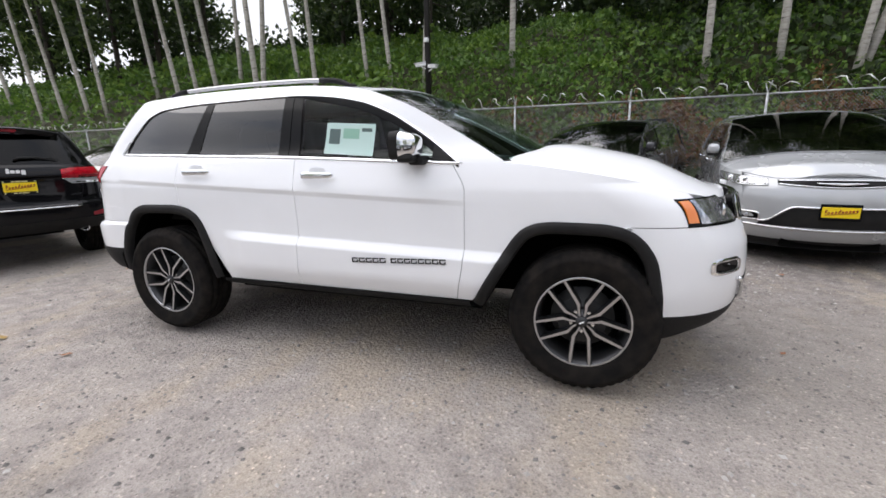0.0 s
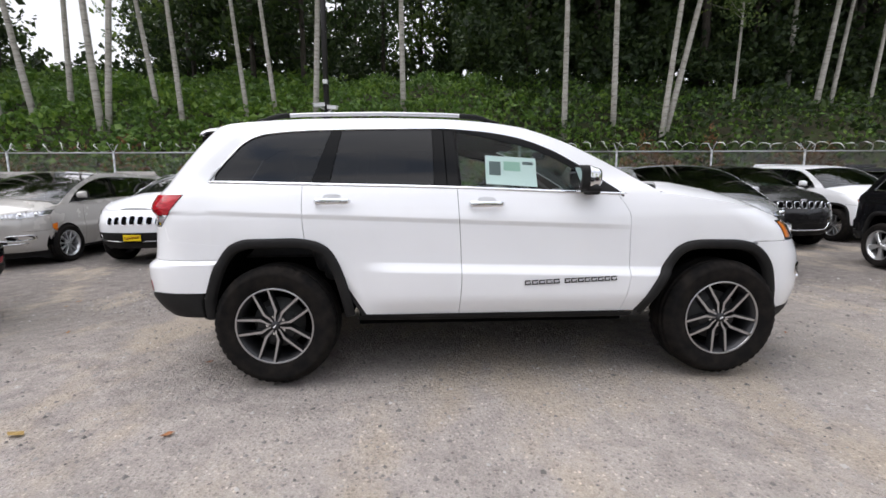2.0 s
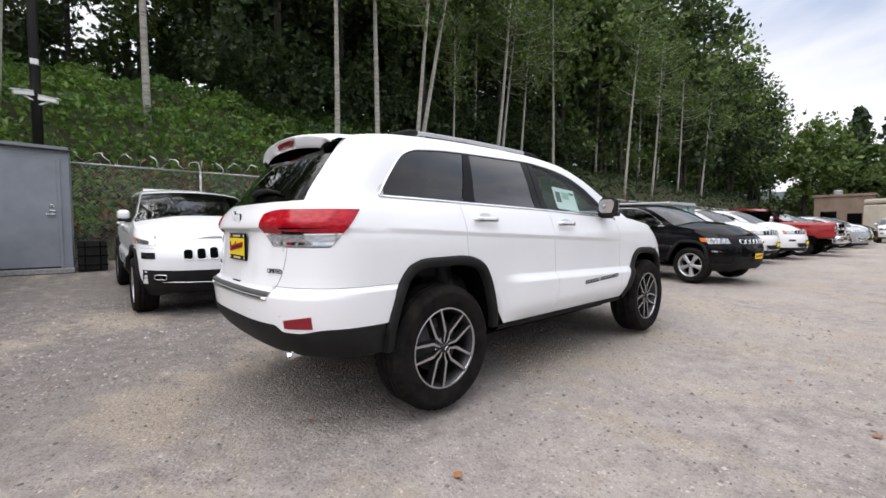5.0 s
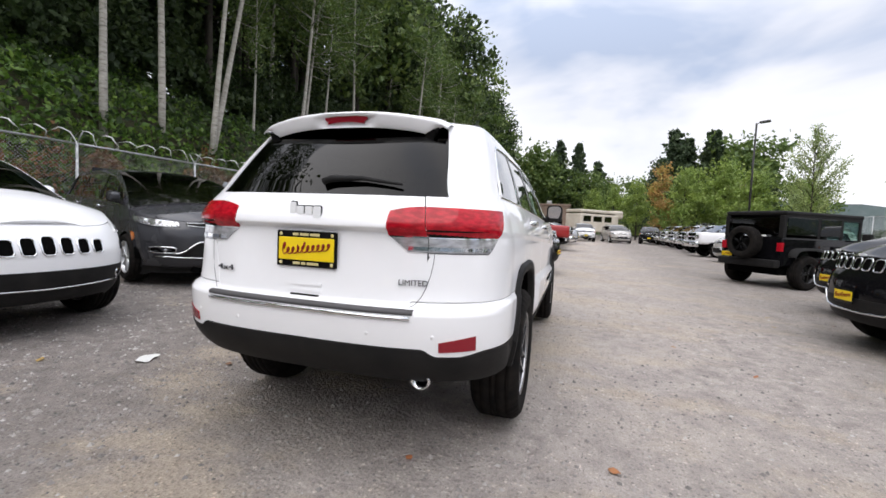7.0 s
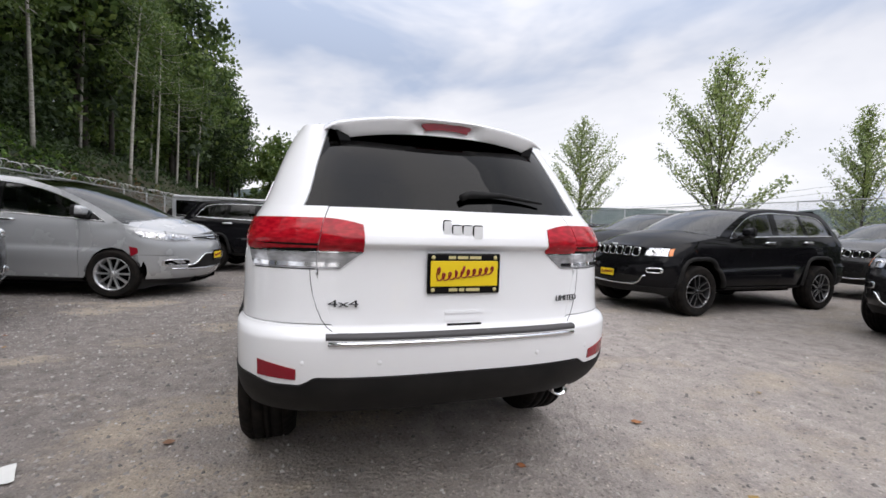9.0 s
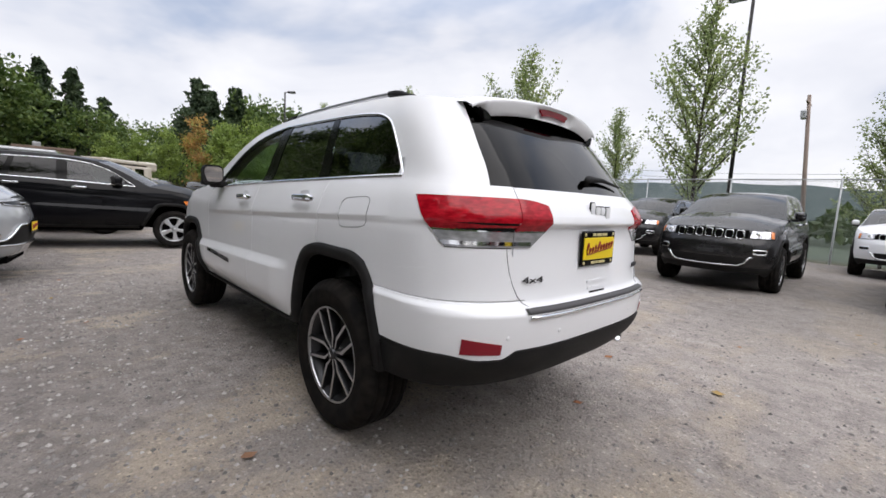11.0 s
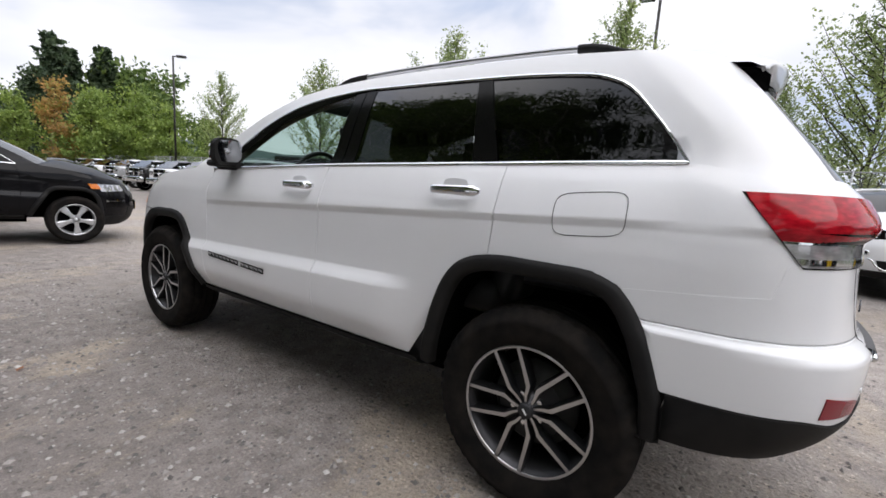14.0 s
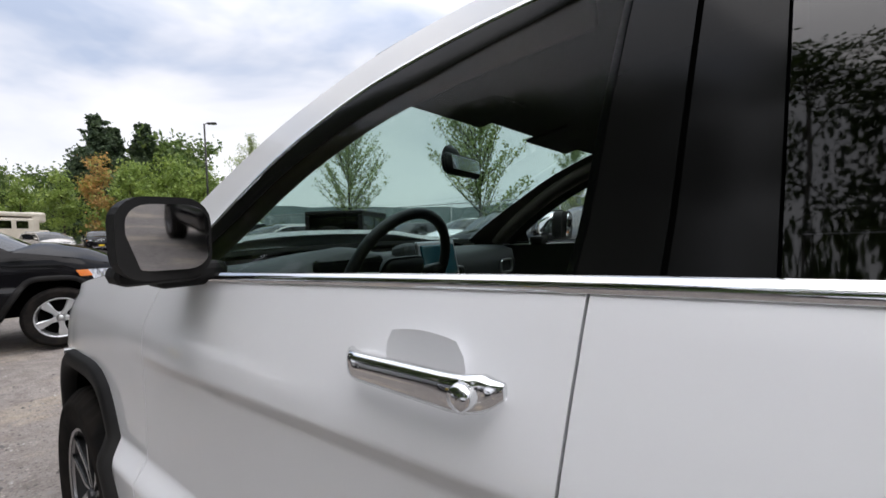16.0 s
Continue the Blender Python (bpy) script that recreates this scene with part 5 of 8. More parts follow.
        link_mesh("fog_lamp_lens", [(a + p[0], b + p[1], c + p[2]) for a, b, c in V], F, CLEAR_LENS, car)


FRONTS = {"gc": front_gc, "cherokee": front_cherokee, "compass": front_compass, "van": front_van}


# ---- rear face of the large estate ----
def rear_gc(car, sh, k, paint_mat):
    # lamps: red above, clear below, split where the tailgate begins
    front = lambda z: round_at(sh, "r", -2.003 - 0.80 * (1.212 - z), z)
    zs = (1.018, 1.080, 1.088, 1.212)
    for nm, a, b, mat, lab, lf in (("tail_lamp_clear", zs[0], zs[1], LAMP_CLEAR, "clear lower lamp lens", 0.005), ("tail_lamp_reflector", 1.026, 1.042, CHROME, "bright reflector strip", 0.0065), ("tail_lamp_strip", zs[1], zs[2], CHROME, "", 0.006), ("tail_lamp", zs[2], zs[3], RED_LENS, "red tail lamp lens", 0.006)):
        tip = (lambda v: front(lerp(a, b, v)) + (0.05 * max(0.0, v - 0.8) ** 1.5 if nm == "tail_lamp" else 0.0))
        lens(car, nm, sh, "r", a, b, tip, lambda v: 0.6515, mat, lab, lf, 20, 6)
        fb = {"tail_lamp_clear": lambda v: 0.735 + 0.065 * v, "tail_lamp_reflector": lambda v: 0.735, "tail_lamp_strip": lambda v: 0.803, "tail_lamp": lambda v: 0.806 - 0.012 * v * v}[nm]
        lens(car, nm + "_inner", sh, "r", a, lambda u, b=b: b - (0.022 * u * u if b > 1.2 else 0.0), lambda v: 0.6545, fb, mat, lab, lf, 8, 6)
    lens(car, "lamp_bezel", sh, "r", 1.014, 1.2135, lambda v: front(lerp(1.014, 1.2135, v)) - 0.0015, lambda v: 0.6485, GLOSS_BLACK, "", 0.0025, 16, 6)
    # tailgate crease, plate, handle, emblem, wiper
    plate = pose(*sh.at_y("r", -0.008, 1.003, 0.014), 0, 0, 180)
    plate_frame(car, plate, True)
    for z, w, h, o in ((0.845, 0.165, 0.012, 0.004), (0.815, 0.165, 0.010, 0.003)):
        G = end_patch(sh, "r", -w / 2 - 0.01, w / 2 - 0.01, z - h / 2, z + h / 2, 6, 2, o)
        link_mesh("tailgate_grip", *sheet(G, 0.01, (0, 0, 0.9)), paint_mat, car)
    G = end_patch(sh, "r", -0.085, 0.065, 0.792, 0.800, 6, 1, 0.002)
    link_mesh("tailgate_slot", *sheet(G, 0.0, (0, 0, 0.9)), DARK, car)
    # panel gap round the tailgate
    for sg in (1, -1):
        pts = [sh.at_y("r", sg * y, zz, 0.0012) for y, zz in ((0.600, 1.016), (0.597, 0.97), (0.589, 0.92), (0.575, 0.87), (0.556, 0.825), (0.535, 0.795), (0.515, 0.782))]
        link_mesh("tailgate_gap", *tube(pts, 0.0015, 6), GREY_PAINT, car)
    # emblem as a plain row of rounded shapes
    y = 0.086
    for w, h, dz in ((0.034, 0.062, 0.002), (0.042, 0.042, -0.006), (0.042, 0.042, -0.006), (0.042, 0.058, -0.014)):
        p = sh.at_y("r", y - w / 2, 1.186 + dz, 0.003)
        part("emblem_edge", rounded_slab(0.008, w * 1.02, h + 0.004, 0.010, p), DARK, car)
        part("emblem_shape", rounded_slab(0.014, w * 0.90, h - 0.006, 0.008, (p[0] - 0.003, p[1], p[2])), BADGE, car, "pale satin emblem shape")
        y -= w + 0.003
    # spoiler with high brake lamp in a scooped recess
    G = []
    for yy in span(-0.545, 0.545, 40):
        t = abs(yy) / 0.545
        zt = 1.722 - 0.055 * t ** 2.4
        tip = -2.095 + 0.075 * t ** 2.4
        dr = 0.018 * smooth01((t - 0.92) / 0.08)
        thin = smooth01((t - 0.80) / 0.16)
        sc = 0.028 * (1 - smooth01((abs(yy + 0.01) - 0.135) / 0.035))
        G.append([(-1.70, yy, zt - 0.004 - dr), (-1.85, yy, zt + 0.002 - dr), (-1.97, yy, zt - 0.010 - dr), (tip + 0.014, yy, zt - 0.028 - dr), (tip, yy, zt - 0.040 - dr), (tip + 0.006 + sc, yy, zt - 0.050 - dr * 0.6), (tip + 0.012 + sc, yy, zt - 0.090 + 0.048 * thin), (tip + 0.03, yy, zt - 0.104 + 0.055 * thin)])
    link_mesh("spoiler", *sheet(G, 0.0, (-1.9, 0, 1.0)), paint_mat, car, "body-coloured roof spoiler")
    U = [[row[-1], (-1.93, row[-1][1] * 0.93, row[-1][2] + 0.020), (-1.74, row[-1][1] * 0.93, row[0][2] - 0.035)] for row in G]
    link_mesh("spoiler_underside", *sheet(U, 0.0, (-1.9, 0, 2.5)), GLOSS_BLACK, car, "gloss black spoiler underside")
    for sg in (1, -1):
        blade = [(-1.79, 1.640), (-1.90, 1.640), (-2.00, 1.630), (-2.030, 1.605), (-2.030, 1.570), (-2.018, 1.535), (-1.995, 1.525), (-1.955, 1.535), (-1.87, 1.590)]
        m = len(blade)
        V = [(x, sg * (0.505 - 0.05 * (1.64 - z) / 0.14), z) for x, z in blade] + [(x + 0.004, sg * (0.455 - 0.05 * (1.64 - z) / 0.14), z) for x, z in blade]
        F = [tuple(range(m)), tuple(range(2 * m - 1, m - 1, -1))] + [(i, (i + 1) % m, m + (i + 1) % m, m + i) for i in range(m)]
        link_mesh("spoiler_blade", V, F if sg < 0 else [tuple(reversed(f)) for f in F], GLOSS_BLACK, car, "gloss black spoiler side blade", smooth=False)
    L = [[(-2.072, yy * (1.0 if v > 0.5 else 0.86) - 0.01, 1.646 + 0.032 * v - 0.010 * (yy / 0.12) ** 2) for v in span(0, 1, 3)] for yy in span(-0.122, 0.122, 10)]
    link_mesh("high_brake_lamp", *sheet(L, 0.01, (-1.9, 0, 1.65)), DARK_RED, car, "dark red high brake lamp")
    a = [sh.at_y("r", y, z, 0.02) for y, z in ((-0.02, 1.318), (-0.06, 1.335), (-0.22, 1.338), (-0.42, 1.312))]
    link_mesh("rear_wiper", *tube(a, [0.016, 0.018, 0.011, 0.005], 8), PLASTIC, car, "black rear wiper arm")
    # bumper step, trim, reflectors, sensors, exhaust
    step = [[(x + d, y, z) for d, z in ((0.09, 0.783), (0.015, 0.778), (-0.010, 0.771), (-0.014, 0.762), (-0.010, 0.754))] for x, y, _ in (sh.at_y("r", yy, 0.765) for yy in span(-0.54, 0.54, 20))]
    link_mesh("bumper_step", *sheet(step, 0.0, (-2.2, 0, 0.3)), STEP_PAD, car, "black rubber bumper step pad")
    pts = [sh.at_y("r", yy, 0.741, 0.004) for yy in span(-0.53, 0.53, 20)]
    link_mesh("bumper_strip", *tube(pts, 0.010, 8), CHROME, car, "bright bumper strip")
    for sg in (1, -1):
        Gr = []
        for t in span(0, 1, 8):
            yv = sg * lerp(0.648, 0.790, t)
            Gr.append([sh.at_y("r", yv, lerp(0.598 + 0.006 * t, 0.640 + 0.028 * t, v), 0.006) for v in span(0, 1, 3)])
        link_mesh("rear_reflector", *sheet(Gr, 0.015, (-1.5, 0, 0.6)), DARK_RED, car, "dark red bumper reflector")
        for yv in (0.34, 0.62):
            p = sh.at_y("r", sg * yv, 0.665, 0.001)
            V, F = lathe([(0.0001, 0.0015), (0.009, 0.0015), (0.010, 0.0), (0.011, -0.004)], 14, "x")
            link_mesh("parking_sensor", [(p[0] - x, y + p[1], z + p[2]) for x, y, z in V], [tuple(reversed(f)) for f in F], paint_mat, car)
    V, F = lathe([(0.033, 0.0), (0.038, -0.004), (0.040, 0.01), (0.038, 0.25), (0.031, 0.25), (0.031, 0.0), (0.033, 0.0)], 24, "x")
    link_mesh("exhaust_tip", [(x - 2.285, y * 1.15 - 0.55, z + 0.440) for x, y, z in V], F, CHROME, car, "round chrome exhaust tip")
    V, F = lathe([(0.0001, 0.05), (0.033, 0.05)], 24, "x")
    link_mesh("exhaust_bore", [(x - 2.285, y * 1.15 - 0.55, z + 0.440) for x, y, z in V], F, DARK, car)
    flip = pose(0, 0, 0, 90, 0, -90)
    for words, yy, zz, sz in (("4x4", 0.475, 0.885, 0.038), ("LIMITED", -0.520, 0.885, 0.036)):
        p, pa, pb = sh.at_y("r", yy, zz, 0.007), sh.at_y("r", yy - 0.05, zz), sh.at_y("r", yy + 0.05, zz)
        m = Matrix.Translation(p) @ pose(0, 0, 0, 0, 0, -math.degrees(math.atan2(pb[0] - pa[0], 0.1))) @ flip @ (Matrix.Scale(2.1, 4, (1, 0, 0)) if words == "4x4" else Matrix.Scale(1.0, 4))
        text_mesh("tailgate_lettering", words, sz, 0.002, GREY_PAINT, car, m, "raised grey lettering")


# ---- ground: gravel lot, bank with brambles, far land, all one sheet ----
def ridge(x):
    return 7.5 + 0.5 * math.exp(-((x + 4) / 9) ** 2) + 0.3 * smooth01((x - 5) / 8) + 0.3 * math.sin(x * 0.21)


FENCE_Y = 9.2
_lot = pchip([(-400, -6.0), (-60, -3.0), (-22, -0.6), (-13, -0.12), (2.4, 0.0), (4.6, 0.06), (7.2, 0.13), (8.4, 0.27), (9.7, 0.45)])
_bank = pchip([(0, 0.0), (1.0, 0.22), (2.0, 0.41), (3.0, 0.51), (4.0, 0.58), (7.0, 0.76), (13.0, 1.0)])


def ground_z(x, y):
    if y <= 9.7:
        return _lot(y)
    d = y - 9.7
    bank = 0.45 + (ridge(x) - 0.45) * _bank(d) if d < 13 else ridge(x) + 0.05 * (d - 13)
    return bank + 0.3 * noise.noise((x * 0.35, y * 0.35, 0)) * min(1, d / 2)


def _gravel(nt, b):
    tc = node(nt, "TexCoord")
    grain = noise_tex(nt, 140, 3, 0.7)
    fine = noise_tex(nt, 38, 5, 0.7)
    mid = noise_tex(nt, 7, 6, 0.65)
    big = noise_tex(nt, 0.5, 5, 0.6)
    big2 = noise_tex(nt, 0.85, 8, 0.66, (1.0, 0.6, 1.0))
    v = node(nt, "TexVoronoi", Scale=42.0, Randomness=1.0)
    nt.links.new(tc.outputs["Object"], v.inputs["Vector"])
    grey = ramp(nt, mid, [(0.28, (0.225, 0.200, 0.184)), (0.5, (0.345, 0.308, 0.283)), (0.75, (0.455, 0.410, 0.376))])
    tan = ramp(nt, fine, [(0.3, (0.36, 0.296, 0.222)), (0.7, (0.52, 0.440, 0.340))])
    pale = ramp(nt, fine, [(0.3, (0.34, 0.302, 0.268)), (0.7, (0.51, 0.46, 0.412))])
    c = blend(nt, ramp_val(nt, big, 0.46, 0.62, 0.0, 0.8), grey, pale)
    c = blend(nt, ramp_val(nt, big2, 0.50, 0.59, 0.0, 0.55), c, tan)
    # rougher, darker stone towards the wooded side of the lot
    sp = node(nt, "SeparateXYZ")
    nt.links.new(tc.outputs["Object"], sp.inputs["Vector"])
    wob = node(nt, "Math")
    wob.operation = "MULTIPLY_ADD"
    nt.links.new(big, wob.inputs[0])
    wob.inputs[1].default_value = 5.0
    nt.links.new(sp.outputs["Y"], wob.inputs[2])
    wob2 = node(nt, "Math")
    wob2.operation = "MULTIPLY_ADD"
    nt.links.new(sp.outputs["Y"], wob2.inputs[0])
    wob2.inputs[1].default_value = -1.0
    nt.links.new(ramp_val(nt, big, 0.3, 0.7, 0.0, 2.4), wob2.inputs[2])
    c = blend(nt, ramp_val(nt, wob2.outputs[0], 3.8, 6.0, 0.0, 0.6), c, ramp(nt, mid, [(0.3, (0.11, 0.098, 0.09)), (0.7, (0.21, 0.19, 0.175))]))
    c = blend(nt, ramp_val(nt, wob.outputs[0], 1.6, 4.6, 0.0, 0.8), c, blend(nt, ramp_val(nt, big2, 0.53, 0.61, 0.0, 0.7), ramp(nt, mid, [(0.3, (0.12, 0.106, 0.097)), (0.7, (0.235, 0.209, 0.192))]), tan))
    c = blend(nt, 0.8, c, ramp(nt, grain, [(0.3, (0.66, 0.66, 0.66)), (0.5, (1.0, 1.0, 1.0)), (0.70, (1.34, 1.33, 1.31))]), "MULTIPLY")
    peb = blend(nt, 1.0, c, ramp(nt, v.outputs["Color"], [(0.0, (0.52, 0.52, 0.53)), (0.65, (1.06, 1.05, 1.03)), (1.0, (1.75, 1.7, 1.66))]), "MULTIPLY")
    near = node(nt, "Math")
    near.operation = "LESS_THAN"
    nt.links.new(v.outputs["Distance"], near.inputs[0])
    near.inputs[1].default_value = 0.34
    nt.links.new(blend(nt, near.outputs[0], c, peb), b.inputs["Base Color"])
    h = node(nt, "Math")
    h.operation = "MULTIPLY_ADD"
    nt.links.new(grain, h.inputs[0])
    h.inputs[1].default_value = 0.35
    nt.links.new(fine, h.inputs[2])
    h2 = node(nt, "Math")
    h2.operation = "MULTIPLY_ADD"
    nt.links.new(v.outputs["Distance"], h2.inputs[0])
    h2.inputs[1].default_value = -0.6
    nt.links.new(h.outputs[0], h2.inputs[2])
    bump(nt, b, h2.outputs[0], 0.9, 0.024)


def _soil(nt, b):
    nt.links.new(ramp(nt, noise_tex(nt, 2.2, 7, 0.65), [(0.3, (0.018, 0.016, 0.010)), (0.5, (0.05, 0.045, 0.02)), (0.62, (0.045, 0.075, 0.018)), (0.8, (0.09, 0.12, 0.03))]), b.inputs["Base Color"])
    bump(nt, b, noise_tex(nt, 9, 6), 0.6, 0.06)


GRAVEL = material("packed_gravel", (0.3, 0.28, 0.26), 0.95, build=_gravel)
SOIL = material("weedy_soil", (0.05, 0.05, 0.03), 0.95, build=_soil)
FAR_LAND = material("far_wooded_land", (0.035, 0.05, 0.028), 0.95, build=lambda nt, b: nt.links.new(
    ramp(nt, noise_tex(nt, 0.05, 8, 0.7), [(0.35, (0.02, 0.035, 0.02)), (0.6, (0.05, 0.07, 0.04)), (0.8, (0.10, 0.11, 0.07))]), b.inputs["Base Color"]))


def build_ground():
    xs = sorted(set([-2500, -900, -300, -120, -60] + list(np.arange(-40, 100.1, 1.0)) + [140, 220, 400, 900, 2500]))
    ys = sorted(set([-2500, -900, -300, -150, -80, -50, -35] + list(np.arange(-26, 8.01, 1.0)) + list(np.arange(8.25, 24, 0.5)) + [26, 30, 36, 45, 60, 90, 160, 400, 900, 2500]))
    V = [(x, y, ground_z(x, min(y, 60)) + (0.012 * noise.noise((x * 0.7, y * 0.7, 3)) if -22 < y < 8.3 and abs(x) > 3.5 else 0)) for x in xs for y in ys]
    n = len(ys)
    F, idx = [], []
    for i in range(len(xs) - 1):
        for j in range(n - 1):
            F.append((i * n + j, (i + 1) * n + j, (i + 1) * n + j + 1, i * n + j + 1))
            yc = 0.5 * (ys[j] + ys[j + 1])
            idx.append(0 if -17.4 < yc < 9.3 and -60 < xs[i] < 98 else 2 if yc < -60 or xs[i] > 140 or xs[i] < -60 else 1)
    g = link_mesh("ground", V, F, None, mats=[GRAVEL, SOIL, FAR_LAND], idx=idx)
    return tagged(g, "packed grey and tan gravel lot rising to a weedy bank", "ground", kind="structure")


build_ground()


def loose_stones():
    """Stones strewn over the packed lot, fallen leaves and a scrap of paper."""
    rng = np.random.default_rng(21)
    n = 46000
    x, y = rng.normal(0, 4.2, n).clip(-11, 11), rng.normal(0, 3.9, n).clip(-10, 8)
    y = np.where(np.arange(n) > 34000, rng.uniform(0.9, 5.5, n), y)
    x = np.where(np.arange(n) > 34000, rng.uniform(-4.5, 3.5, n), x)
    keep = rng.random(n) < np.where((np.abs(x) < 5.5) & (np.abs(y) < 5), 0.9, 0.5)
    x, y = x[keep], y[keep]
    n = len(x)
    s = 0.0045 + 0.014 * rng.random(n) ** np.where(y > 0.9, 2.2, 4.0)
    base = np.array([(1, 0, 0), (0, 1, 0), (-1, 0, 0), (0, -1, 0), (0, 0, 0.75), (0, 0, -0.4)], float)
    V = base[None] * s[:, None, None] * rng.uniform(0.6, 1.3, (n, 6, 1))
    a = rng.uniform(0, 6.28, n)
    c, d = np.cos(a)[:, None], np.sin(a)[:, None]
    P = np.stack([V[..., 0] * c - V[..., 1] * d + x[:, None], V[..., 0] * d + V[..., 1] * c + y[:, None], V[..., 2] + np.array([ground_z(p, q) for p, q in zip(x, y)])[:, None] + 0.001], -1).reshape(-1, 3)
    T = np.array([(0, 1, 4), (1, 2, 4), (2, 3, 4), (3, 0, 4), (1, 0, 5), (2, 1, 5), (3, 2, 5), (0, 3, 5)])
    F = (T[None] + 6 * np.arange(n)[:, None, None]).reshape(-1, 3)
    stone = material("loose_gravel_stone", (0.3, 0.28, 0.26), 0.9, build=lambda nt, b: nt.links.new(ramp(nt, node(nt, "NewGeometry").outputs["Random Per Island"], [(0.0, (0.12, 0.112, 0.107)), (0.45, (0.25, 0.232, 0.218)), (0.85, (0.36, 0.335, 0.312)), (1.0, (0.50, 0.475, 0.45))]), b.inputs["Base Color"]))
    ob = link_mesh("gravel_stones", P.tolist(), F.tolist(), stone, smooth=False)
    tagged(ob, "small loose grey stones strewn over the lot", "gravel", kind="stuff")
    leaf = material("fallen_leaf", (0.3, 0.2, 0.05), 0.7, build=lambda nt, b: nt.links.new(ramp(nt, node(nt, "ObjectInfo").outputs["Random"], [(0.0, (0.30, 0.20, 0.06)), (0.5, (0.30, 0.11, 0.04)), (1.0, (0.16, 0.09, 0.05))]), b.inputs["Base Color"]))
    me = bpy.data.meshes.new("fallen_leaf")
    me.from_pydata([(-0.03, 0, 0.004), (-0.012, 0.017, 0.011), (0.012, 0.015, 0.008), (0.032, 0, 0.014), (0.012, -0.016, 0.007), (-0.012, -0.017, 0.010)], [], [(5, 4, 1, 0), (4, 3, 2, 1)])
    me.materials.append(leaf)
    for i in range(46):
        px, py = rng.uniform(-6, 5), rng.uniform(-5, 5.5)
        if abs(px) < 2.4 and abs(py) < 1.0:
            continue
        o = new("fallen_leaf", me)
        o.matrix_basis = pose(px, py, ground_z(px, py) + 0.003, rng.uniform(-8, 8), rng.uniform(-8, 8), rng.uniform(0, 360)) @ Matrix.Scale(rng.uniform(0.6, 1.3), 4)
        tagged(o, "small withered leaf fallen on the gravel", "leaf", "fallen leaves")
    for px, py, sc in ((-2.65, -1.38, 1.5), (-2.12, -0.45, 1.0), (-1.85, -1.42, 1.2), (-1.47, 1.31, 1.2)):
        o = new("fallen_leaf", me)
        o.matrix_basis = pose(px, py, ground_z(px, py) + 0.003, 4, 0, 70 * px) @ Matrix.Scale(sc, 4)
        tagged(o, "small withered leaf fallen on the gravel", "leaf", "fallen leaves")
    V = [(0.085 * a + 0.01 * b * b, 0.055 * b, 0.006 + 0.014 * abs(math.sin(2.1 * a + 1.3 * b))) for a in span(-1, 1, 6) for b in span(-1, 1, 5)]
    F = [(i * 6 + j, (i + 1) * 6 + j, (i + 1) * 6 + j + 1, i * 6 + j + 1) for i in range(6) for j in range(5)]
    p = link_mesh("paper_scrap", V, F, SCRAP)
    p.matrix_basis = pose(-1.65, 1.93, ground_z(-1.65, 1.93), 0, 0, 25)
    tagged(p, "crumpled white paper scrap lying on the gravel", "paper")


loose_stones()


# ---- plants ----
def _leaf(cols, brown=None):
    def f(nt, b):
        g = node(nt, "NewGeometry")
        c = ramp(nt, g.outputs["Random Per Island"], [(i / (len(cols) - 1), k) for i, k in enumerate(cols)])
        c = blend(nt, ramp_val(nt, noise_tex(nt, 0.55, 3), 0.35, 0.7, 0.0, 1.0), c, blend(nt, 1.0, c, (1.35, 1.25, 0.9), "MULTIPLY"))
        if brown:
            c = blend(nt, ramp_val(nt, noise_tex(nt, 0.9, 4), *brown), c, (0.15, 0.075, 0.035))
        nt.links.new(c, b.inputs["Base Color"])
        b.inputs["Transmission Weight"].default_value = 0.0
        out = nt.nodes["Material Output"]
        tl = node(nt, "BsdfTranslucent")
        nt.links.new(c, tl.inputs["Color"])
        mx = node(nt, "MixShader", Fac=0.35)
        nt.links.new(b.outputs["BSDF"], mx.inputs[1])
        nt.links.new(tl.outputs["BSDF"], mx.inputs[2])
        nt.links.new(mx.outputs["Shader"], out.inputs["Surface"])
    return f


LEAF = material("alder_leaf", rough=0.55, build=_leaf([(0.05, 0.09, 0.024), (0.09, 0.15, 0.04), (0.15, 0.21, 0.06)]))
# leaf green darkened to stand in for the shade inside the wood
LEAF_SHADED = material("shade_leaf", rough=0.6, build=_leaf([(0.016, 0.032, 0.011), (0.030, 0.056, 0.017), (0.055, 0.088, 0.026)]))
BRAMBLE = material("bramble_leaf", rough=0.5, build=_leaf([(0.045, 0.10, 0.02), (0.09, 0.18, 0.03), (0.16, 0.26, 0.05)]))
DEAD_BRAMBLE = material("withered_bramble", rough=0.8, build=_leaf([(0.08, 0.045, 0.025), (0.19, 0.095, 0.045), (0.12, 0.12, 0.04)]))
YOUNG_LEAF = material("light_lime_leaf", rough=0.5, build=_leaf([(0.17, 0.23, 0.09), (0.25, 0.33, 0.13), (0.34, 0.41, 0.19)]))
LIME_LEAF = material("yellow_green_leaf", rough=0.5, build=_leaf([(0.13, 0.20, 0.04), (0.20, 0.29, 0.07), (0.28, 0.37, 0.11)]))
RUST_LEAF = material("rusty_leaf", rough=0.6, build=_leaf([(0.30, 0.20, 0.07), (0.44, 0.26, 0.10), (0.26, 0.32, 0.09)]))
NEEDLE = material("conifer_needles", rough=0.6, build=_leaf([(0.032, 0.055, 0.033), (0.055, 0.09, 0.048), (0.085, 0.125, 0.066)]))


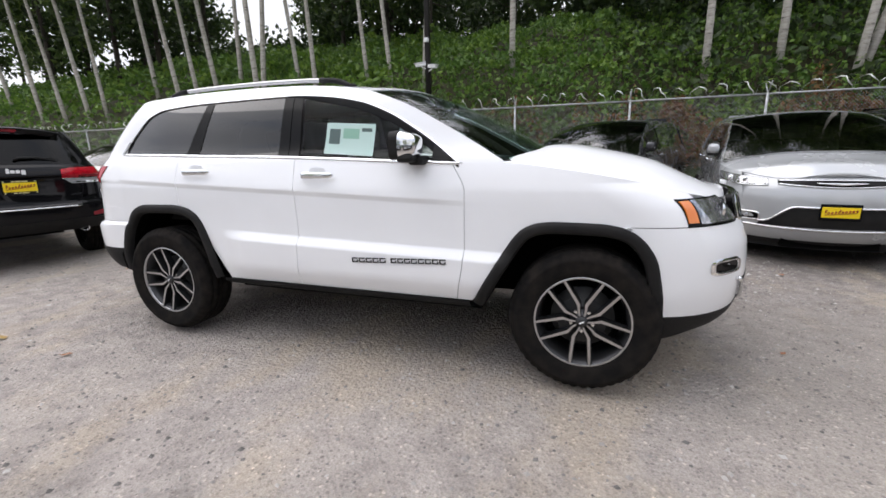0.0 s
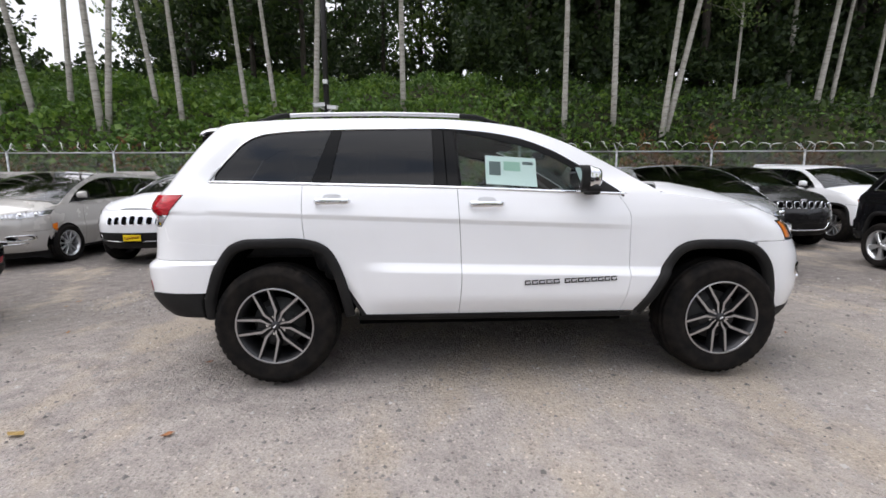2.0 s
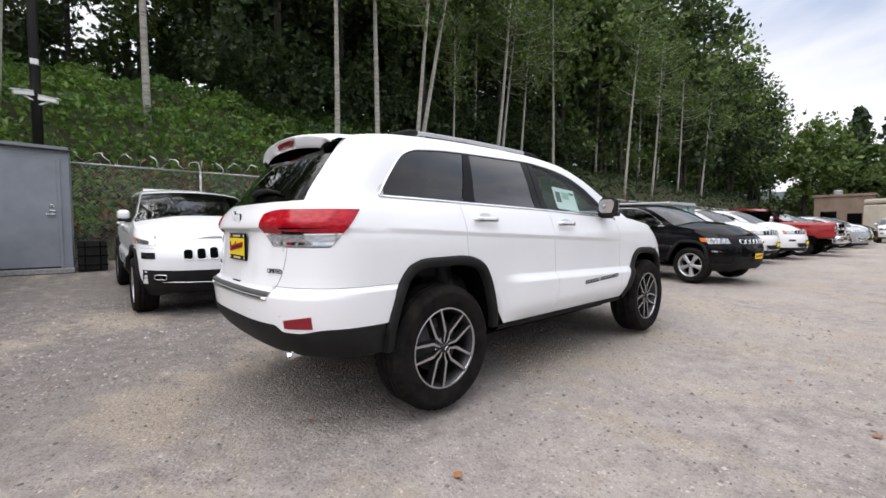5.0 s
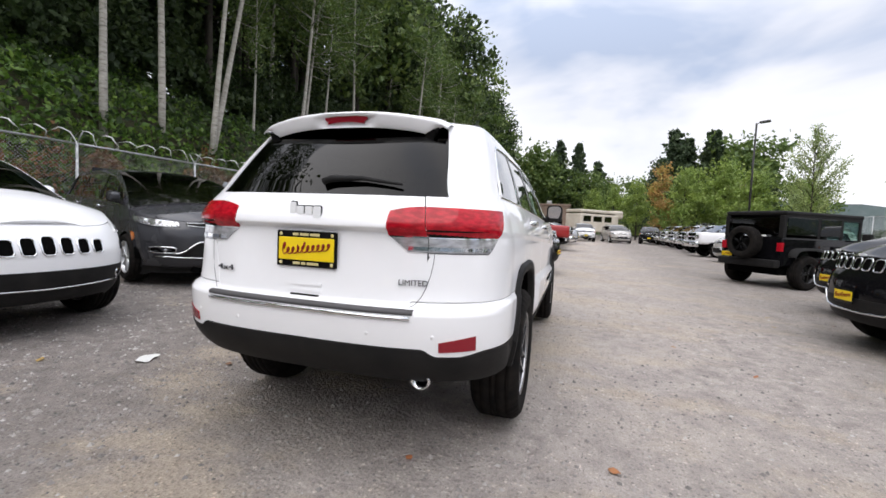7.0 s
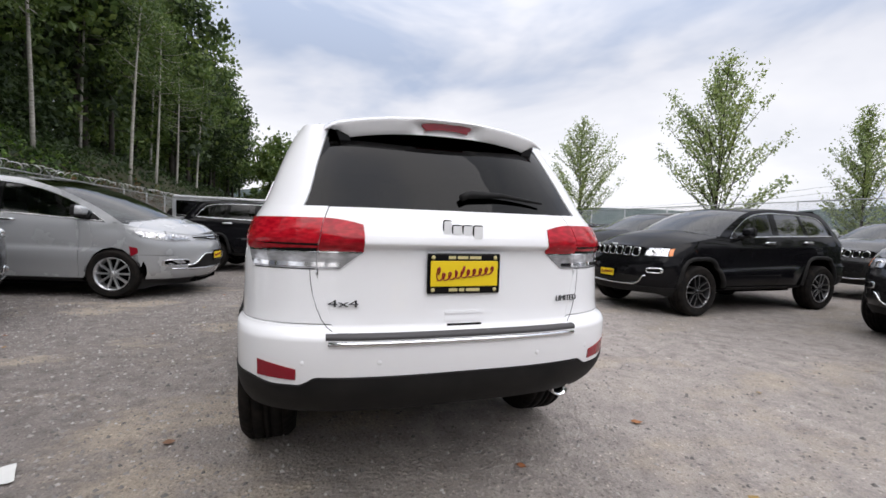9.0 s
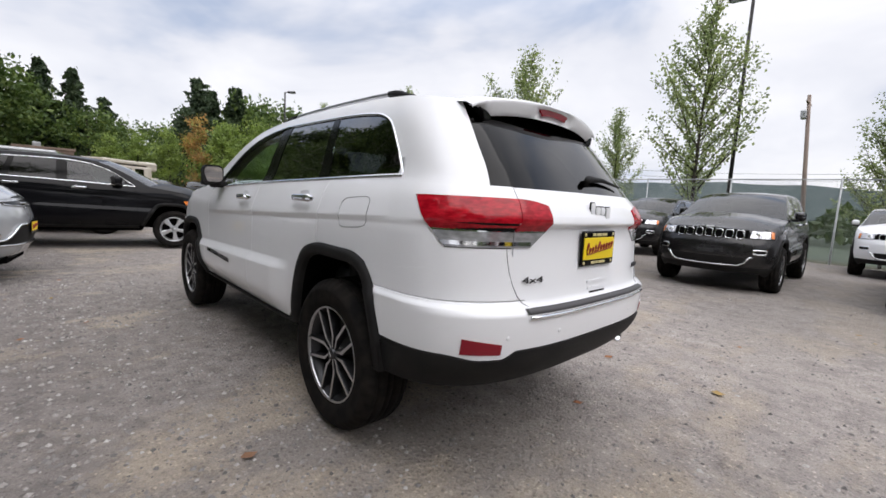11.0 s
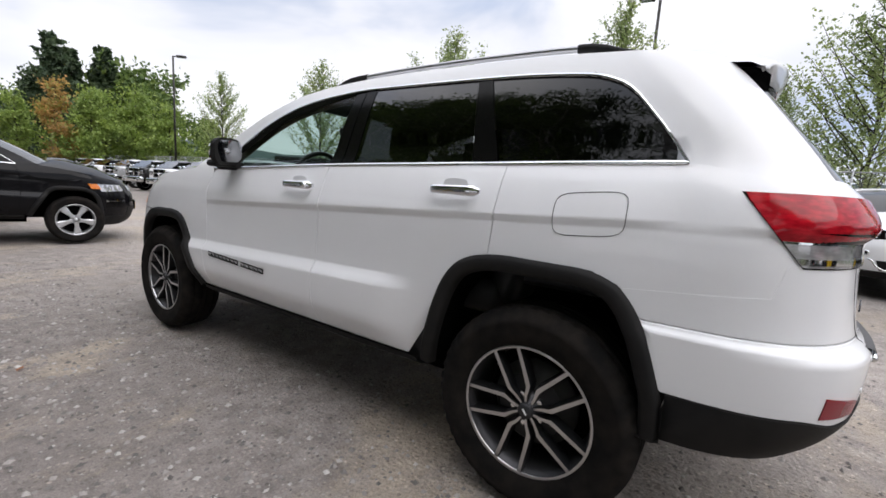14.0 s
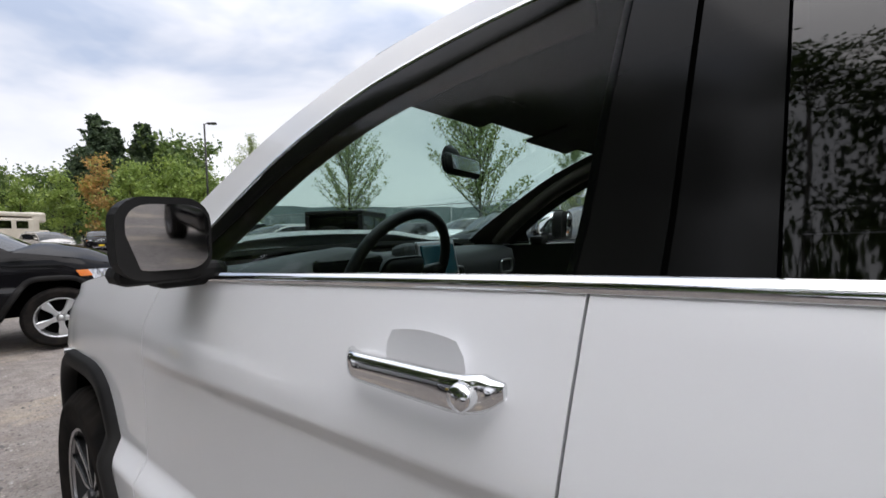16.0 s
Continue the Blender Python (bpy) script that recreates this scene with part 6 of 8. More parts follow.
def _bark(nt, b):
    c = ramp(nt, noise_tex(nt, 3.0, 6, 0.7, (1, 1, 4)), [(0.30, (0.05, 0.045, 0.04)), (0.44, (0.34, 0.32, 0.28)), (0.7, (0.52, 0.49, 0.44))])
    c = blend(nt, ramp_val(nt, noise_tex(nt, 0.8, 4), 0.45, 0.7, 0, 0.55), c, (0.20, 0.19, 0.14))
    nt.links.new(c, b.inputs["Base Color"])
    bump(nt, b, noise_tex(nt, 18, 4, 0.6, (1, 1, 3)), 0.4, 0.01)


PALE_BARK = material("pale_alder_bark", rough=0.85, build=_bark)
DARK_BARK = material("dark_bark", rough=0.9, build=lambda nt, b: nt.links.new(ramp(nt, noise_tex(nt, 6, 5, 0.6, (1, 1, 0.3)), [(0.3, (0.02, 0.017, 0.013)), (0.7, (0.075, 0.062, 0.05))]), b.inputs["Base Color"]))


def leaf_cards(P, size, rng, droop=0.3):
    """Small pointed leaves, one at each point, turned at random."""
    P = np.asarray(P, float)
    n = len(P)
    d = rng.normal(size=(n, 3))
    d[:, 2] -= droop
    d /= np.linalg.norm(d, axis=1, keepdims=True)
    s = np.cross(d, rng.normal(size=(n, 3)))
    s /= np.linalg.norm(s, axis=1, keepdims=True)
    L = size * rng.uniform(0.6, 1.4, (n, 1))
    nrm = np.cross(d, s)
    V = np.stack([P - d * L * 0.5, P + s * L * 0.32 + nrm * L * 0.10, P + d * L * 0.5, P - s * L * 0.32 + nrm * L * 0.10], 1).reshape(-1, 3)
    F = np.arange(n * 4).reshape(n, 4)
    return V, F


def cards_object(name, V, F, mat, parent=None, label=""):
    me = bpy.data.meshes.new(name)
    me.from_pydata(V.tolist(), [], F.tolist())
    me.materials.append(mat)
    me.update()
    ob = new(name, me)
    ob.parent = parent
    if label:
        ob["label"] = label
    return ob


def limb_tree(name, seed, height, r0, crown_from, spread, leaves, size, leaf_mat, bark, lean=(0.0, 0.0), up=0.5, limbs=26, label="", category="tree", group="", taper=0.25, conic=0.0, tight=0.0):
    """A tapered trunk with limbs, and a crown of leaves in clumps along the limbs' outer parts."""
    rng = np.random.default_rng(seed)
    top = thing(name, label, category, group)
    pts, rad = [], []
    wob = rng.normal(size=2) * 0.02
    for t in span(0, 1, 12):
        z = height * t
        pts.append((lean[0] * z + 0.12 * math.sin(3 * t + seed) * t, lean[1] * z + 0.12 * math.cos(2.3 * t + seed) * t, z - (0.5 if t == 0 else 0)))
        rad.append(r0 * (1 - (1 - taper) * t))
    meshes = [tube(pts, rad, 9)]
    C = []
    for i in range(limbs):
        t = crown_from + (1 - crown_from) * ((i + 0.5) / limbs) ** 0.9
        k = min(11, int(t * 12))
        base = np.array(pts[k]) + (np.array(pts[k + 1]) - np.array(pts[k])) * (t * 12 - k)
        a = rng.uniform(0, 2 * math.pi)
        rel = (t - crown_from) / (1 - crown_from)
        reach = spread * (1 - conic * rel) * (0.55 + 0.45 * math.sin(math.pi * min(1, rel * 0.9 + 0.12))) * rng.uniform(0.7, 1.15)
        lift = up * reach * rng.uniform(0.6, 1.3)
        end = base + np.array([math.cos(a) * reach, math.sin(a) * reach, lift])
        mid = base + (end - base) * 0.5 + np.array([0, 0, -0.08 * reach])
        meshes.append(tube([tuple(base), tuple(mid), tuple(end)], [max(0.012, r0 * 0.28 * (1 - 0.5 * rel)), 0.02, 0.007], 5))
        m = max(3, int(leaves / limbs * (reach / spread) * 1.5))
        if tight:
            w = rng.uniform(0.12, 1.04, (m, 1))
            C.append(base + (end - base) * w + rng.normal(size=(m, 3)) * tight * (0.6 + 0.6 * w))
            continue
        for c in range(4):
            cen = base + (end - base) * rng.uniform(0.35, 1.05) + rng.normal(size=3) * 0.10 * spread
            C.append(cen + rng.normal(size=(m // 4 + 1, 3)) * np.array([0.16, 0.16, 0.11]) * spread * rng.uniform(0.7, 1.3))
    tr = link_mesh("trunk", *join(*meshes), bark, top)
    V, F = leaf_cards(np.concatenate(C), size, rng)
    cards_object("crown", V, F, leaf_mat, top)
    return top


def conifer(name, seed, height, r, leaves, size, label, group=""):
    rng = np.random.default_rng(seed)
    top = thing(name, label, "tree", group)
    link_mesh("trunk", *tube([(0, 0, -0.5), (0, 0, height * 0.5), (0, 0, height)], [0.35, 0.22, 0.04], 8), DARK_BARK, top)
    C = []
    boughs = 110
    for i in range(boughs):
        t = 0.10 + 0.89 * ((i + rng.uniform(0, 1)) / boughs)
        a = i * 2.4 + rng.uniform(-0.5, 0.5)
        reach = r * (1.06 - t) ** 0.72 * rng.uniform(0.55, 1.15)
        m = int(leaves / boughs * (0.35 + 1.3 * reach / r))
        w = rng.uniform(0.05, 1.0, m) ** 0.8
        side = rng.normal(size=m) * 0.20 * reach * (1.1 - w)
        x = math.cos(a) * w * reach - math.sin(a) * side
        y = math.sin(a) * w * reach + math.cos(a) * side
        z = t * height - 0.22 * reach * w * w * (1.3 - t) + rng.normal(size=m) * 0.14 + 0.10 * reach * w * t
        C.append(np.stack([x, y, z], 1))
    P = np.concatenate(C)
    V, F = leaf_cards(P, size, rng, 0.6)
    cards_object("crown", V, F, NEEDLE, top)
    return top


def plant(proto, x, y, turn, s=1.0, z=None):
    zz = ground_z(x, y) if z is None else z
    o = copy_thing(proto, pose(x, y, zz, 0, 0, turn))
    o.scale = (s, s, s)
    return o


# pale trunks that stand out on the bank, then the wood behind them
ALDERS = [limb_tree("alder_tree", 11 + i, h, 0.115, cf, sp, 1650, 0.22, LEAF, PALE_BARK, ln, 0.35, 30, "slender pale-barked alder with a high leafy crown on the bank", "tree", "alders on the bank")
          for i, (h, cf, sp, ln) in enumerate([(15, 0.46, 2.2, (0.008, 0.0)), (16, 0.42, 2.4, (0.03, 0.0)), (14, 0.40, 2.6, (-0.03, 0.01))])]
WOODS = [limb_tree("woodland_tree", 31 + i, h, 0.17, 0.10, 3.2, 1700, 0.42, LEAF if i == 1 else LEAF_SHADED, DARK_BARK, (0.01, 0.0), 0.25, 24, "dense dark-green broadleaf tree in the wood", "tree", "trees of the wood")
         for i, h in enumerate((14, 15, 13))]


NEAR_WOODS = [limb_tree("woodland_tree", 41 + i, 14.5, 0.17, 0.28, 3.2, 5000, 0.255, LEAF if i else LEAF_SHADED, DARK_BARK, (0.02, 0.0), 0.3, 40, "dense green broadleaf tree near the fence", "tree", "trees of the wood") for i in range(2)]


def build_wood():
    first = set()

    def put(proto, x, y, turn, s=1.0):
        if proto.name not in first:
            first.add(proto.name)
            proto.matrix_basis = pose(x, y, ground_z(x, y), 0, 0, turn)
            proto.scale = (s, s, s)
        else:
            plant(proto, x, y, turn, s)
    rnd = random.Random(7)
    # (x, y, which, size, lean to the east)
    for x, y, i, sc, lean in ((-30.0, 12.9, 0, 0.95, -0.20), (-25.0, 11.5, 1, 1.0, -0.24), (-23.1, 11.4, 0, 0.9, -0.20), (-21.5, 11.5, 2, 0.95, -0.16), (-20.3, 11.5, 0, 0.85, -0.10),
                              (-18.2, 12.6, 1, 0.95, -0.12), (-16.0, 11.9, 0, 0.95, -0.17), (-15.05, 12.0, 2, 0.9, -0.14), (-14.0, 12.1, 0, 1.0, -0.16), (-12.9, 12.3, 2, 0.9, 0.03), (-11.45, 11.6, 0, 1.1, -0.05), (-11.3, 11.7, 1, 0.95, 0.06),
                              (-9.9, 12.3, 0, 0.85, -0.11), (-8.95, 12.0, 2, 0.9, -0.07), (-6.9, 12.5, 0, 0.8, -0.09), (-5.76, 12.2, 0, 0.8, -0.09), (-4.35, 12.0, 2, 1.0, 0.03), (-1.25, 12.4, 0, 1.0, -0.01),
                              (4.42, 11.5, 0, 0.98, 0.0), (6.2, 11.55, 1, 0.95, 0.03), (7.75, 11.2, 0, 0.95, 0.10), (7.95, 11.35, 0, 1.0, 0.22), (11.2, 12.5, 2, 0.55, 0.06), (14.6, 12.7, 0, 1.0, 0.15), (15.9, 13.4, 2, 0.8, 0.15),
                              (17.0, 12.9, 0, 0.7, 0.12), (20.3, 12.8, 1, 0.9, 0.05), (28.0, 11.7, 0, 1.0, 0.13), (33.4, 11.9, 0, 0.95, 0.18), (40.5, 12.4, 2, 0.9, 0.1), (46.5, 12.2, 0, 1.0, 0.2)):
        m = pose(x, y, ground_z(x, y), 0, math.degrees(math.atan(lean)), 0) @ pose(0, 0, 0, 0, 0, rnd.uniform(0, 360)) @ Matrix.Scale(sc, 4)
        if ALDERS[i].name in first:
            copy_thing(ALDERS[i], m)
        else:
            first.add(ALDERS[i].name)
            ALDERS[i].matrix_basis = m
    for i in range(92):
        x = -34 + 130 * (i + rnd.random()) / 92
        y = rnd.uniform(16.5, 27) if x > 1 else rnd.uniform(22, 36)
        if x > 12:
            y = rnd.uniform(14.6, 22)
        s = rnd.uniform(0.8, 1.15) * (1.0 if x > 1 else 0.85)
        if -0.97 < x / (y + 3.4) < -0.61 and rnd.random() < 0.94:
            continue
        if x > 8:
            s *= 1.0 + 0.35 * smooth01((x - 8) / 10)
        put(NEAR_WOODS[1 if x > 10 and rnd.random() < 0.7 else 0] if 0 < x < 26 and y < 21.5 else WOODS[rnd.randrange(3)], x, y, rnd.uniform(0, 360), s)
    for i in range(26):
        x = -48 + 42 * (i + rnd.random()) / 26
        y = rnd.uniform(16.5, 24)
        if -0.95 < x / (y + 3.4) < -0.61:
            continue
        put(WOODS[rnd.randrange(3)], x, y, rnd.uniform(0, 360), rnd.uniform(0.75, 1.0))
    # extra trees added as dark backing, closing the wood's shaded depth
    for i in range(10):
        put(WOODS[2], 3 + 14 * (i + rnd.random()) / 10, rnd.uniform(21, 29), rnd.uniform(0, 360), rnd.uniform(0.9, 1.15))
    for i in range(12):
        x = rnd.uniform(16, 90)
        put(ALDERS[rnd.randrange(3)], x, rnd.uniform(14, 20), rnd.uniform(0, 360), rnd.uniform(0.8, 1.05))


build_wood()


def build_brambles():
    """Brambles over the bank, dead ones along the fence, ferny undergrowth in the wood."""
    rng = np.random.default_rng(5)

    def scatter(name, n, x0, x1, y0, y1, size, thick, mat, label, keep=None, power=1.0, lump=0.9):
        x = rng.uniform(x0, x1, n)
        y = y0 + (y1 - y0) * rng.uniform(0, 1, n) ** power
        P = []
        for a, b in zip(x, y):
            h = noise.noise((a * 0.9, b * 0.9, 1.7)) + 0.6 * noise.noise((a * 2.3, b * 2.3, 4.1))
            if keep and not keep(a, b, h):
                continue
            P.append((a, b, ground_z(a, b) + thick * (0.35 + lump * max(0.0, h + 0.35)) * rng.uniform(0.55, 1.0)))
        V, F = leaf_cards(np.array(P), size, rng, 0.0)
        tagged(cards_object(name, V, F, mat), label, "brambles", kind="stuff")
    scatter("brambles", 56000, -17, 22, 9.9, 17.5, 0.17, 0.75, BRAMBLE, "bright green bramble thicket covering the bank", lambda a, b, h: a < 6 or (a * 7.31 + b * 3.17) % 1 < max(0.22, 1 - (a - 6) / 6), power=1.5)
    # under the trees the shade is put into darker leaf colours
    scatter("shaded_brambles", 12000, 2, 24, 9.9, 18, 0.17, 0.8, LEAF_SHADED, "dark brambles and ferns in the shade of the wood", power=1.3)
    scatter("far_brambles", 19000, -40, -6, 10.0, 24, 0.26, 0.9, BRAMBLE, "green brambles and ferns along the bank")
    scatter("wood_floor_brambles", 9000, 3, 70, 10.0, 24, 0.30, 0.9, LEAF_SHADED, "dark ferns on the floor of the wood")
    scatter("dry_brambles", 7000, 3.2, 14, 9.4, 10.4, 0.12, 1.5, DEAD_BRAMBLE, "dry rust-brown brambles behind the fence")
    scatter("withered_brambles", 11000, -18, 30, 9.4, 10.4, 0.12, 1.5, DEAD_BRAMBLE, "withered brown brambles hanging behind the fence", lambda a, b, h: h > -0.25 or a > 3)
    scatter("shaded_undergrowth", 46000, 1, 28, 14.2, 24, 0.26, 4.0, LEAF_SHADED, "dark undergrowth beneath the wood")
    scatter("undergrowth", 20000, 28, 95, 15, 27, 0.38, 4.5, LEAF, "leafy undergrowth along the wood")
    # dark leaf mass added behind the trees in place of deep shade
    scatter("wood_thicket", 34000, 1, 34, 20, 27, 0.34, 9.0, LEAF_SHADED, "dark leafy thicket at the back of the wood")
    scatter("ridge_undergrowth", 9000, -40, 2, 22, 30, 0.40, 2.2, LEAF_SHADED, "dark shrubs beyond the ridge")


build_brambles()


# ---- chain-link fences ----
def fence(name, x0, x1, y, height, step, razor, label):
    f = thing(name, label, "fence", kind="structure")
    n = int((x1 - x0) / step)
    post = None
    for i in range(n + 1):
        x = x0 + step * i
        z = ground_z(x, y)
        if post is None:
            V, F = lathe([(0.001, height + 0.05), (0.028, height + 0.03), (0.030, -0.2)], 10, "z")
            post = link_mesh("post", V, F, STEEL, f)
            post.matrix_basis = pose(x, y, z)
            if razor:
                arm = link_mesh("barb_arm", *join(tube([(0, 0, height), (0, 0.20, height + 0.26)], 0.014, 6), tube([(0, 0, height), (0, -0.20, height + 0.26)], 0.014, 6)), STEEL, f)
                arm.matrix_basis = pose(x, y, z)
        else:
            again(post, f, pose(x, y, z))
            if razor:
                again(arm, f, pose(x, y, z))
        if i < n:
            z2 = ground_z(x + step, y)
            link_mesh("top_rail", *tube([(x, y, z + height), (x + step, y, z2 + height)], 0.021, 8), STEEL, f)
    # woven wire as crossing diagonals
    V, F = [], []
    zb = ground_z(0, y) + 0.03
    hh, gap, r = height - 0.05, 0.075, 0.0022
    m = int((x1 - x0 + hh) / gap)
    for k in range(m):
        for sgn in (1, -1):
            a = x0 + k * gap - (hh if sgn > 0 else 0)
            p, q = (a, zb), (a + hh, zb + hh)
            if sgn < 0:
                p, q = (a, zb + hh), (a + hh, zb)
            if q[0] < x0 or p[0] > x1:
                continue
            o = len(V)
            for (px, pz) in (p, q):
                V += [(px, y - r, pz - r), (px, y - r, pz + r), (px, y + r, pz)]
            F += [(o, o + 1, o + 4, o + 3), (o + 1, o + 2, o + 5, o + 4), (o + 2, o, o + 3, o + 5)]
    w = link_mesh("woven_wire", V, F, STEEL, f, "woven steel wire")
    w["kind"] = "stuff"
    if razor:
        rnd = random.Random(12)
        pts, arcs = [], []
        turns = int((x1 - x0) / 0.46)
        for i in range(turns * 12):
            a = 2 * math.pi * i / 12
            x = x0 + 0.46 * i / 12
            pts.append((x + 0.03 * math.sin(i * 1.7), y + 0.16 * math.cos(a), ground_z(x, y) + height + 0.14 + (0.13 + 0.03 * math.sin(i * 0.11)) * math.sin(a)))
        # thicker, paler arcs stand in for glints along the coil
        for i in range(turns):
            j = i * 12 + rnd.randrange(4)
            run = pts[j:j + rnd.choice((4, 5, 6, 8))]
            if len(run) > 2:
                arcs.append(tube(run, [0.004] + [rnd.uniform(0.011, 0.016)] * (len(run) - 2) + [0.004], 5))
        link_mesh("razor_coil", *tube(pts, 0.0035, 4), STEEL, f, "coiled razor wire")
        link_mesh("razor_tape", *join(*arcs), RAZOR, f, "bright barbed tape on the coil")
    return f


fence("fence_north", -33.05, 62, FENCE_Y, 2.13, 2.95, True, "galvanised chain-link fence with coiled razor wire")
fence("fence_south", -26, 58, -16.6, 2.75, 3.0, False, "galvanised chain-link fence at the lot's edge")


# ---- the white estate car in the middle of the lot ----
main_car, main_sh = build_car("estate_car", GC, WHITE, "white four-door off-road estate car parked on gravel", pose(0, 0, 0), "gc", "twin", detail=2, plate_front=False, spin=0.0)
rear_gc(main_car, main_sh, GC, WHITE)


def main_trim(car, sh):
    for s in (1, -1):
        # roof rails on three feet
        pts, rad = [], []
        for t in span(0, 1, 30):
            x = lerp(-1.62, 0.02, t)
            z = sh.roof(x)
            lift = 0.030 * smooth01(min(t, 1 - t) / 0.10) + 0.002
            pts.append((x, s * (sh.width(x, z) - 0.085), z + lift + 0.012))
            rad.append(0.011 + 0.003 * smooth01(min(t, 1 - t) / 0.1))
        link_mesh("roof_rail", *tube(pts[3:-3], rad[3:-3], 8), ALLOY, car, "satin silver roof rail")
        for a, b in ((0, 5), (25, 31)):
            link_mesh("rail_foot", *tube(pts[a:b], [r * 1.25 for r in rad[a:b]], 8), PLASTIC, car, "black rail foot")
        # side lettering, not spelled out
        widths = [0.046] * 5 + [-0.026] + [0.043] * 8
        x0, z0 = 0.402, 0.655
        y = s * (sh.width(x0, z0) + 0.004)
        m = pose(x0, y, z0, 0, -2.2 * 1, 0)
        badge_bars(car, m, widths, 0.029, 0.003, DARK, "side_lettering", 0.16)
    # filler flap on the left
    x0, x1, z0, z1 = -1.715, -1.485, 1.045, 1.188
    n = 40
    loop = []
    for i in range(n):
        a = 2 * math.pi * i / n
        c, d = math.cos(a), math.sin(a)
        r = (abs(c) ** 5 + abs(d) ** 5) ** -0.2
        x, z = 0.5 * (x0 + x1) + c * r * (x1 - x0) / 2, 0.5 * (z0 + z1) + d * r * (z1 - z0) / 2 - 0.08 * c * r * (x1 - x0) / 2
        loop.append((x, sh.width(x, z) + 0.0006, z))
    link_mesh("filler_flap_gap", *tube(loop, 0.0013, 5, True), GREY_PAINT, car, "thin dark filler flap gap")
    # paper sticker inside the front right window
    xs, zs = (-0.10, 0.235), (1.265, 1.452)
    yy = lambda x, z: -(sh.width(x, z) - 0.016)
    st = [[(x, yy(x, z), z - 0.02 * (x / 0.3)) for z in span(*zs, 4)] for x in span(*xs, 6)]
    paper = link_mesh("price_sticker", *sheet(st, 0.0, (0, 0, 1.3)), PAPER, car, "pale paper price sheet behind the window")
    for x0, x1, z0, z1, mt in ((-0.075, 0.0, 1.325, 1.415, PAPER_DARK), (0.145, 0.215, 1.405, 1.425, PAPER_DARK), (0.02, 0.13, 1.36, 1.42, PAPER_GREEN)):
        st = [[(x, yy(x, z) - 0.0012, z - 0.02 * (x / 0.3)) for z in span(z0, z1, 3)] for x in span(x0, x1, 3)]
        link_mesh("sticker_print", *sheet(st, 0.0, (0, 0, 1.3)), mt, paper)


main_trim(main_car, main_sh)


def main_cabin(car, sh):
    """Cabin: dashboard, wheel, screen, seats, lining and mirror."""
    for y in (0.38, -0.38):
        seat(car, -0.02, y, LEATHER, 0.66, 0.26)
    for y in (0.36, -0.36):
        seat(car, -0.95, y, LEATHER, 0.62, 0.30)
    part("load_floor", box_bm(0.9, 1.2, 0.08, (-1.70, 0, 0.82), 0.02), DASH, car)
    part("load_panel", box_bm(0.05, 0.96, 0.40, (-2.24, 0, 1.02), 0.02), DASH, car)
    # dashboard: swept top, binnacle hood, vents, screen
    G = []
    for y in span(-0.72, 0.72, 24):
        b = 0.045 * math.exp(-((y - 0.36) / 0.17) ** 2)
        w = 0.10 * (1 - (y / 0.75) ** 2)
        G.append([(1.02 + w, y, 1.175), (0.86 + w * 0.6, y, 1.205 + 0.5 * b), (0.72, y, 1.205 + b), (0.655, y, 1.185 + b), (0.64, y, 1.12), (0.66, y, 0.96), (0.74, y, 0.85)])
    link_mesh("dashboard", *sheet(G, 0.0, (1.1, 0, 0.9)), DASH, car, "dark padded dashboard")
    part("centre_stack", box_bm(0.10, 0.27, 0.40, (0.645, -0.02, 1.05), 0.03, 3, pose(0, 0, 0, 0, 12, 0)), DASH, car)
    part("display_screen", box_bm(0.012, 0.20, 0.125, (0.585, -0.02, 1.180), 0.006, 2, pose(0, 0, 0, 0, 12, 0)), SCREEN, car, "lit blue-green display screen")
    part("display_frame", box_bm(0.012, 0.235, 0.165, (0.591, -0.02, 1.175), 0.008, 2, pose(0, 0, 0, 0, 12, 0)), ALLOY, car)
    for y in (0.62, 0.19, -0.19, -0.62):
        ring = [(0.632, y + 0.055 * (abs(math.cos(a)) ** 0.5) * (1 if math.cos(a) > 0 else -1), 1.105 + 0.032 * (abs(math.sin(a)) ** 0.5) * (1 if math.sin(a) > 0 else -1)) for a in span(0, 2 * math.pi * 23 / 24, 23)]
        link_mesh("air_vent", *tube(ring, 0.006, 6, True), ALLOY, car)
    part("instrument_cluster", box_bm(0.03, 0.30, 0.12, (0.66, 0.36, 1.155), 0.02), GLOSS_BLACK, car)
    # steering wheel
    c, tilt = Vector((0.43, 0.36, 1.17)), Matrix.Rotation(radians(-24), 3, "Y")
    ring = [c + tilt @ Vector((0, 0.195 * math.cos(a), 0.195 * math.sin(a))) for a in span(0, 2 * math.pi * 47 / 48, 47)]
    sw = link_mesh("steering_wheel", *tube(ring, 0.016, 10, True), LEATHER, car, "black leather steering wheel")
    part("wheel_hub", box_bm(0.05, 0.17, 0.12, (0, 0, 0), 0.03, 3), DASH, sw, smooth=True).matrix_basis = Matrix.Translation(c) @ tilt.to_4x4()
    for a, b in (((0, 0.08, 0), (0, 0.175, 0.01)), ((0, -0.08, 0), (0, -0.175, 0.01)), ((0, 0.0, -0.05), (0, 0.0, -0.175))):
        link_mesh("wheel_spoke", *tube([c + tilt @ Vector(a), c + tilt @ Vector(b)], 0.017, 8), ALLOY_DARK, sw)
    link_mesh("steering_column", *tube([c + Vector((0.02, 0, -0.01)), (0.72, 0.36, 1.0)], 0.04, 10), DASH, car)
    # lining, inner pillars, mirror on the windscreen
    G = []
    for x in span(-1.86, 0.16, 16):
        z0 = sh.roof(x) - 0.045
        w = sh.half(x, sh.roof(x)) - 0.03
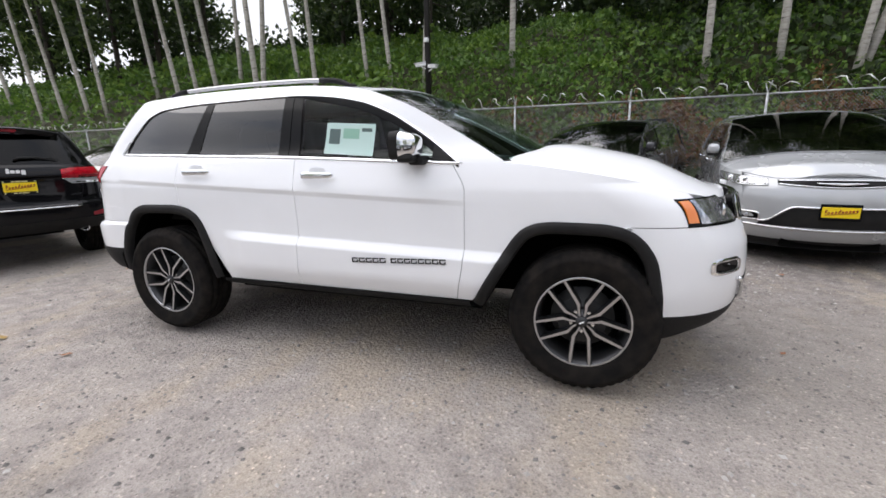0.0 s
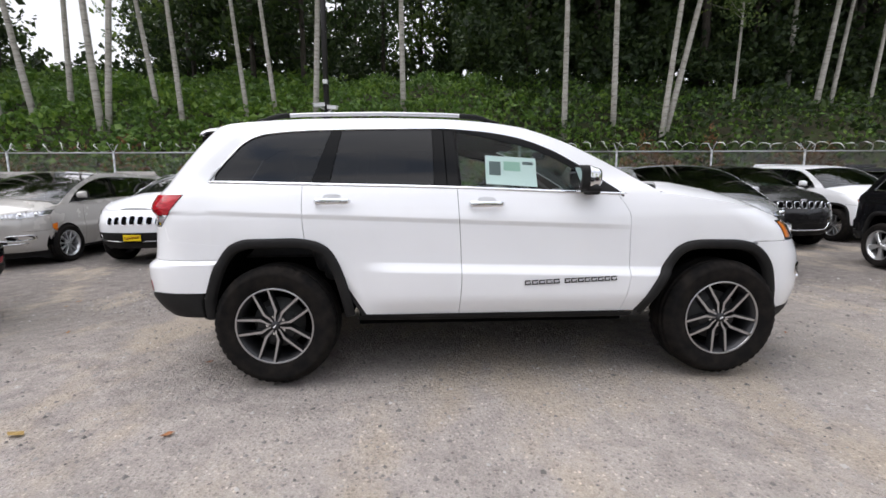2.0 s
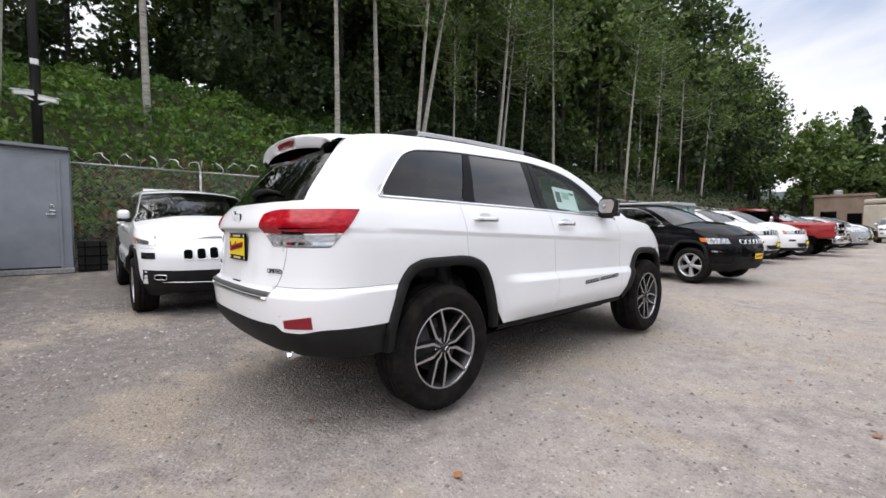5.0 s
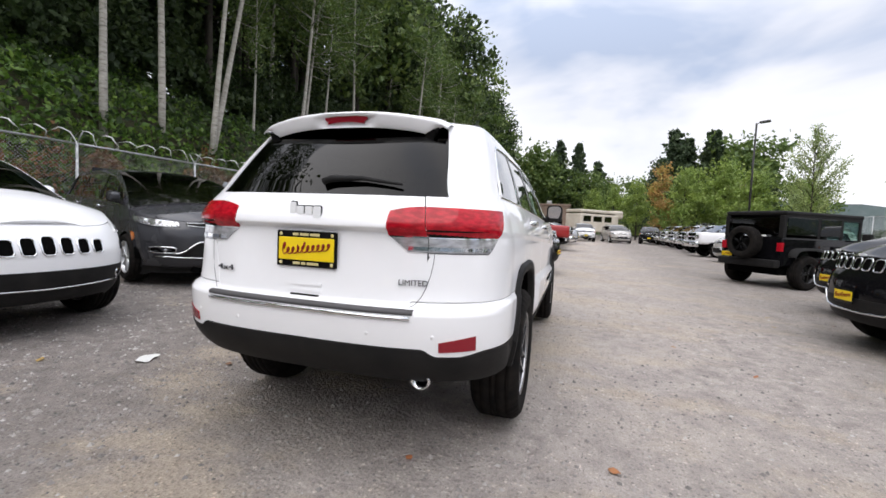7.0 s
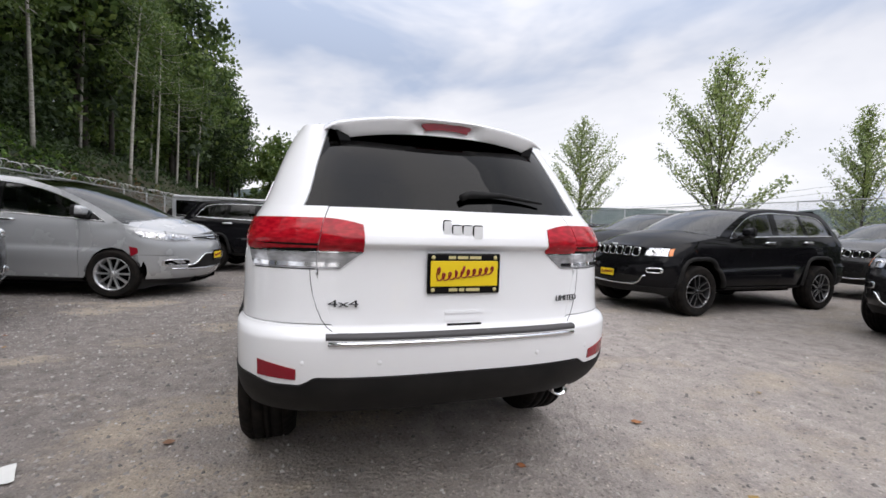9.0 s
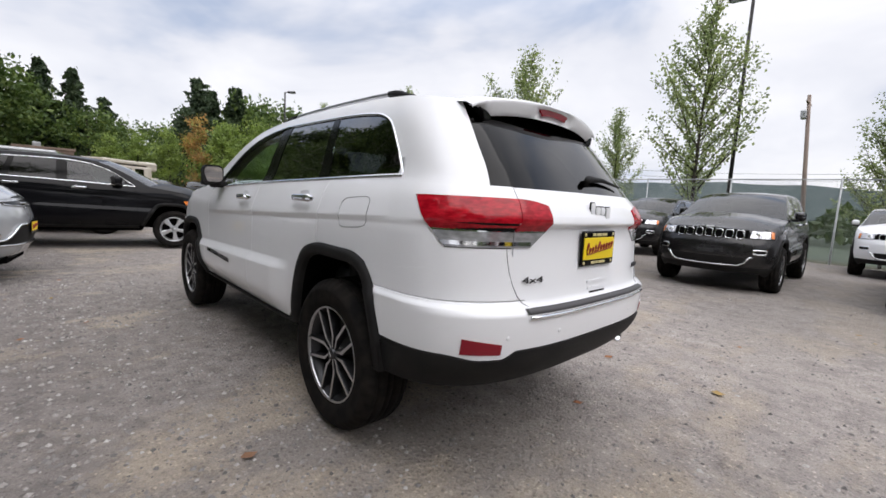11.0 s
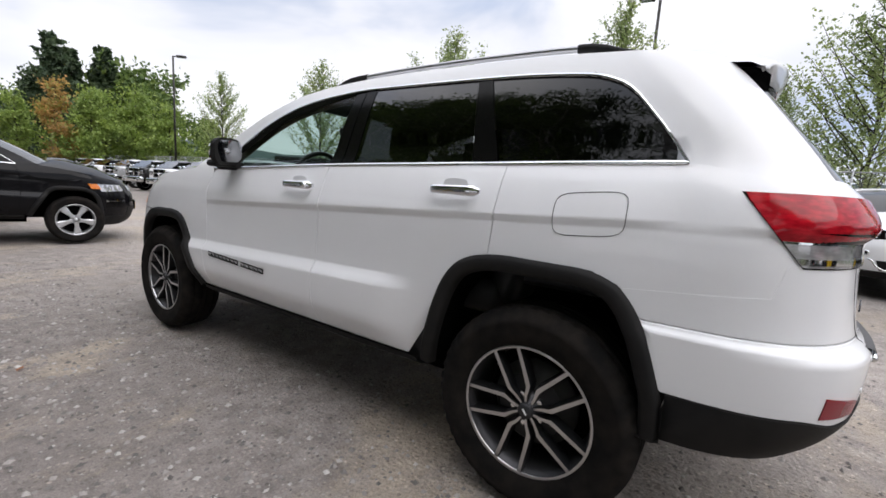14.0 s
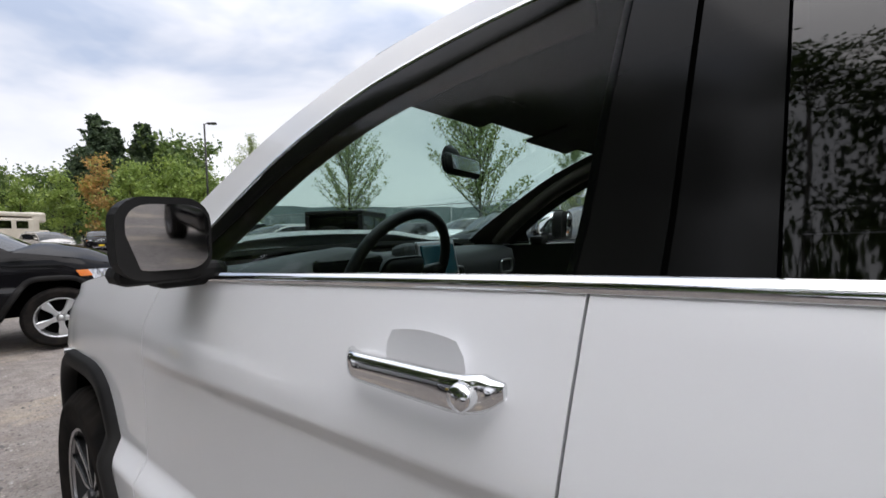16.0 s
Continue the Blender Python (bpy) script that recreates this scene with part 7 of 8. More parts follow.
        G.append([(x + 0.10 * smooth01((x + 0.3) / 0.5) * (1 - (y / w) ** 2), y, z0 + 0.03 * (1 - (y / w) ** 2)) for y in span(-w, w, 10)])
    link_mesh("headliner", *sheet(G, 0.0, (0, 0, 5)), HEADLINER, car, "dark warm headliner")
    for s in (1, -1):
        G = [[(x - 0.01, s * (sh.width(x, z) - o), z - 0.006) for z, o in ((sh.dlo(x) - 0.004, 0.020), (0.5 * (sh.dlo(x) + sh.roof(x)), 0.045), (sh.roof(x) - 0.014, 0.075))] for x in span(-1.5, 0.98, 34)]
        link_mesh("pillar_trim", *sheet(G, 0.0, (0, s * 3, 1.4)), TAN, car, "dark inner pillar trim")
        P = [(x + 0.03, s * (sh.width(x, sh.dlo(x)) - 0.055), sh.dlo(x) - 0.012) for x in span(-0.25, 0.76, 20)]
        link_mesh("screen_pillar", *tube(P, 0.034, 10), TAN, car, "dark brown inner windscreen pillar")
    bm = box_bm(0.035, 0.265, 0.075, (0, 0, 0), 0.022, 3)
    rv = part("rear_view_mirror", bm, PLASTIC, car, "black rear-view mirror", True)
    rv.matrix_basis = pose(0.455, 0.0, 1.525, 0, 8, 8)
    part("mirror_face", box_bm(0.004, 0.215, 0.048, (-0.018, 0, 0), 0.001), CHROME, rv)
    link_mesh("mirror_stem", *tube([(0.465, 0, 1.54), (0.49, 0, 1.570), (0.52, 0, 1.580)], [0.014, 0.022, 0.032], 8), PLASTIC, car)
    for y in (0.33, -0.33):
        part("sun_visor", box_bm(0.16, 0.36, 0.014, (0.20, y, 1.628), 0.006, 2, pose(0, 0, 0, 0, 12, 0)), HEADLINER, car)


main_cabin(main_car, main_sh)


# ---- the other parked cars ----
def on_ground(x, y, yaw, dz=0.0):
    """A pose on the lot: level with the ground under the car's middle, tilted as it slopes."""
    a = radians(yaw)
    fx, fy = math.cos(a), math.sin(a)
    z0, z1 = ground_z(x + 1.4 * fx, y + 1.4 * fy), ground_z(x - 1.4 * fx, y - 1.4 * fy)
    return Matrix.Translation((x, y, 0.5 * (z0 + z1) + dz)) @ pose(0, 0, 0, 0, 0, yaw) @ pose(0, 0, 0, 0, -math.degrees(math.atan2(z0 - z1, 2.8)), 0)


SMALL = scaled(GC, 0.95, 0.985, 0.955, plate_z=0.50, rim=0.245, tyre=0.36)
COMPASS = scaled(GC, 0.905, 0.96, 0.935, plate_z=0.55, rim=0.235, tyre=0.35)
VAN_K = dict(VAN, plate_z=0.60)
SIENNA = scaled(VAN, 0.985, 0.985, 1.0, plate_z=0.5)
GC_K = dict(GC, plate_z=0.60)
ROW_N, ROW_S = "cars along the wooded fence", "cars along the open fence"

gc_behind, _sh = build_car("estate_car", dict(GC), BLACK_PAINT, "black off-road estate car seen from its tailgate", on_ground(-7.10, 0.72, 162.4), "gc", "twin", detail=1, plate_front=False)
rear_gc(gc_behind, _sh, GC, BLACK_PAINT)
cherokee_a, _ = build_car("compact_suv", SMALL, WHITE, "white compact off-road car with seven black grille slots", on_ground(-5.4, 6.0, -91), "cherokee", "ten", ROW_N, chrome_trim=False, rear_face=False, sticker=1)
build_car("compact_suv", SMALL, WHITE, "white compact off-road car with a black lower bumper", on_ground(-1.62, 5.25, -91), "cherokee", "ten", ROW_N, chrome_trim=False, plate_front=False, rear_face=False)
sienna, _ = build_car("minivan", SIENNA, BEIGE, "pale silver minivan parked nose out by the fence", on_ground(-8.05, 5.95, -88), "van", "ten", ROW_N, cladding=False, rear_face=False, plate_front=False)
van_grey, _ = build_car("minivan", VAN_K, GREY_PAINT, "dark grey minivan with bright intake trim", on_ground(1.85, 6.18, -110, 0.05), "van", "ten", ROW_N, cladding=False, rear_face=False)
van_silver, _ = build_car("minivan", VAN_K, SILVER, "silver minivan with a winged emblem and bright trim", on_ground(4.18, 4.66, -98, 0.03), "van", "ten", ROW_N, cladding=False, rear_face=False, sticker=1)
compass, _ = build_car("compact_suv", COMPASS, BLACK_PAINT, "black compact off-road car with silver five-spoke wheels", on_ground(7.27, 1.32, -101, 0.03), "compass", "five", ROW_N, rear_face=True)
gc_dark, _ = build_car("estate_car", GC_K, DARK_GREY, "dark grey off-road estate car with a chrome grille", on_ground(7.3, 7.0, -94), "gc", "twin", ROW_N, plate_front=False, rear_face=False)
gc_black, _ = build_car("estate_car", GC_K, BLACK_PAINT, "black off-road estate car with chrome grille slots", on_ground(1.82, -6.40, 92.5), "gc", "twin", ROW_S, rear_face=False, sticker=-1)
gc_white, _ = build_car("estate_car", GC_K, WHITE, "white off-road estate car with chrome grille slots", on_ground(-4.30, -8.45, 90), "gc", "twin", ROW_S, rear_face=False, sticker=-1)


LOST_FAR_OFF = ("spoke", "wheel_nut", "wheel_barrel", "hub_emblem", "wheel_pocket", "script_stroke", "mirror_rim", "mirror_glass", "grille_mesh", "lamp_projector", "axle_beam", "well_wall", "handle_cup", "headrest", "seat", "backrest", "hub_cap")


def again_car(ob, x, y, yaw, label="", group="", far=False):
    o = copy_thing(ob, on_ground(x, y, yaw))
    if far:
        FAR_RIM = {d["rim"].name: d["far"] for d in _wheel_cache.values()}
        FAR_TYRE = {d[q].name: d["tyre_far"] for d in _wheel_cache.values() for q in ("tyre", "tyre_mid")}
        for c in list(o.children_recursive):
            n = c.name.split(".")[0]
            if n == "wheel" and c.data.name in FAR_RIM:
                c.data = FAR_RIM[c.data.name]
            elif n == "tyre" and c.data.name in FAR_TYRE:
                c.data = FAR_TYRE[c.data.name]
            elif n in LOST_FAR_OFF:
                bpy.data.objects.remove(c)
    if label:
        o["label"] = label
    if group:
        o["group"] = group
    return o


again_car(gc_black, 4.25, -7.35, 93)
again_car(gc_dark, -1.20, -8.35, 91, "dark grey off-road estate car facing the lot", ROW_S)
again_car(gc_white, -3.55, -14.0, 91, "white off-road estate car in the back row")
again_car(gc_black, -7.4, -8.3, 90, "black off-road estate car at the row's end")
again_car(sienna, -11.2, 6.1, -87)


# ---- square off-roader with a spare wheel, pickups, caravan ----
def boxy_suv(paint_mat, label, at, group="", roof_mat=None):
    c = thing("square_suv", label, "car", group, at=at)
    z = 0.0
    def slab(nm, sx, sy, sz, p, m, bev=0.03, lab="", turn=None):
        return part(nm, box_bm(sx, sy, sz, p, bev, 2, turn), m, c, lab, False)
    slab("tub", 2.55, 1.52, 0.70, (-0.75, 0, 0.87), paint_mat, 0.05)
    slab("bonnet", 1.35, 1.25, 0.50, (1.15, 0, 0.93), paint_mat, 0.07)
    slab("grille", 0.06, 1.20, 0.46, (1.84, 0, 0.93), paint_mat, 0.03)
    for i in range(7):
        slab("grille_slot", 0.02, 0.065, 0.28, (1.868, (i - 3) * 0.105, 0.96), DARK, 0.012)
    for s in (1, -1):
        V, F = lathe([(0.001, 0.03), (0.085, 0.02), (0.10, 0.0)], 20, "x")
        link_mesh("headlight", [(a + 1.865, b + s * 0.46, d + 0.98) for a, b, d in V], F, CLEAR_LENS, c)
        for x, w in ((-1.37, 1.0), (1.40, 1.08)):
            G = []
            for t in span(0, 1, 14):
                a = lerp(radians(8), radians(172), t)
                px = x + w * 0.5 * (1 if math.cos(a) > 0 else -1) * abs(math.cos(a)) ** 0.6
                pz = 0.62 + 0.36 * abs(math.sin(a)) ** 0.5
                G.append([(px, s * 0.72, pz), (px, s * 0.94, pz + 0.01), (px, s * 0.95, pz - 0.05)])
            link_mesh("fender", *sheet(G, 0.02, (x, 0, 0.3)), PLASTIC, c, "black plastic fender flare")
        slab("side_step", 1.5, 0.10, 0.06, (0.0, s * 0.80, 0.50), PLASTIC, 0.02)
        slab("tail_lamp", 0.06, 0.13, 0.20, (-2.04, s * 0.70, 0.98), RED_LENS, 0.012)
        for x in (-1.37, 1.40):
            wheel(c, "black" if paint_mat is BLACK_PAINT else "five", 0.235, 0.40, x, s * 0.80, 0.4 + s)
        for x0, x1 in ((-1.92, -0.95), (-0.85, -0.18), (-0.10, 0.42)):
            slab("side_window", x1 - x0, 0.012, 0.40, (0.5 * (x0 + x1), s * 0.735, 1.48), CLEAR_GLASS if x0 > -0.2 else PRIVACY, 0.004)
        slab("side_frame", 2.55, 0.03, 0.10, (-0.72, s * 0.72, 1.70), roof_mat or PLASTIC, 0.01)
        for x in (-1.98, -0.90, -0.14, 0.50):
            slab("pillar", 0.09, 0.035, 0.50, (x, s * 0.722, 1.45), roof_mat or PLASTIC, 0.008)
        slab("door_mirror", 0.10, 0.20, 0.17, (0.45, s * 0.92, 1.30), PLASTIC, 0.03)
    slab("hard_top", 2.62, 1.50, 0.10, (-0.72, 0, 1.78), roof_mat or PLASTIC, 0.04)
    slab("windscreen", 0.03, 1.38, 0.50, (0.60, 0, 1.47), SHADE_GLASS, 0.004, "", pose(0, 0, 0, 0, -14, 0))
    slab("rear_window", 0.02, 1.26, 0.42, (-2.02, 0, 1.46), PRIVACY, 0.004)
    for s in (1, -1):
        slab("rear_pillar", 0.06, 0.12, 0.52, (-2.00, s * 0.68, 1.46), roof_mat or PLASTIC, 0.015)
    slab("rear_bumper", 0.20, 1.45, 0.18, (-2.12, 0, 0.58), PLASTIC, 0.03)
    slab("front_bumper", 0.22, 1.60, 0.20, (2.02, 0, 0.58), PLASTIC, 0.03)
    slab("underside", 3.7, 1.3, 0.26, (-0.1, 0, 0.44), DARK, 0.04)
    slab("seat_row", 0.2, 1.25, 0.75, (-0.5, 0, 1.15), LEATHER, 0.05)
    sp = part("spare_wheel", box_bm(0.10, 0.3, 0.3, (-2.10, 0, 1.0), 0.02), PLASTIC, c)
    V, F = tyre_mesh(0.235, 0.39, True, 60)
    link_mesh("spare_tyre", [(-y - 2.26, x, z + 1.06) for x, y, z in V], F, RUBBER, sp)
    V, F = rim_mesh(0.235)
    link_mesh("spare_rim", [(-y - 2.26, x, z + 1.06) for x, y, z in V], F, GLOSS_BLACK, sp)
    pm = bpy.data.meshes.new("spare_spoke")
    V, F = spoke_wide(0.235, 0.026, 0.036)
    pm.from_pydata(V, [], F)
    pm.materials.append(GLOSS_BLACK)
    for k in range(5):
        o = new("spare_spoke", pm)
        o.parent = sp
        o.matrix_basis = Matrix.Translation((-2.26, 0, 1.06)) @ Matrix.Rotation(radians(90), 4, "Z") @ Matrix.Rotation(2 * math.pi * k / 5, 4, "Y")
    plate_frame(c, pose(-2.06, 0.60, 0.74, 0, 0, 180))
    return c


boxy_suv(BLACK_PAINT, "black square off-roader with a rear-mounted spare wheel", on_ground(9.30, -7.02, -57), ROW_S)
silver_box = boxy_suv(SILVER, "silver square off-roader with black fenders", on_ground(10.3, 2.3, -98), ROW_N, SILVER)


def pickup(paint_mat, label, at, group=""):
    c = thing("pickup_truck", label, "pickup truck", group, at=at)

    def slab(nm, sx, sy, sz, p, m, bev=0.05, lab="", turn=None):
        return part(nm, box_bm(sx, sy, sz, p, bev, 3, turn), m, c, lab, True)
    slab("front_body", 1.75, 1.95, 0.62, (1.95, 0, 1.00), paint_mat, 0.12)
    slab("cab_body", 2.3, 1.97, 0.72, (0.1, 0, 0.92), paint_mat, 0.08)
    slab("load_bed", 1.9, 1.97, 0.66, (-1.95, 0, 1.00), paint_mat, 0.06)
    G = []
    for y in span(-0.86, 0.86, 10):
        k = 1 - 0.05 * (abs(y) / 0.86) ** 3
        G.append([(1.32, y, 1.26), (0.55, y * 0.90, 1.84 * k), (0.2, y * 0.88, 1.90 * k), (-0.75, y * 0.88, 1.89 * k), (-1.0, y * 0.92, 1.30)])
    link_mesh("cab_roof", *sheet(G, 0.0, (0, 0, 1.0)), paint_mat, c)
    W = [[(1.24 - 0.62 * t, y * (1 - 0.09 * t), 1.34 + 0.44 * t + 0.012) for t in span(0, 1, 3)] for y in span(-0.80, 0.80, 6)]
    link_mesh("windscreen", *sheet(W, 0.0, (0, 0, 1.0), 0.02), PRIVACY, c)
    for s in (1, -1):
        S = [[(x, s * (0.865 - 0.09 * v), 1.30 + 0.46 * v) for v in span(0, 1, 2)] for x in span(-0.80, 0.85, 6)]
        link_mesh("side_window", *sheet(S, 0.0, (0, 0, 1.4), 0.01), PRIVACY, c)
        for x in (-1.85, 1.85):
            wheel(c, "five", 0.26, 0.40, x, s * 0.86, 0.5 * s)
            # solid near-black block stands in for the shaded hollow of the arch
            slab("wheel_well", 0.98, 0.28, 0.46, (x, s * 0.86, 0.62), DARK, 0.12)
        slab("door_mirror", 0.12, 0.24, 0.22, (0.95, s * 1.12, 1.42), CHROME, 0.05)
        slab("headlight", 0.10, 0.32, 0.22, (2.80, s * 0.72, 1.06), CLEAR_LENS, 0.05)
        slab("fog_lamp", 0.06, 0.16, 0.10, (2.99, s * 0.68, 0.62), GLOSS_BLACK, 0.03)
    slab("grille", 0.10, 1.08, 0.46, (2.80, 0, 1.06), CHROME, 0.06)
    for sy in (1, -1):
        for sz in (1, -1):
            slab("grille_opening", 0.03, 0.40, 0.15, (2.845, sy * 0.25, 1.06 + sz * 0.11), DARK, 0.02)
    slab("front_bumper", 0.22, 1.90, 0.30, (2.90, 0, 0.66), CHROME, 0.08)
    slab("underside", 5.0, 1.3, 0.2, (0.0, 0, 0.55), DARK, 0.02)
    return c


pick_white = pickup(WHITE, "white full-size pickup truck with a chrome grille", on_ground(22.2, -10.0, 97), ROW_S)
pick_grey = pickup(DARK_GREY, "dark grey full-size pickup truck with a chrome grille", on_ground(26.4, -10.4, 97), ROW_S)
pick_silver = pickup(SILVER, "silver full-size pickup truck", on_ground(30.6, -10.6, 97), ROW_S)


pickup(RED_PAINT, "red full-size pickup truck with a chrome grille", on_ground(19.2, 1.9, -95), ROW_N)


def far_rows():
    rnd = random.Random(3)
    north = [(13.2, 2.3, gc_white), (16.0, 2.0, gc_white), (22.4, 1.5, gc_white), (25.4, 1.4, compass), (28.4, 1.2, van_silver), (31.6, 1.1, gc_white), (34.6, 1.0, gc_black)]
    for x, y, ob in north:
        again_car(ob, x, y, -95 + rnd.uniform(-2, 2), group=ROW_N, far=True)
    for x, y, ob in ((34.6, -10.8, pick_white), (38.6, -10.9, pick_grey), (42.6, -11.0, pick_white), (46.6, -11.0, pick_silver), (17.6, -9.6, sienna)):
        again_car(ob, x, y, 96, group=ROW_S, far=True)
    for x, y, ob in ((10.0, 7.4, gc_white), (13.0, 7.2, van_grey), (2.0, -12.4, gc_dark), (5.4, -12.6, van_silver), (9.0, -12.4, gc_white), (-8.4, -12.2, gc_white), (12.4, -12.6, compass), (15.6, -13.0, gc_dark)):
        again_car(ob, x, y, 90 if y < 0 else -92, far=True)
    for x, y, ob, yaw in ((40, -1.9, gc_white, 185), (40.5, -4.9, sienna, 190), (42, -8.2, gc_black, 170)):
        again_car(ob, x, y, yaw, far=True)


far_rows()


def motorhome():
    c = thing("motorhome", "cream motorhome with a dark window band", "motorhome", at=on_ground(48, -2.9, -42))

    def slab(nm, sx, sy, sz, p, m, bev=0.06):
        return part(nm, box_bm(sx, sy, sz, p, bev, 3), m, c)
    cream = material("cream_caravan_panel", (0.62, 0.56, 0.46), 0.45, build=lambda nt, b: nt.links.new(ramp(nt, noise_tex(nt, 1.5, 5), [(0.3, (0.55, 0.49, 0.40)), (0.7, (0.66, 0.61, 0.52))]), b.inputs["Base Color"]))
    slab("body", 6.4, 2.3, 2.0, (0, 0, 1.9), cream, 0.15)
    slab("cab_overhang", 1.6, 2.2, 0.9, (3.3, 0, 3.0), cream, 0.2)
    slab("roof", 7.2, 2.25, 0.35, (0.4, 0, 3.2), cream, 0.12)
    slab("cab", 1.6, 1.9, 1.2, (3.9, 0, 1.3), cream, 0.2)
    for s in (1, -1):
        for x, w in ((-2.2, 1.2), (-0.5, 1.4), (1.3, 1.2)):
            slab("window", w, 0.03, 0.62, (x, s * 1.155, 2.35), PRIVACY, 0.01)
        for x in (-2.0, 3.6):
            wheel(c, "five", 0.22, 0.38, x, s * 0.95, 0.2)
    return c


motorhome()


def site_cabin():
    """Low brown building at the lot's end."""
    c = thing("site_cabin", "low brown flat-roofed cabin at the lot's end", "building", at=pose(60, 2.2, 0.0))
    brown = material("brown_cabin_panel", (0.22, 0.16, 0.12), 0.8, build=lambda nt, b: nt.links.new(ramp(nt, noise_tex(nt, 1.2, 5), [(0.3, (0.19, 0.135, 0.10)), (0.7, (0.27, 0.20, 0.155))]), b.inputs["Base Color"]))
    part("wall", box_bm(5.0, 4.6, 4.3, (0, 0, 2.1), 0.03), brown, c)
    part("roof", box_bm(5.3, 4.9, 0.25, (0, 0, 4.35), 0.04), brown, c)
    # no opening is cut: a near-black slab stands in for the shade inside
    part("door", box_bm(0.10, 1.1, 2.4, (-2.53, -0.9, 1.25), 0.02), DARK, c, "dark open doorway")
    part("window", box_bm(0.10, 1.3, 1.0, (-2.53, 1.1, 2.2), 0.02), PRIVACY, c)
    part("roof_vent", box_bm(0.7, 0.7, 0.6, (0, 0.6, 4.75), 0.05), STEEL, c)


site_cabin()


# ---- shed, crate, poles, lot trees, far trees ----
SHED_GREY = material("grey_painted_steel", (0.20, 0.22, 0.245), 0.5, build=lambda nt, b: (nt.links.new(
    ramp(nt, noise_tex(nt, 2.5, 6), [(0.3, (0.185, 0.20, 0.225)), (0.7, (0.245, 0.262, 0.29))]), b.inputs["Base Color"])))
WOOD_POLE = material("weathered_pole", (0.25, 0.2, 0.17), 0.9, build=lambda nt, b: nt.links.new(
    ramp(nt, noise_tex(nt, 5, 5, 0.6, (1, 1, 0.1)), [(0.3, (0.15, 0.11, 0.09)), (0.7, (0.30, 0.24, 0.20))]), b.inputs["Base Color"]))
CAM_WHITE = material("white_camera_housing", (0.75, 0.75, 0.74), 0.4)


def shed():
    x, y = -3.68, 8.55
    z = ground_z(x, y)
    s = thing("utility_shed", "grey steel utility shed with a locked door", "shed", at=pose(x, y, z, 0, 0, -3))
    w, d = 1.24, 0.75
    V = [(-w / 2, -d / 2, 0.06), (w / 2, -d / 2, 0.06), (w / 2, d / 2, 0.06), (-w / 2, d / 2, 0.06), (-w / 2, -d / 2, 2.42), (w / 2, -d / 2, 2.38), (w / 2, d / 2, 2.26), (-w / 2, d / 2, 2.30)]
    link_mesh("body", V, [(0, 1, 5, 4), (1, 2, 6, 5), (2, 3, 7, 6), (3, 0, 4, 7), (4, 5, 6, 7), (3, 2, 1, 0)], SHED_GREY, s, smooth=False)
    part("roof", box_bm(w + 0.08, d + 0.14, 0.035, (0, -0.02, 2.385), 0.008, 1, pose(0, 0, 0, 9, 1.6, 0)), POLE, s)
    part("base_plinth", box_bm(w + 0.04, d + 0.02, 0.10, (0, 0, 0.01), 0.01), STEEL, s)
    dr = part("door", box_bm(0.92, 0.03, 2.02, (-0.02, -d / 2 - 0.008, 1.10), 0.006), SHED_GREY, s)
    part("door_gap", box_bm(1.0, 0.012, 0.03, (-0.02, -d / 2 - 0.006, 0.085)), DARK, dr)
    for sx, sz, px, pz in ((0.05, 2.08, -0.505, 1.10), (0.05, 2.08, 0.465, 1.10), (1.02, 0.05, -0.02, 2.135)):
        part("door_frame", box_bm(sx, 0.03, sz, (px, -d / 2 - 0.006, pz), 0.004), SHED_GREY, dr)
    part("lock_plate", box_bm(0.09, 0.03, 0.10, (0.36, -d / 2 - 0.03, 1.12), 0.008), CHROME, dr)
    part("lock_cylinder", box_bm(0.06, 0.03, 0.06, (0.35, -d / 2 - 0.03, 1.25), 0.008), CHROME, dr)
    part("lever", box_bm(0.14, 0.03, 0.025, (0.33, -d / 2 - 0.06, 1.09), 0.008), CHROME, dr)
    for pz in (0.35, 1.15, 1.95):
        part("hinge", box_bm(0.03, 0.025, 0.12, (-0.52, -d / 2 - 0.02, pz), 0.006), STEEL, dr)
    c = thing("crate", "black ribbed plastic crate standing beside the shed", "crate", at=pose(-2.78, 8.35, ground_z(-2.78, 8.35)))
    part("crate_body", box_bm(0.46, 0.36, 0.60, (0, 0, 0.30), 0.02), PLASTIC, c)
    for pz in (0.12, 0.3, 0.48):
        part("crate_rib", box_bm(0.48, 0.38, 0.03, (0, 0, pz), 0.006), GLOSS_BLACK, c)
    for px in (-0.12, 0.12):
        part("crate_rib", box_bm(0.025, 0.385, 0.58, (px, 0, 0.30), 0.006), GLOSS_BLACK, c)


shed()


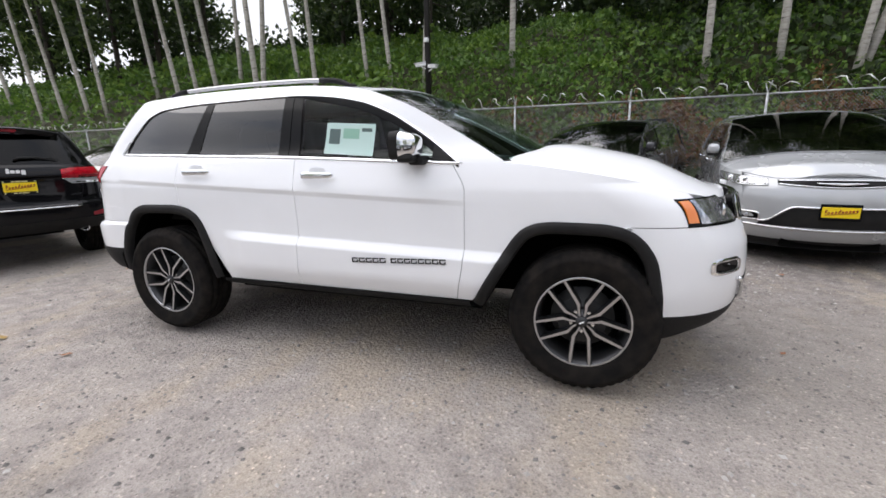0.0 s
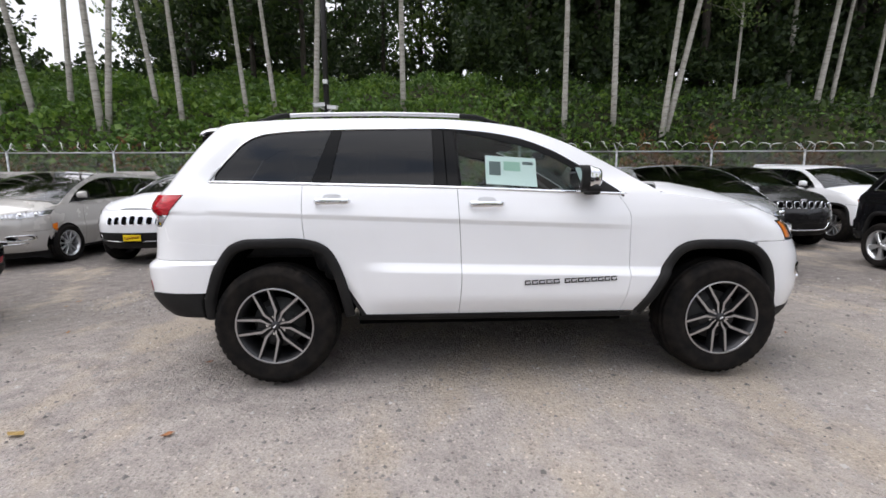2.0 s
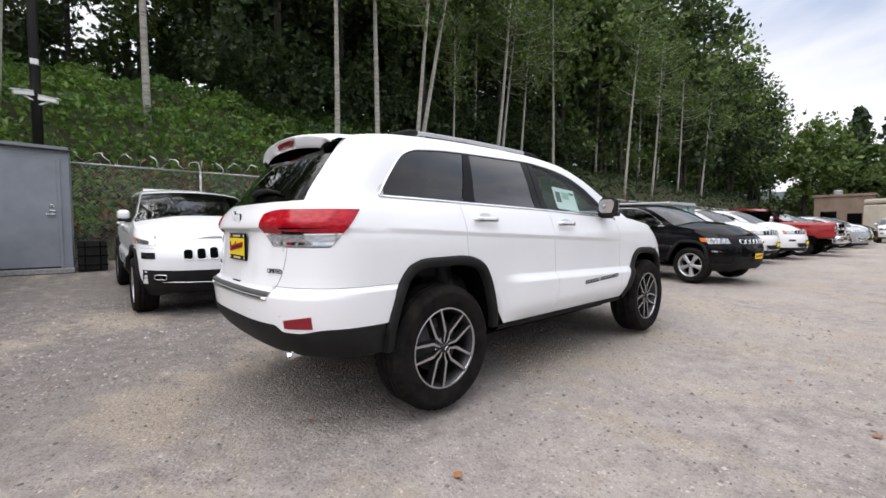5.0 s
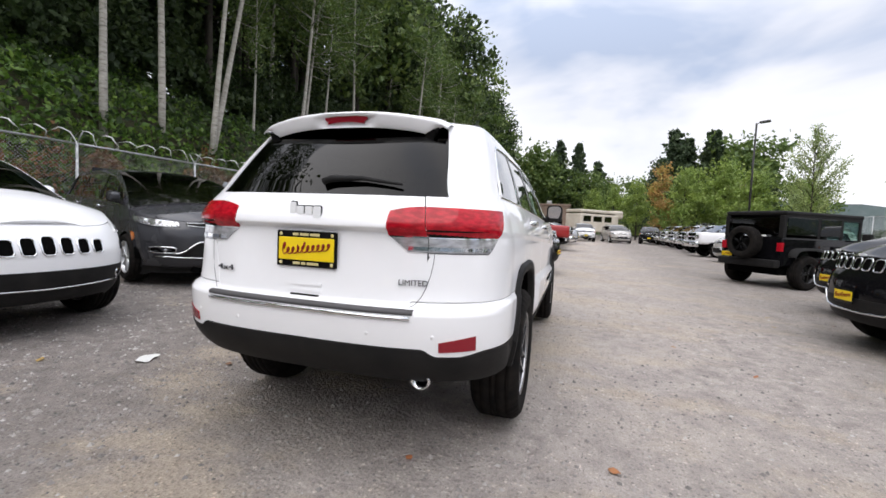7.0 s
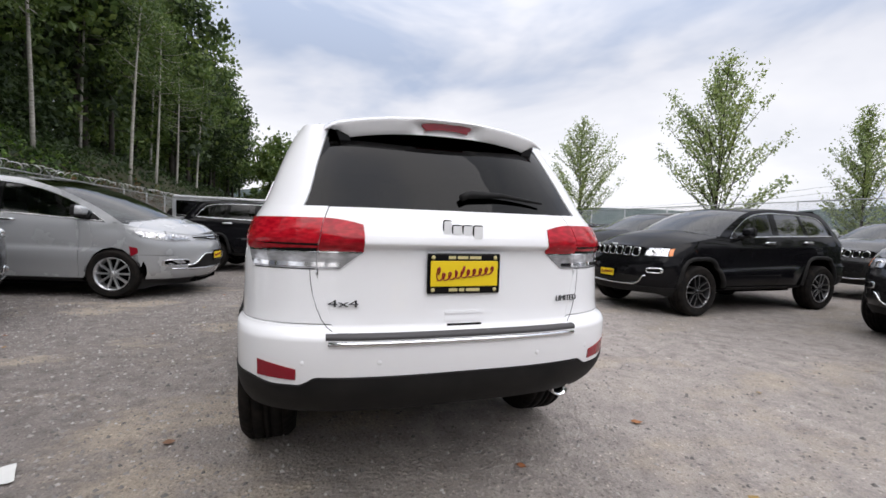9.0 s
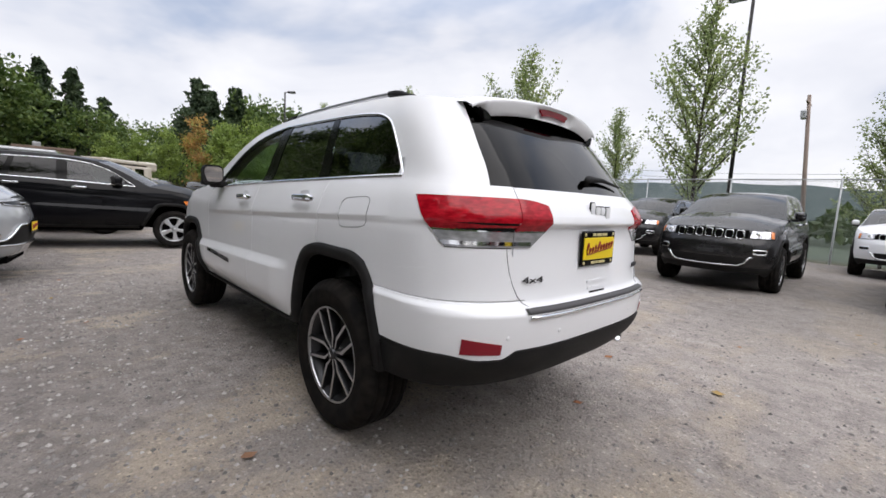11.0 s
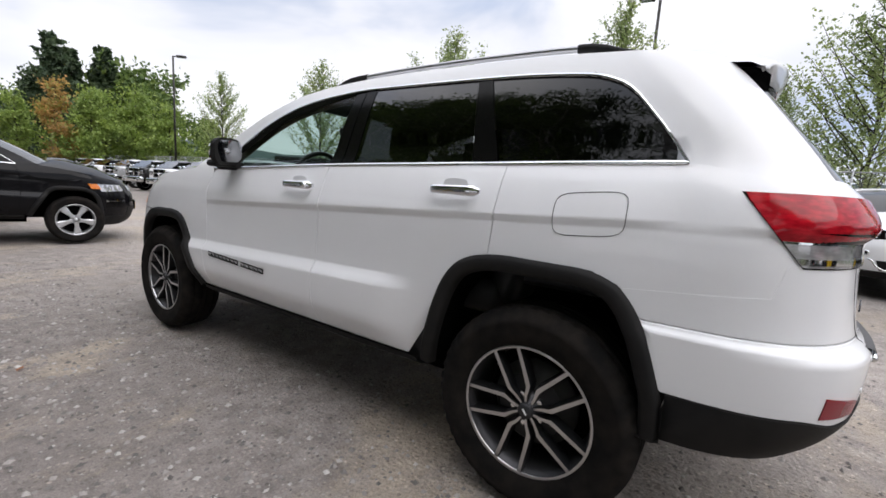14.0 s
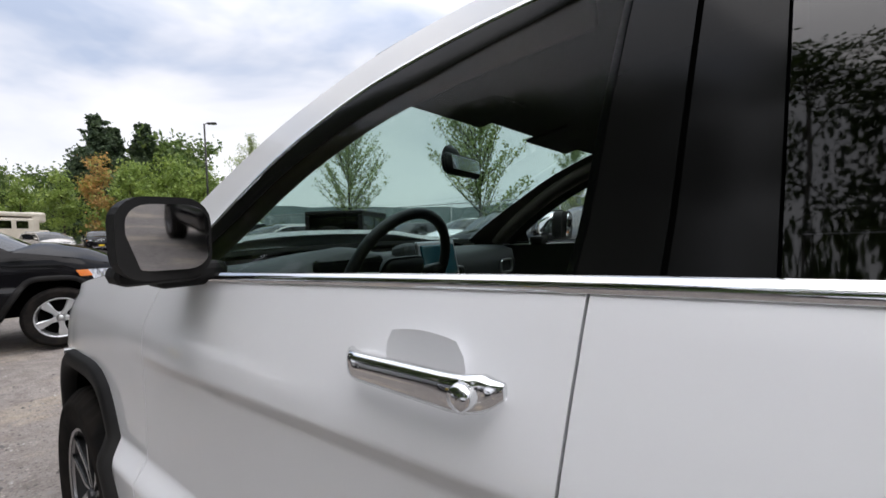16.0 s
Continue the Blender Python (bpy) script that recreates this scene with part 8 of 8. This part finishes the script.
def camera_pole():
    x, y = -3.55, 10.25
    z = ground_z(x, y)
    p = thing("camera_pole", "dark steel pole with two white surveillance cameras", "pole", at=pose(x, y, z))
    link_mesh("mast", *tube([(0, 0, -0.3), (0, 0, 12)], [0.10, 0.07], 12), POLE, p)
    for pz, dx, yaw in ((3.62 - z + 0.42, -0.20, 200), (3.58 - z + 0.38, 0.20, -20)):
        h = part("surveillance_unit", box_bm(0.34, 0.11, 0.10, (0, 0, 0), 0.02), CAM_WHITE, p, "white camera housing")
        h.matrix_basis = pose(dx, -0.12, pz, 0, 8, yaw)
        part("sun_hood", box_bm(0.38, 0.13, 0.015, (0.02, 0, 0.06), 0.004), CAM_WHITE, h)
        link_mesh("bracket", *tube([(0, -0.05, pz - 0.14), (dx, -0.12, pz - 0.05)], 0.02, 6), CAM_WHITE, p)
    part("junction_box", box_bm(0.14, 0.10, 0.12, (0, -0.09, 4.75 - z), 0.01), CAM_WHITE, p)


camera_pole()


def street_lamp(x, y, h, heads, yaw, label):
    z = ground_z(x, y)
    p = thing("street_lamp", label, "street lamp", "lot lamps", at=pose(x, y, z, 0, 0, yaw))
    link_mesh("pole", *tube([(0, 0, -0.2), (0, 0, h - z)], [0.10, 0.07], 10), POLE, p)
    for s in heads:
        a = part("lamp_head", box_bm(0.75, 0.38, 0.16, (s * 0.62, 0, h - z + 0.05), 0.04, 2, pose(0, 0, 0, 0, -4 * s, 0)), POLE, p, "flat dark lamp head")
        part("lens", box_bm(0.5, 0.3, 0.02, (s * 0.64, 0, h - z - 0.035)), CLEAR_LENS, a)
        link_mesh("arm", *tube([(0, 0, h - z - 0.05), (s * 0.3, 0, h - z + 0.05)], 0.04, 8), POLE, p)


street_lamp(2.53, -22.8, 11.45, (1, -1), 6, "tall dark lot lamp with two heads")
street_lamp(39.3, -15.5, 10.9, (-1,), 60, "tall dark lot lamp with one head")


def utility_poles():
    for x, y, h, lean in ((1.4, -40, 10.4, 4), (58, -20.5, 8.0, 0), (60.5, -12.2, 7.4, 0)):
        z = ground_z(x, y)
        p = thing("utility_pole", "weathered wooden utility pole", "utility pole", "utility poles", at=pose(x, y, z, 0, lean, 0))
        link_mesh("pole", *tube([(0, 0, -0.3), (0, 0, h - z)], [0.17, 0.12], 10), WOOD_POLE, p)
        part("crossarm", box_bm(0.12, 1.9, 0.12, (0, 0, h - z - 0.6), 0.01), WOOD_POLE, p)
        part("transformer", box_bm(0.4, 0.4, 0.7, (0.25, 0, h - z - 1.4), 0.1, 2), STEEL, p)
    for k, dz in enumerate((0.0, 0.5)):
        pts = [(lerp(-60, 60, t), -40 - 0.1 * k, 4.9 + dz - 0.9 * math.sin(math.pi * ((t * 3) % 1))) for t in span(0, 1, 60)]
        w = link_mesh("power_line", *tube(pts, 0.010, 4), POLE)
        tagged(w, "thin dark overhead power line", "cable", "overhead lines")


utility_poles()

YOUNG = [limb_tree("young_lot_tree", 51 + i, h, 0.10, 0.13, sp, 11500, 0.145, YOUNG_LEAF, DARK_BARK, (0.0, 0.0), 1.25, 84, "young light-green tree with upswept branches", "tree", "young trees by the lot", 0.08, 0.80, 0.13) for i, (h, sp) in enumerate(((10.6, 2.9), (10.2, 3.6)))]
for i, (x, y, k, top, turn) in enumerate(((3.7, -21.5, 0, 11.0, 0), (14.2, -21.3, 1, 10.7, 40), (26.8, -21.2, 1, 10.2, 130), (41.8, -21.0, 0, 10.8, 200), (-5.9, -20.2, 1, 9.4, 260), (-15.0, -20.5, 0, 10.0, 20), (-3.1, -19.8, 0, 6.1, 75), (9.2, -24.5, 0, 7.2, 75))):
    s = (top - ground_z(x, y)) / (10.6 if k == 0 else 10.2)
    if i < 2:
        YOUNG[k].matrix_basis, YOUNG[k].scale = pose(x, y, ground_z(x, y), 0, 0, turn), (s, s, s)
    else:
        plant(YOUNG[k], x, y, turn, s)

FIRS = [conifer("fir_tree", 61 + i, 15, r, 6500, 0.52, "tall dark conifer beyond the lot", "far conifers") for i, r in enumerate((4.6, 3.8))]
PINE = limb_tree("pine_tree", 66, 15, 0.3, 0.22, 3.3, 5200, 0.55, NEEDLE, DARK_BARK, label="tall dark irregular pine beyond the lot", group="far pines", up=0.12, limbs=34, conic=0.45)
RUST = limb_tree("rusty_tree", 71, 8.5, 0.14, 0.05, 2.2, 4200, 0.27, RUST_LEAF, DARK_BARK, label="young tree with rusty orange leaves", up=0.8, conic=0.5)
LIME = limb_tree("lime_tree", 72, 9.0, 0.14, 0.04, 2.6, 5200, 0.28, LIME_LEAF, DARK_BARK, label="bright green young tree at the lot's end", group="far young trees", up=0.8, conic=0.5)
BROAD = limb_tree("broadleaf_tree", 73, 13, 0.25, 0.12, 4.6, 2800, 0.60, LEAF, DARK_BARK, label="large round broadleaf tree beyond the lot", group="far broadleaf trees", up=0.3)


def far_trees():
    seen = set()

    def put(proto, x, y, s, turn=0):
        s *= 1.05
        if proto.name in seen:
            plant(proto, x, y, turn, s)
        else:
            seen.add(proto.name)
            proto.matrix_basis, proto.scale = pose(x, y, ground_z(x, y), 0, 0, turn), (s, s, s)
    rnd = random.Random(9)
    for x, y, s in ((75, 2.4, 1.06), (75, -0.9, 1.03), (76, -4.2, 0.84), (84, -33, 1.0), (74, -15.8, 1.16), (76, -18.2, 1.10), (75, -21.8, 1.18)):
        put(FIRS[rnd.randrange(2)], x, y, s, rnd.uniform(0, 360))
    for x, y, s in ((78, -17.2, 1.05), (77, -24.0, 1.0), (73, -13.8, 0.8)):
        put(PINE, x, y, s, rnd.uniform(0, 360))
    put(RUST, 52, -10.6, 0.95)
    for x, y, s in ((50, -12.6, 0.85), (53, -14.6, 0.9), (50.5, -16.6, 0.98), (54, -18.6, 0.9), (48, -18.8, 0.85), (56, -8.6, 0.78), (60, -6.0, 0.75), (62, -3.6, 0.7), (50, -24, 0.8)):
        put(LIME, x, y, s, rnd.uniform(0, 360))
    for x, y, s in ((75, -25.2, 1.16), (76, -28.0, 1.18), (80, -22, 1.05), (86, -31, 1.1), (70, -2, 0.72), (74, -6, 0.7), (82, -12, 0.75), (88, 0, 0.8), (92, -16, 0.9), (64, -30, 0.7), (76, 4.5, 0.95), (70, 7.0, 1.0)):
        put(BROAD, x, y, s, rnd.uniform(0, 360))
    # hedge of far woods on the skyline
    rng = np.random.default_rng(8)
    n = 14000
    a = rng.uniform(-2.75, 0.35, n)
    d = rng.uniform(95, 150, n)
    x, y = np.cos(a) * d, np.sin(a) * d
    keep = ~((y > 5) & (x < 60))
    h = 3.5 + 2.5 * np.sin(a * 23) + 1.8 * np.sin(a * 57 + 1)
    low = np.where(y < -30, -2.6, 0.0)
    P = np.stack([x, y, low + rng.uniform(0, 1, n) * np.where(y < -40, 0.6, 1.0) * (h + 3.2)], 1)[keep]
    V, F = leaf_cards(P, 2.0, rng)
    tagged(cards_object("far_woods", V, F, LEAF_SHADED), "dark belt of distant woods", "woods", kind="stuff")
    # wooded hills beyond the valley
    V, F = [], []
    m = 90
    for r, hh in ((420, 20.0), (760, 62.0)):
        o = len(V)
        for i in range(m + 1):
            t = lerp(-3.3, 0.55, i / m)
            top = hh * (0.75 + 0.35 * noise.noise((t * 2.2, r * 0.01, 0)) + 0.10 * noise.noise((t * 14, r, 2)))
            V += [(math.cos(t) * r, math.sin(t) * r, -30), (math.cos(t) * r, math.sin(t) * r, top)]
        for i in range(m):
            F.append((o + 2 * i, o + 2 * i + 2, o + 2 * i + 3, o + 2 * i + 1))
    # the hills' green is paled and blued to stand in for haze
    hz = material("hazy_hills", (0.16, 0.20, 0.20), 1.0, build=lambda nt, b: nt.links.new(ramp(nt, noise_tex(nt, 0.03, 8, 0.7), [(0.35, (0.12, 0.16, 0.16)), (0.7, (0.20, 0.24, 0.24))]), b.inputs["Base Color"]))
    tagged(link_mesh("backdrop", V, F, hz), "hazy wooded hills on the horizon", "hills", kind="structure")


far_trees()
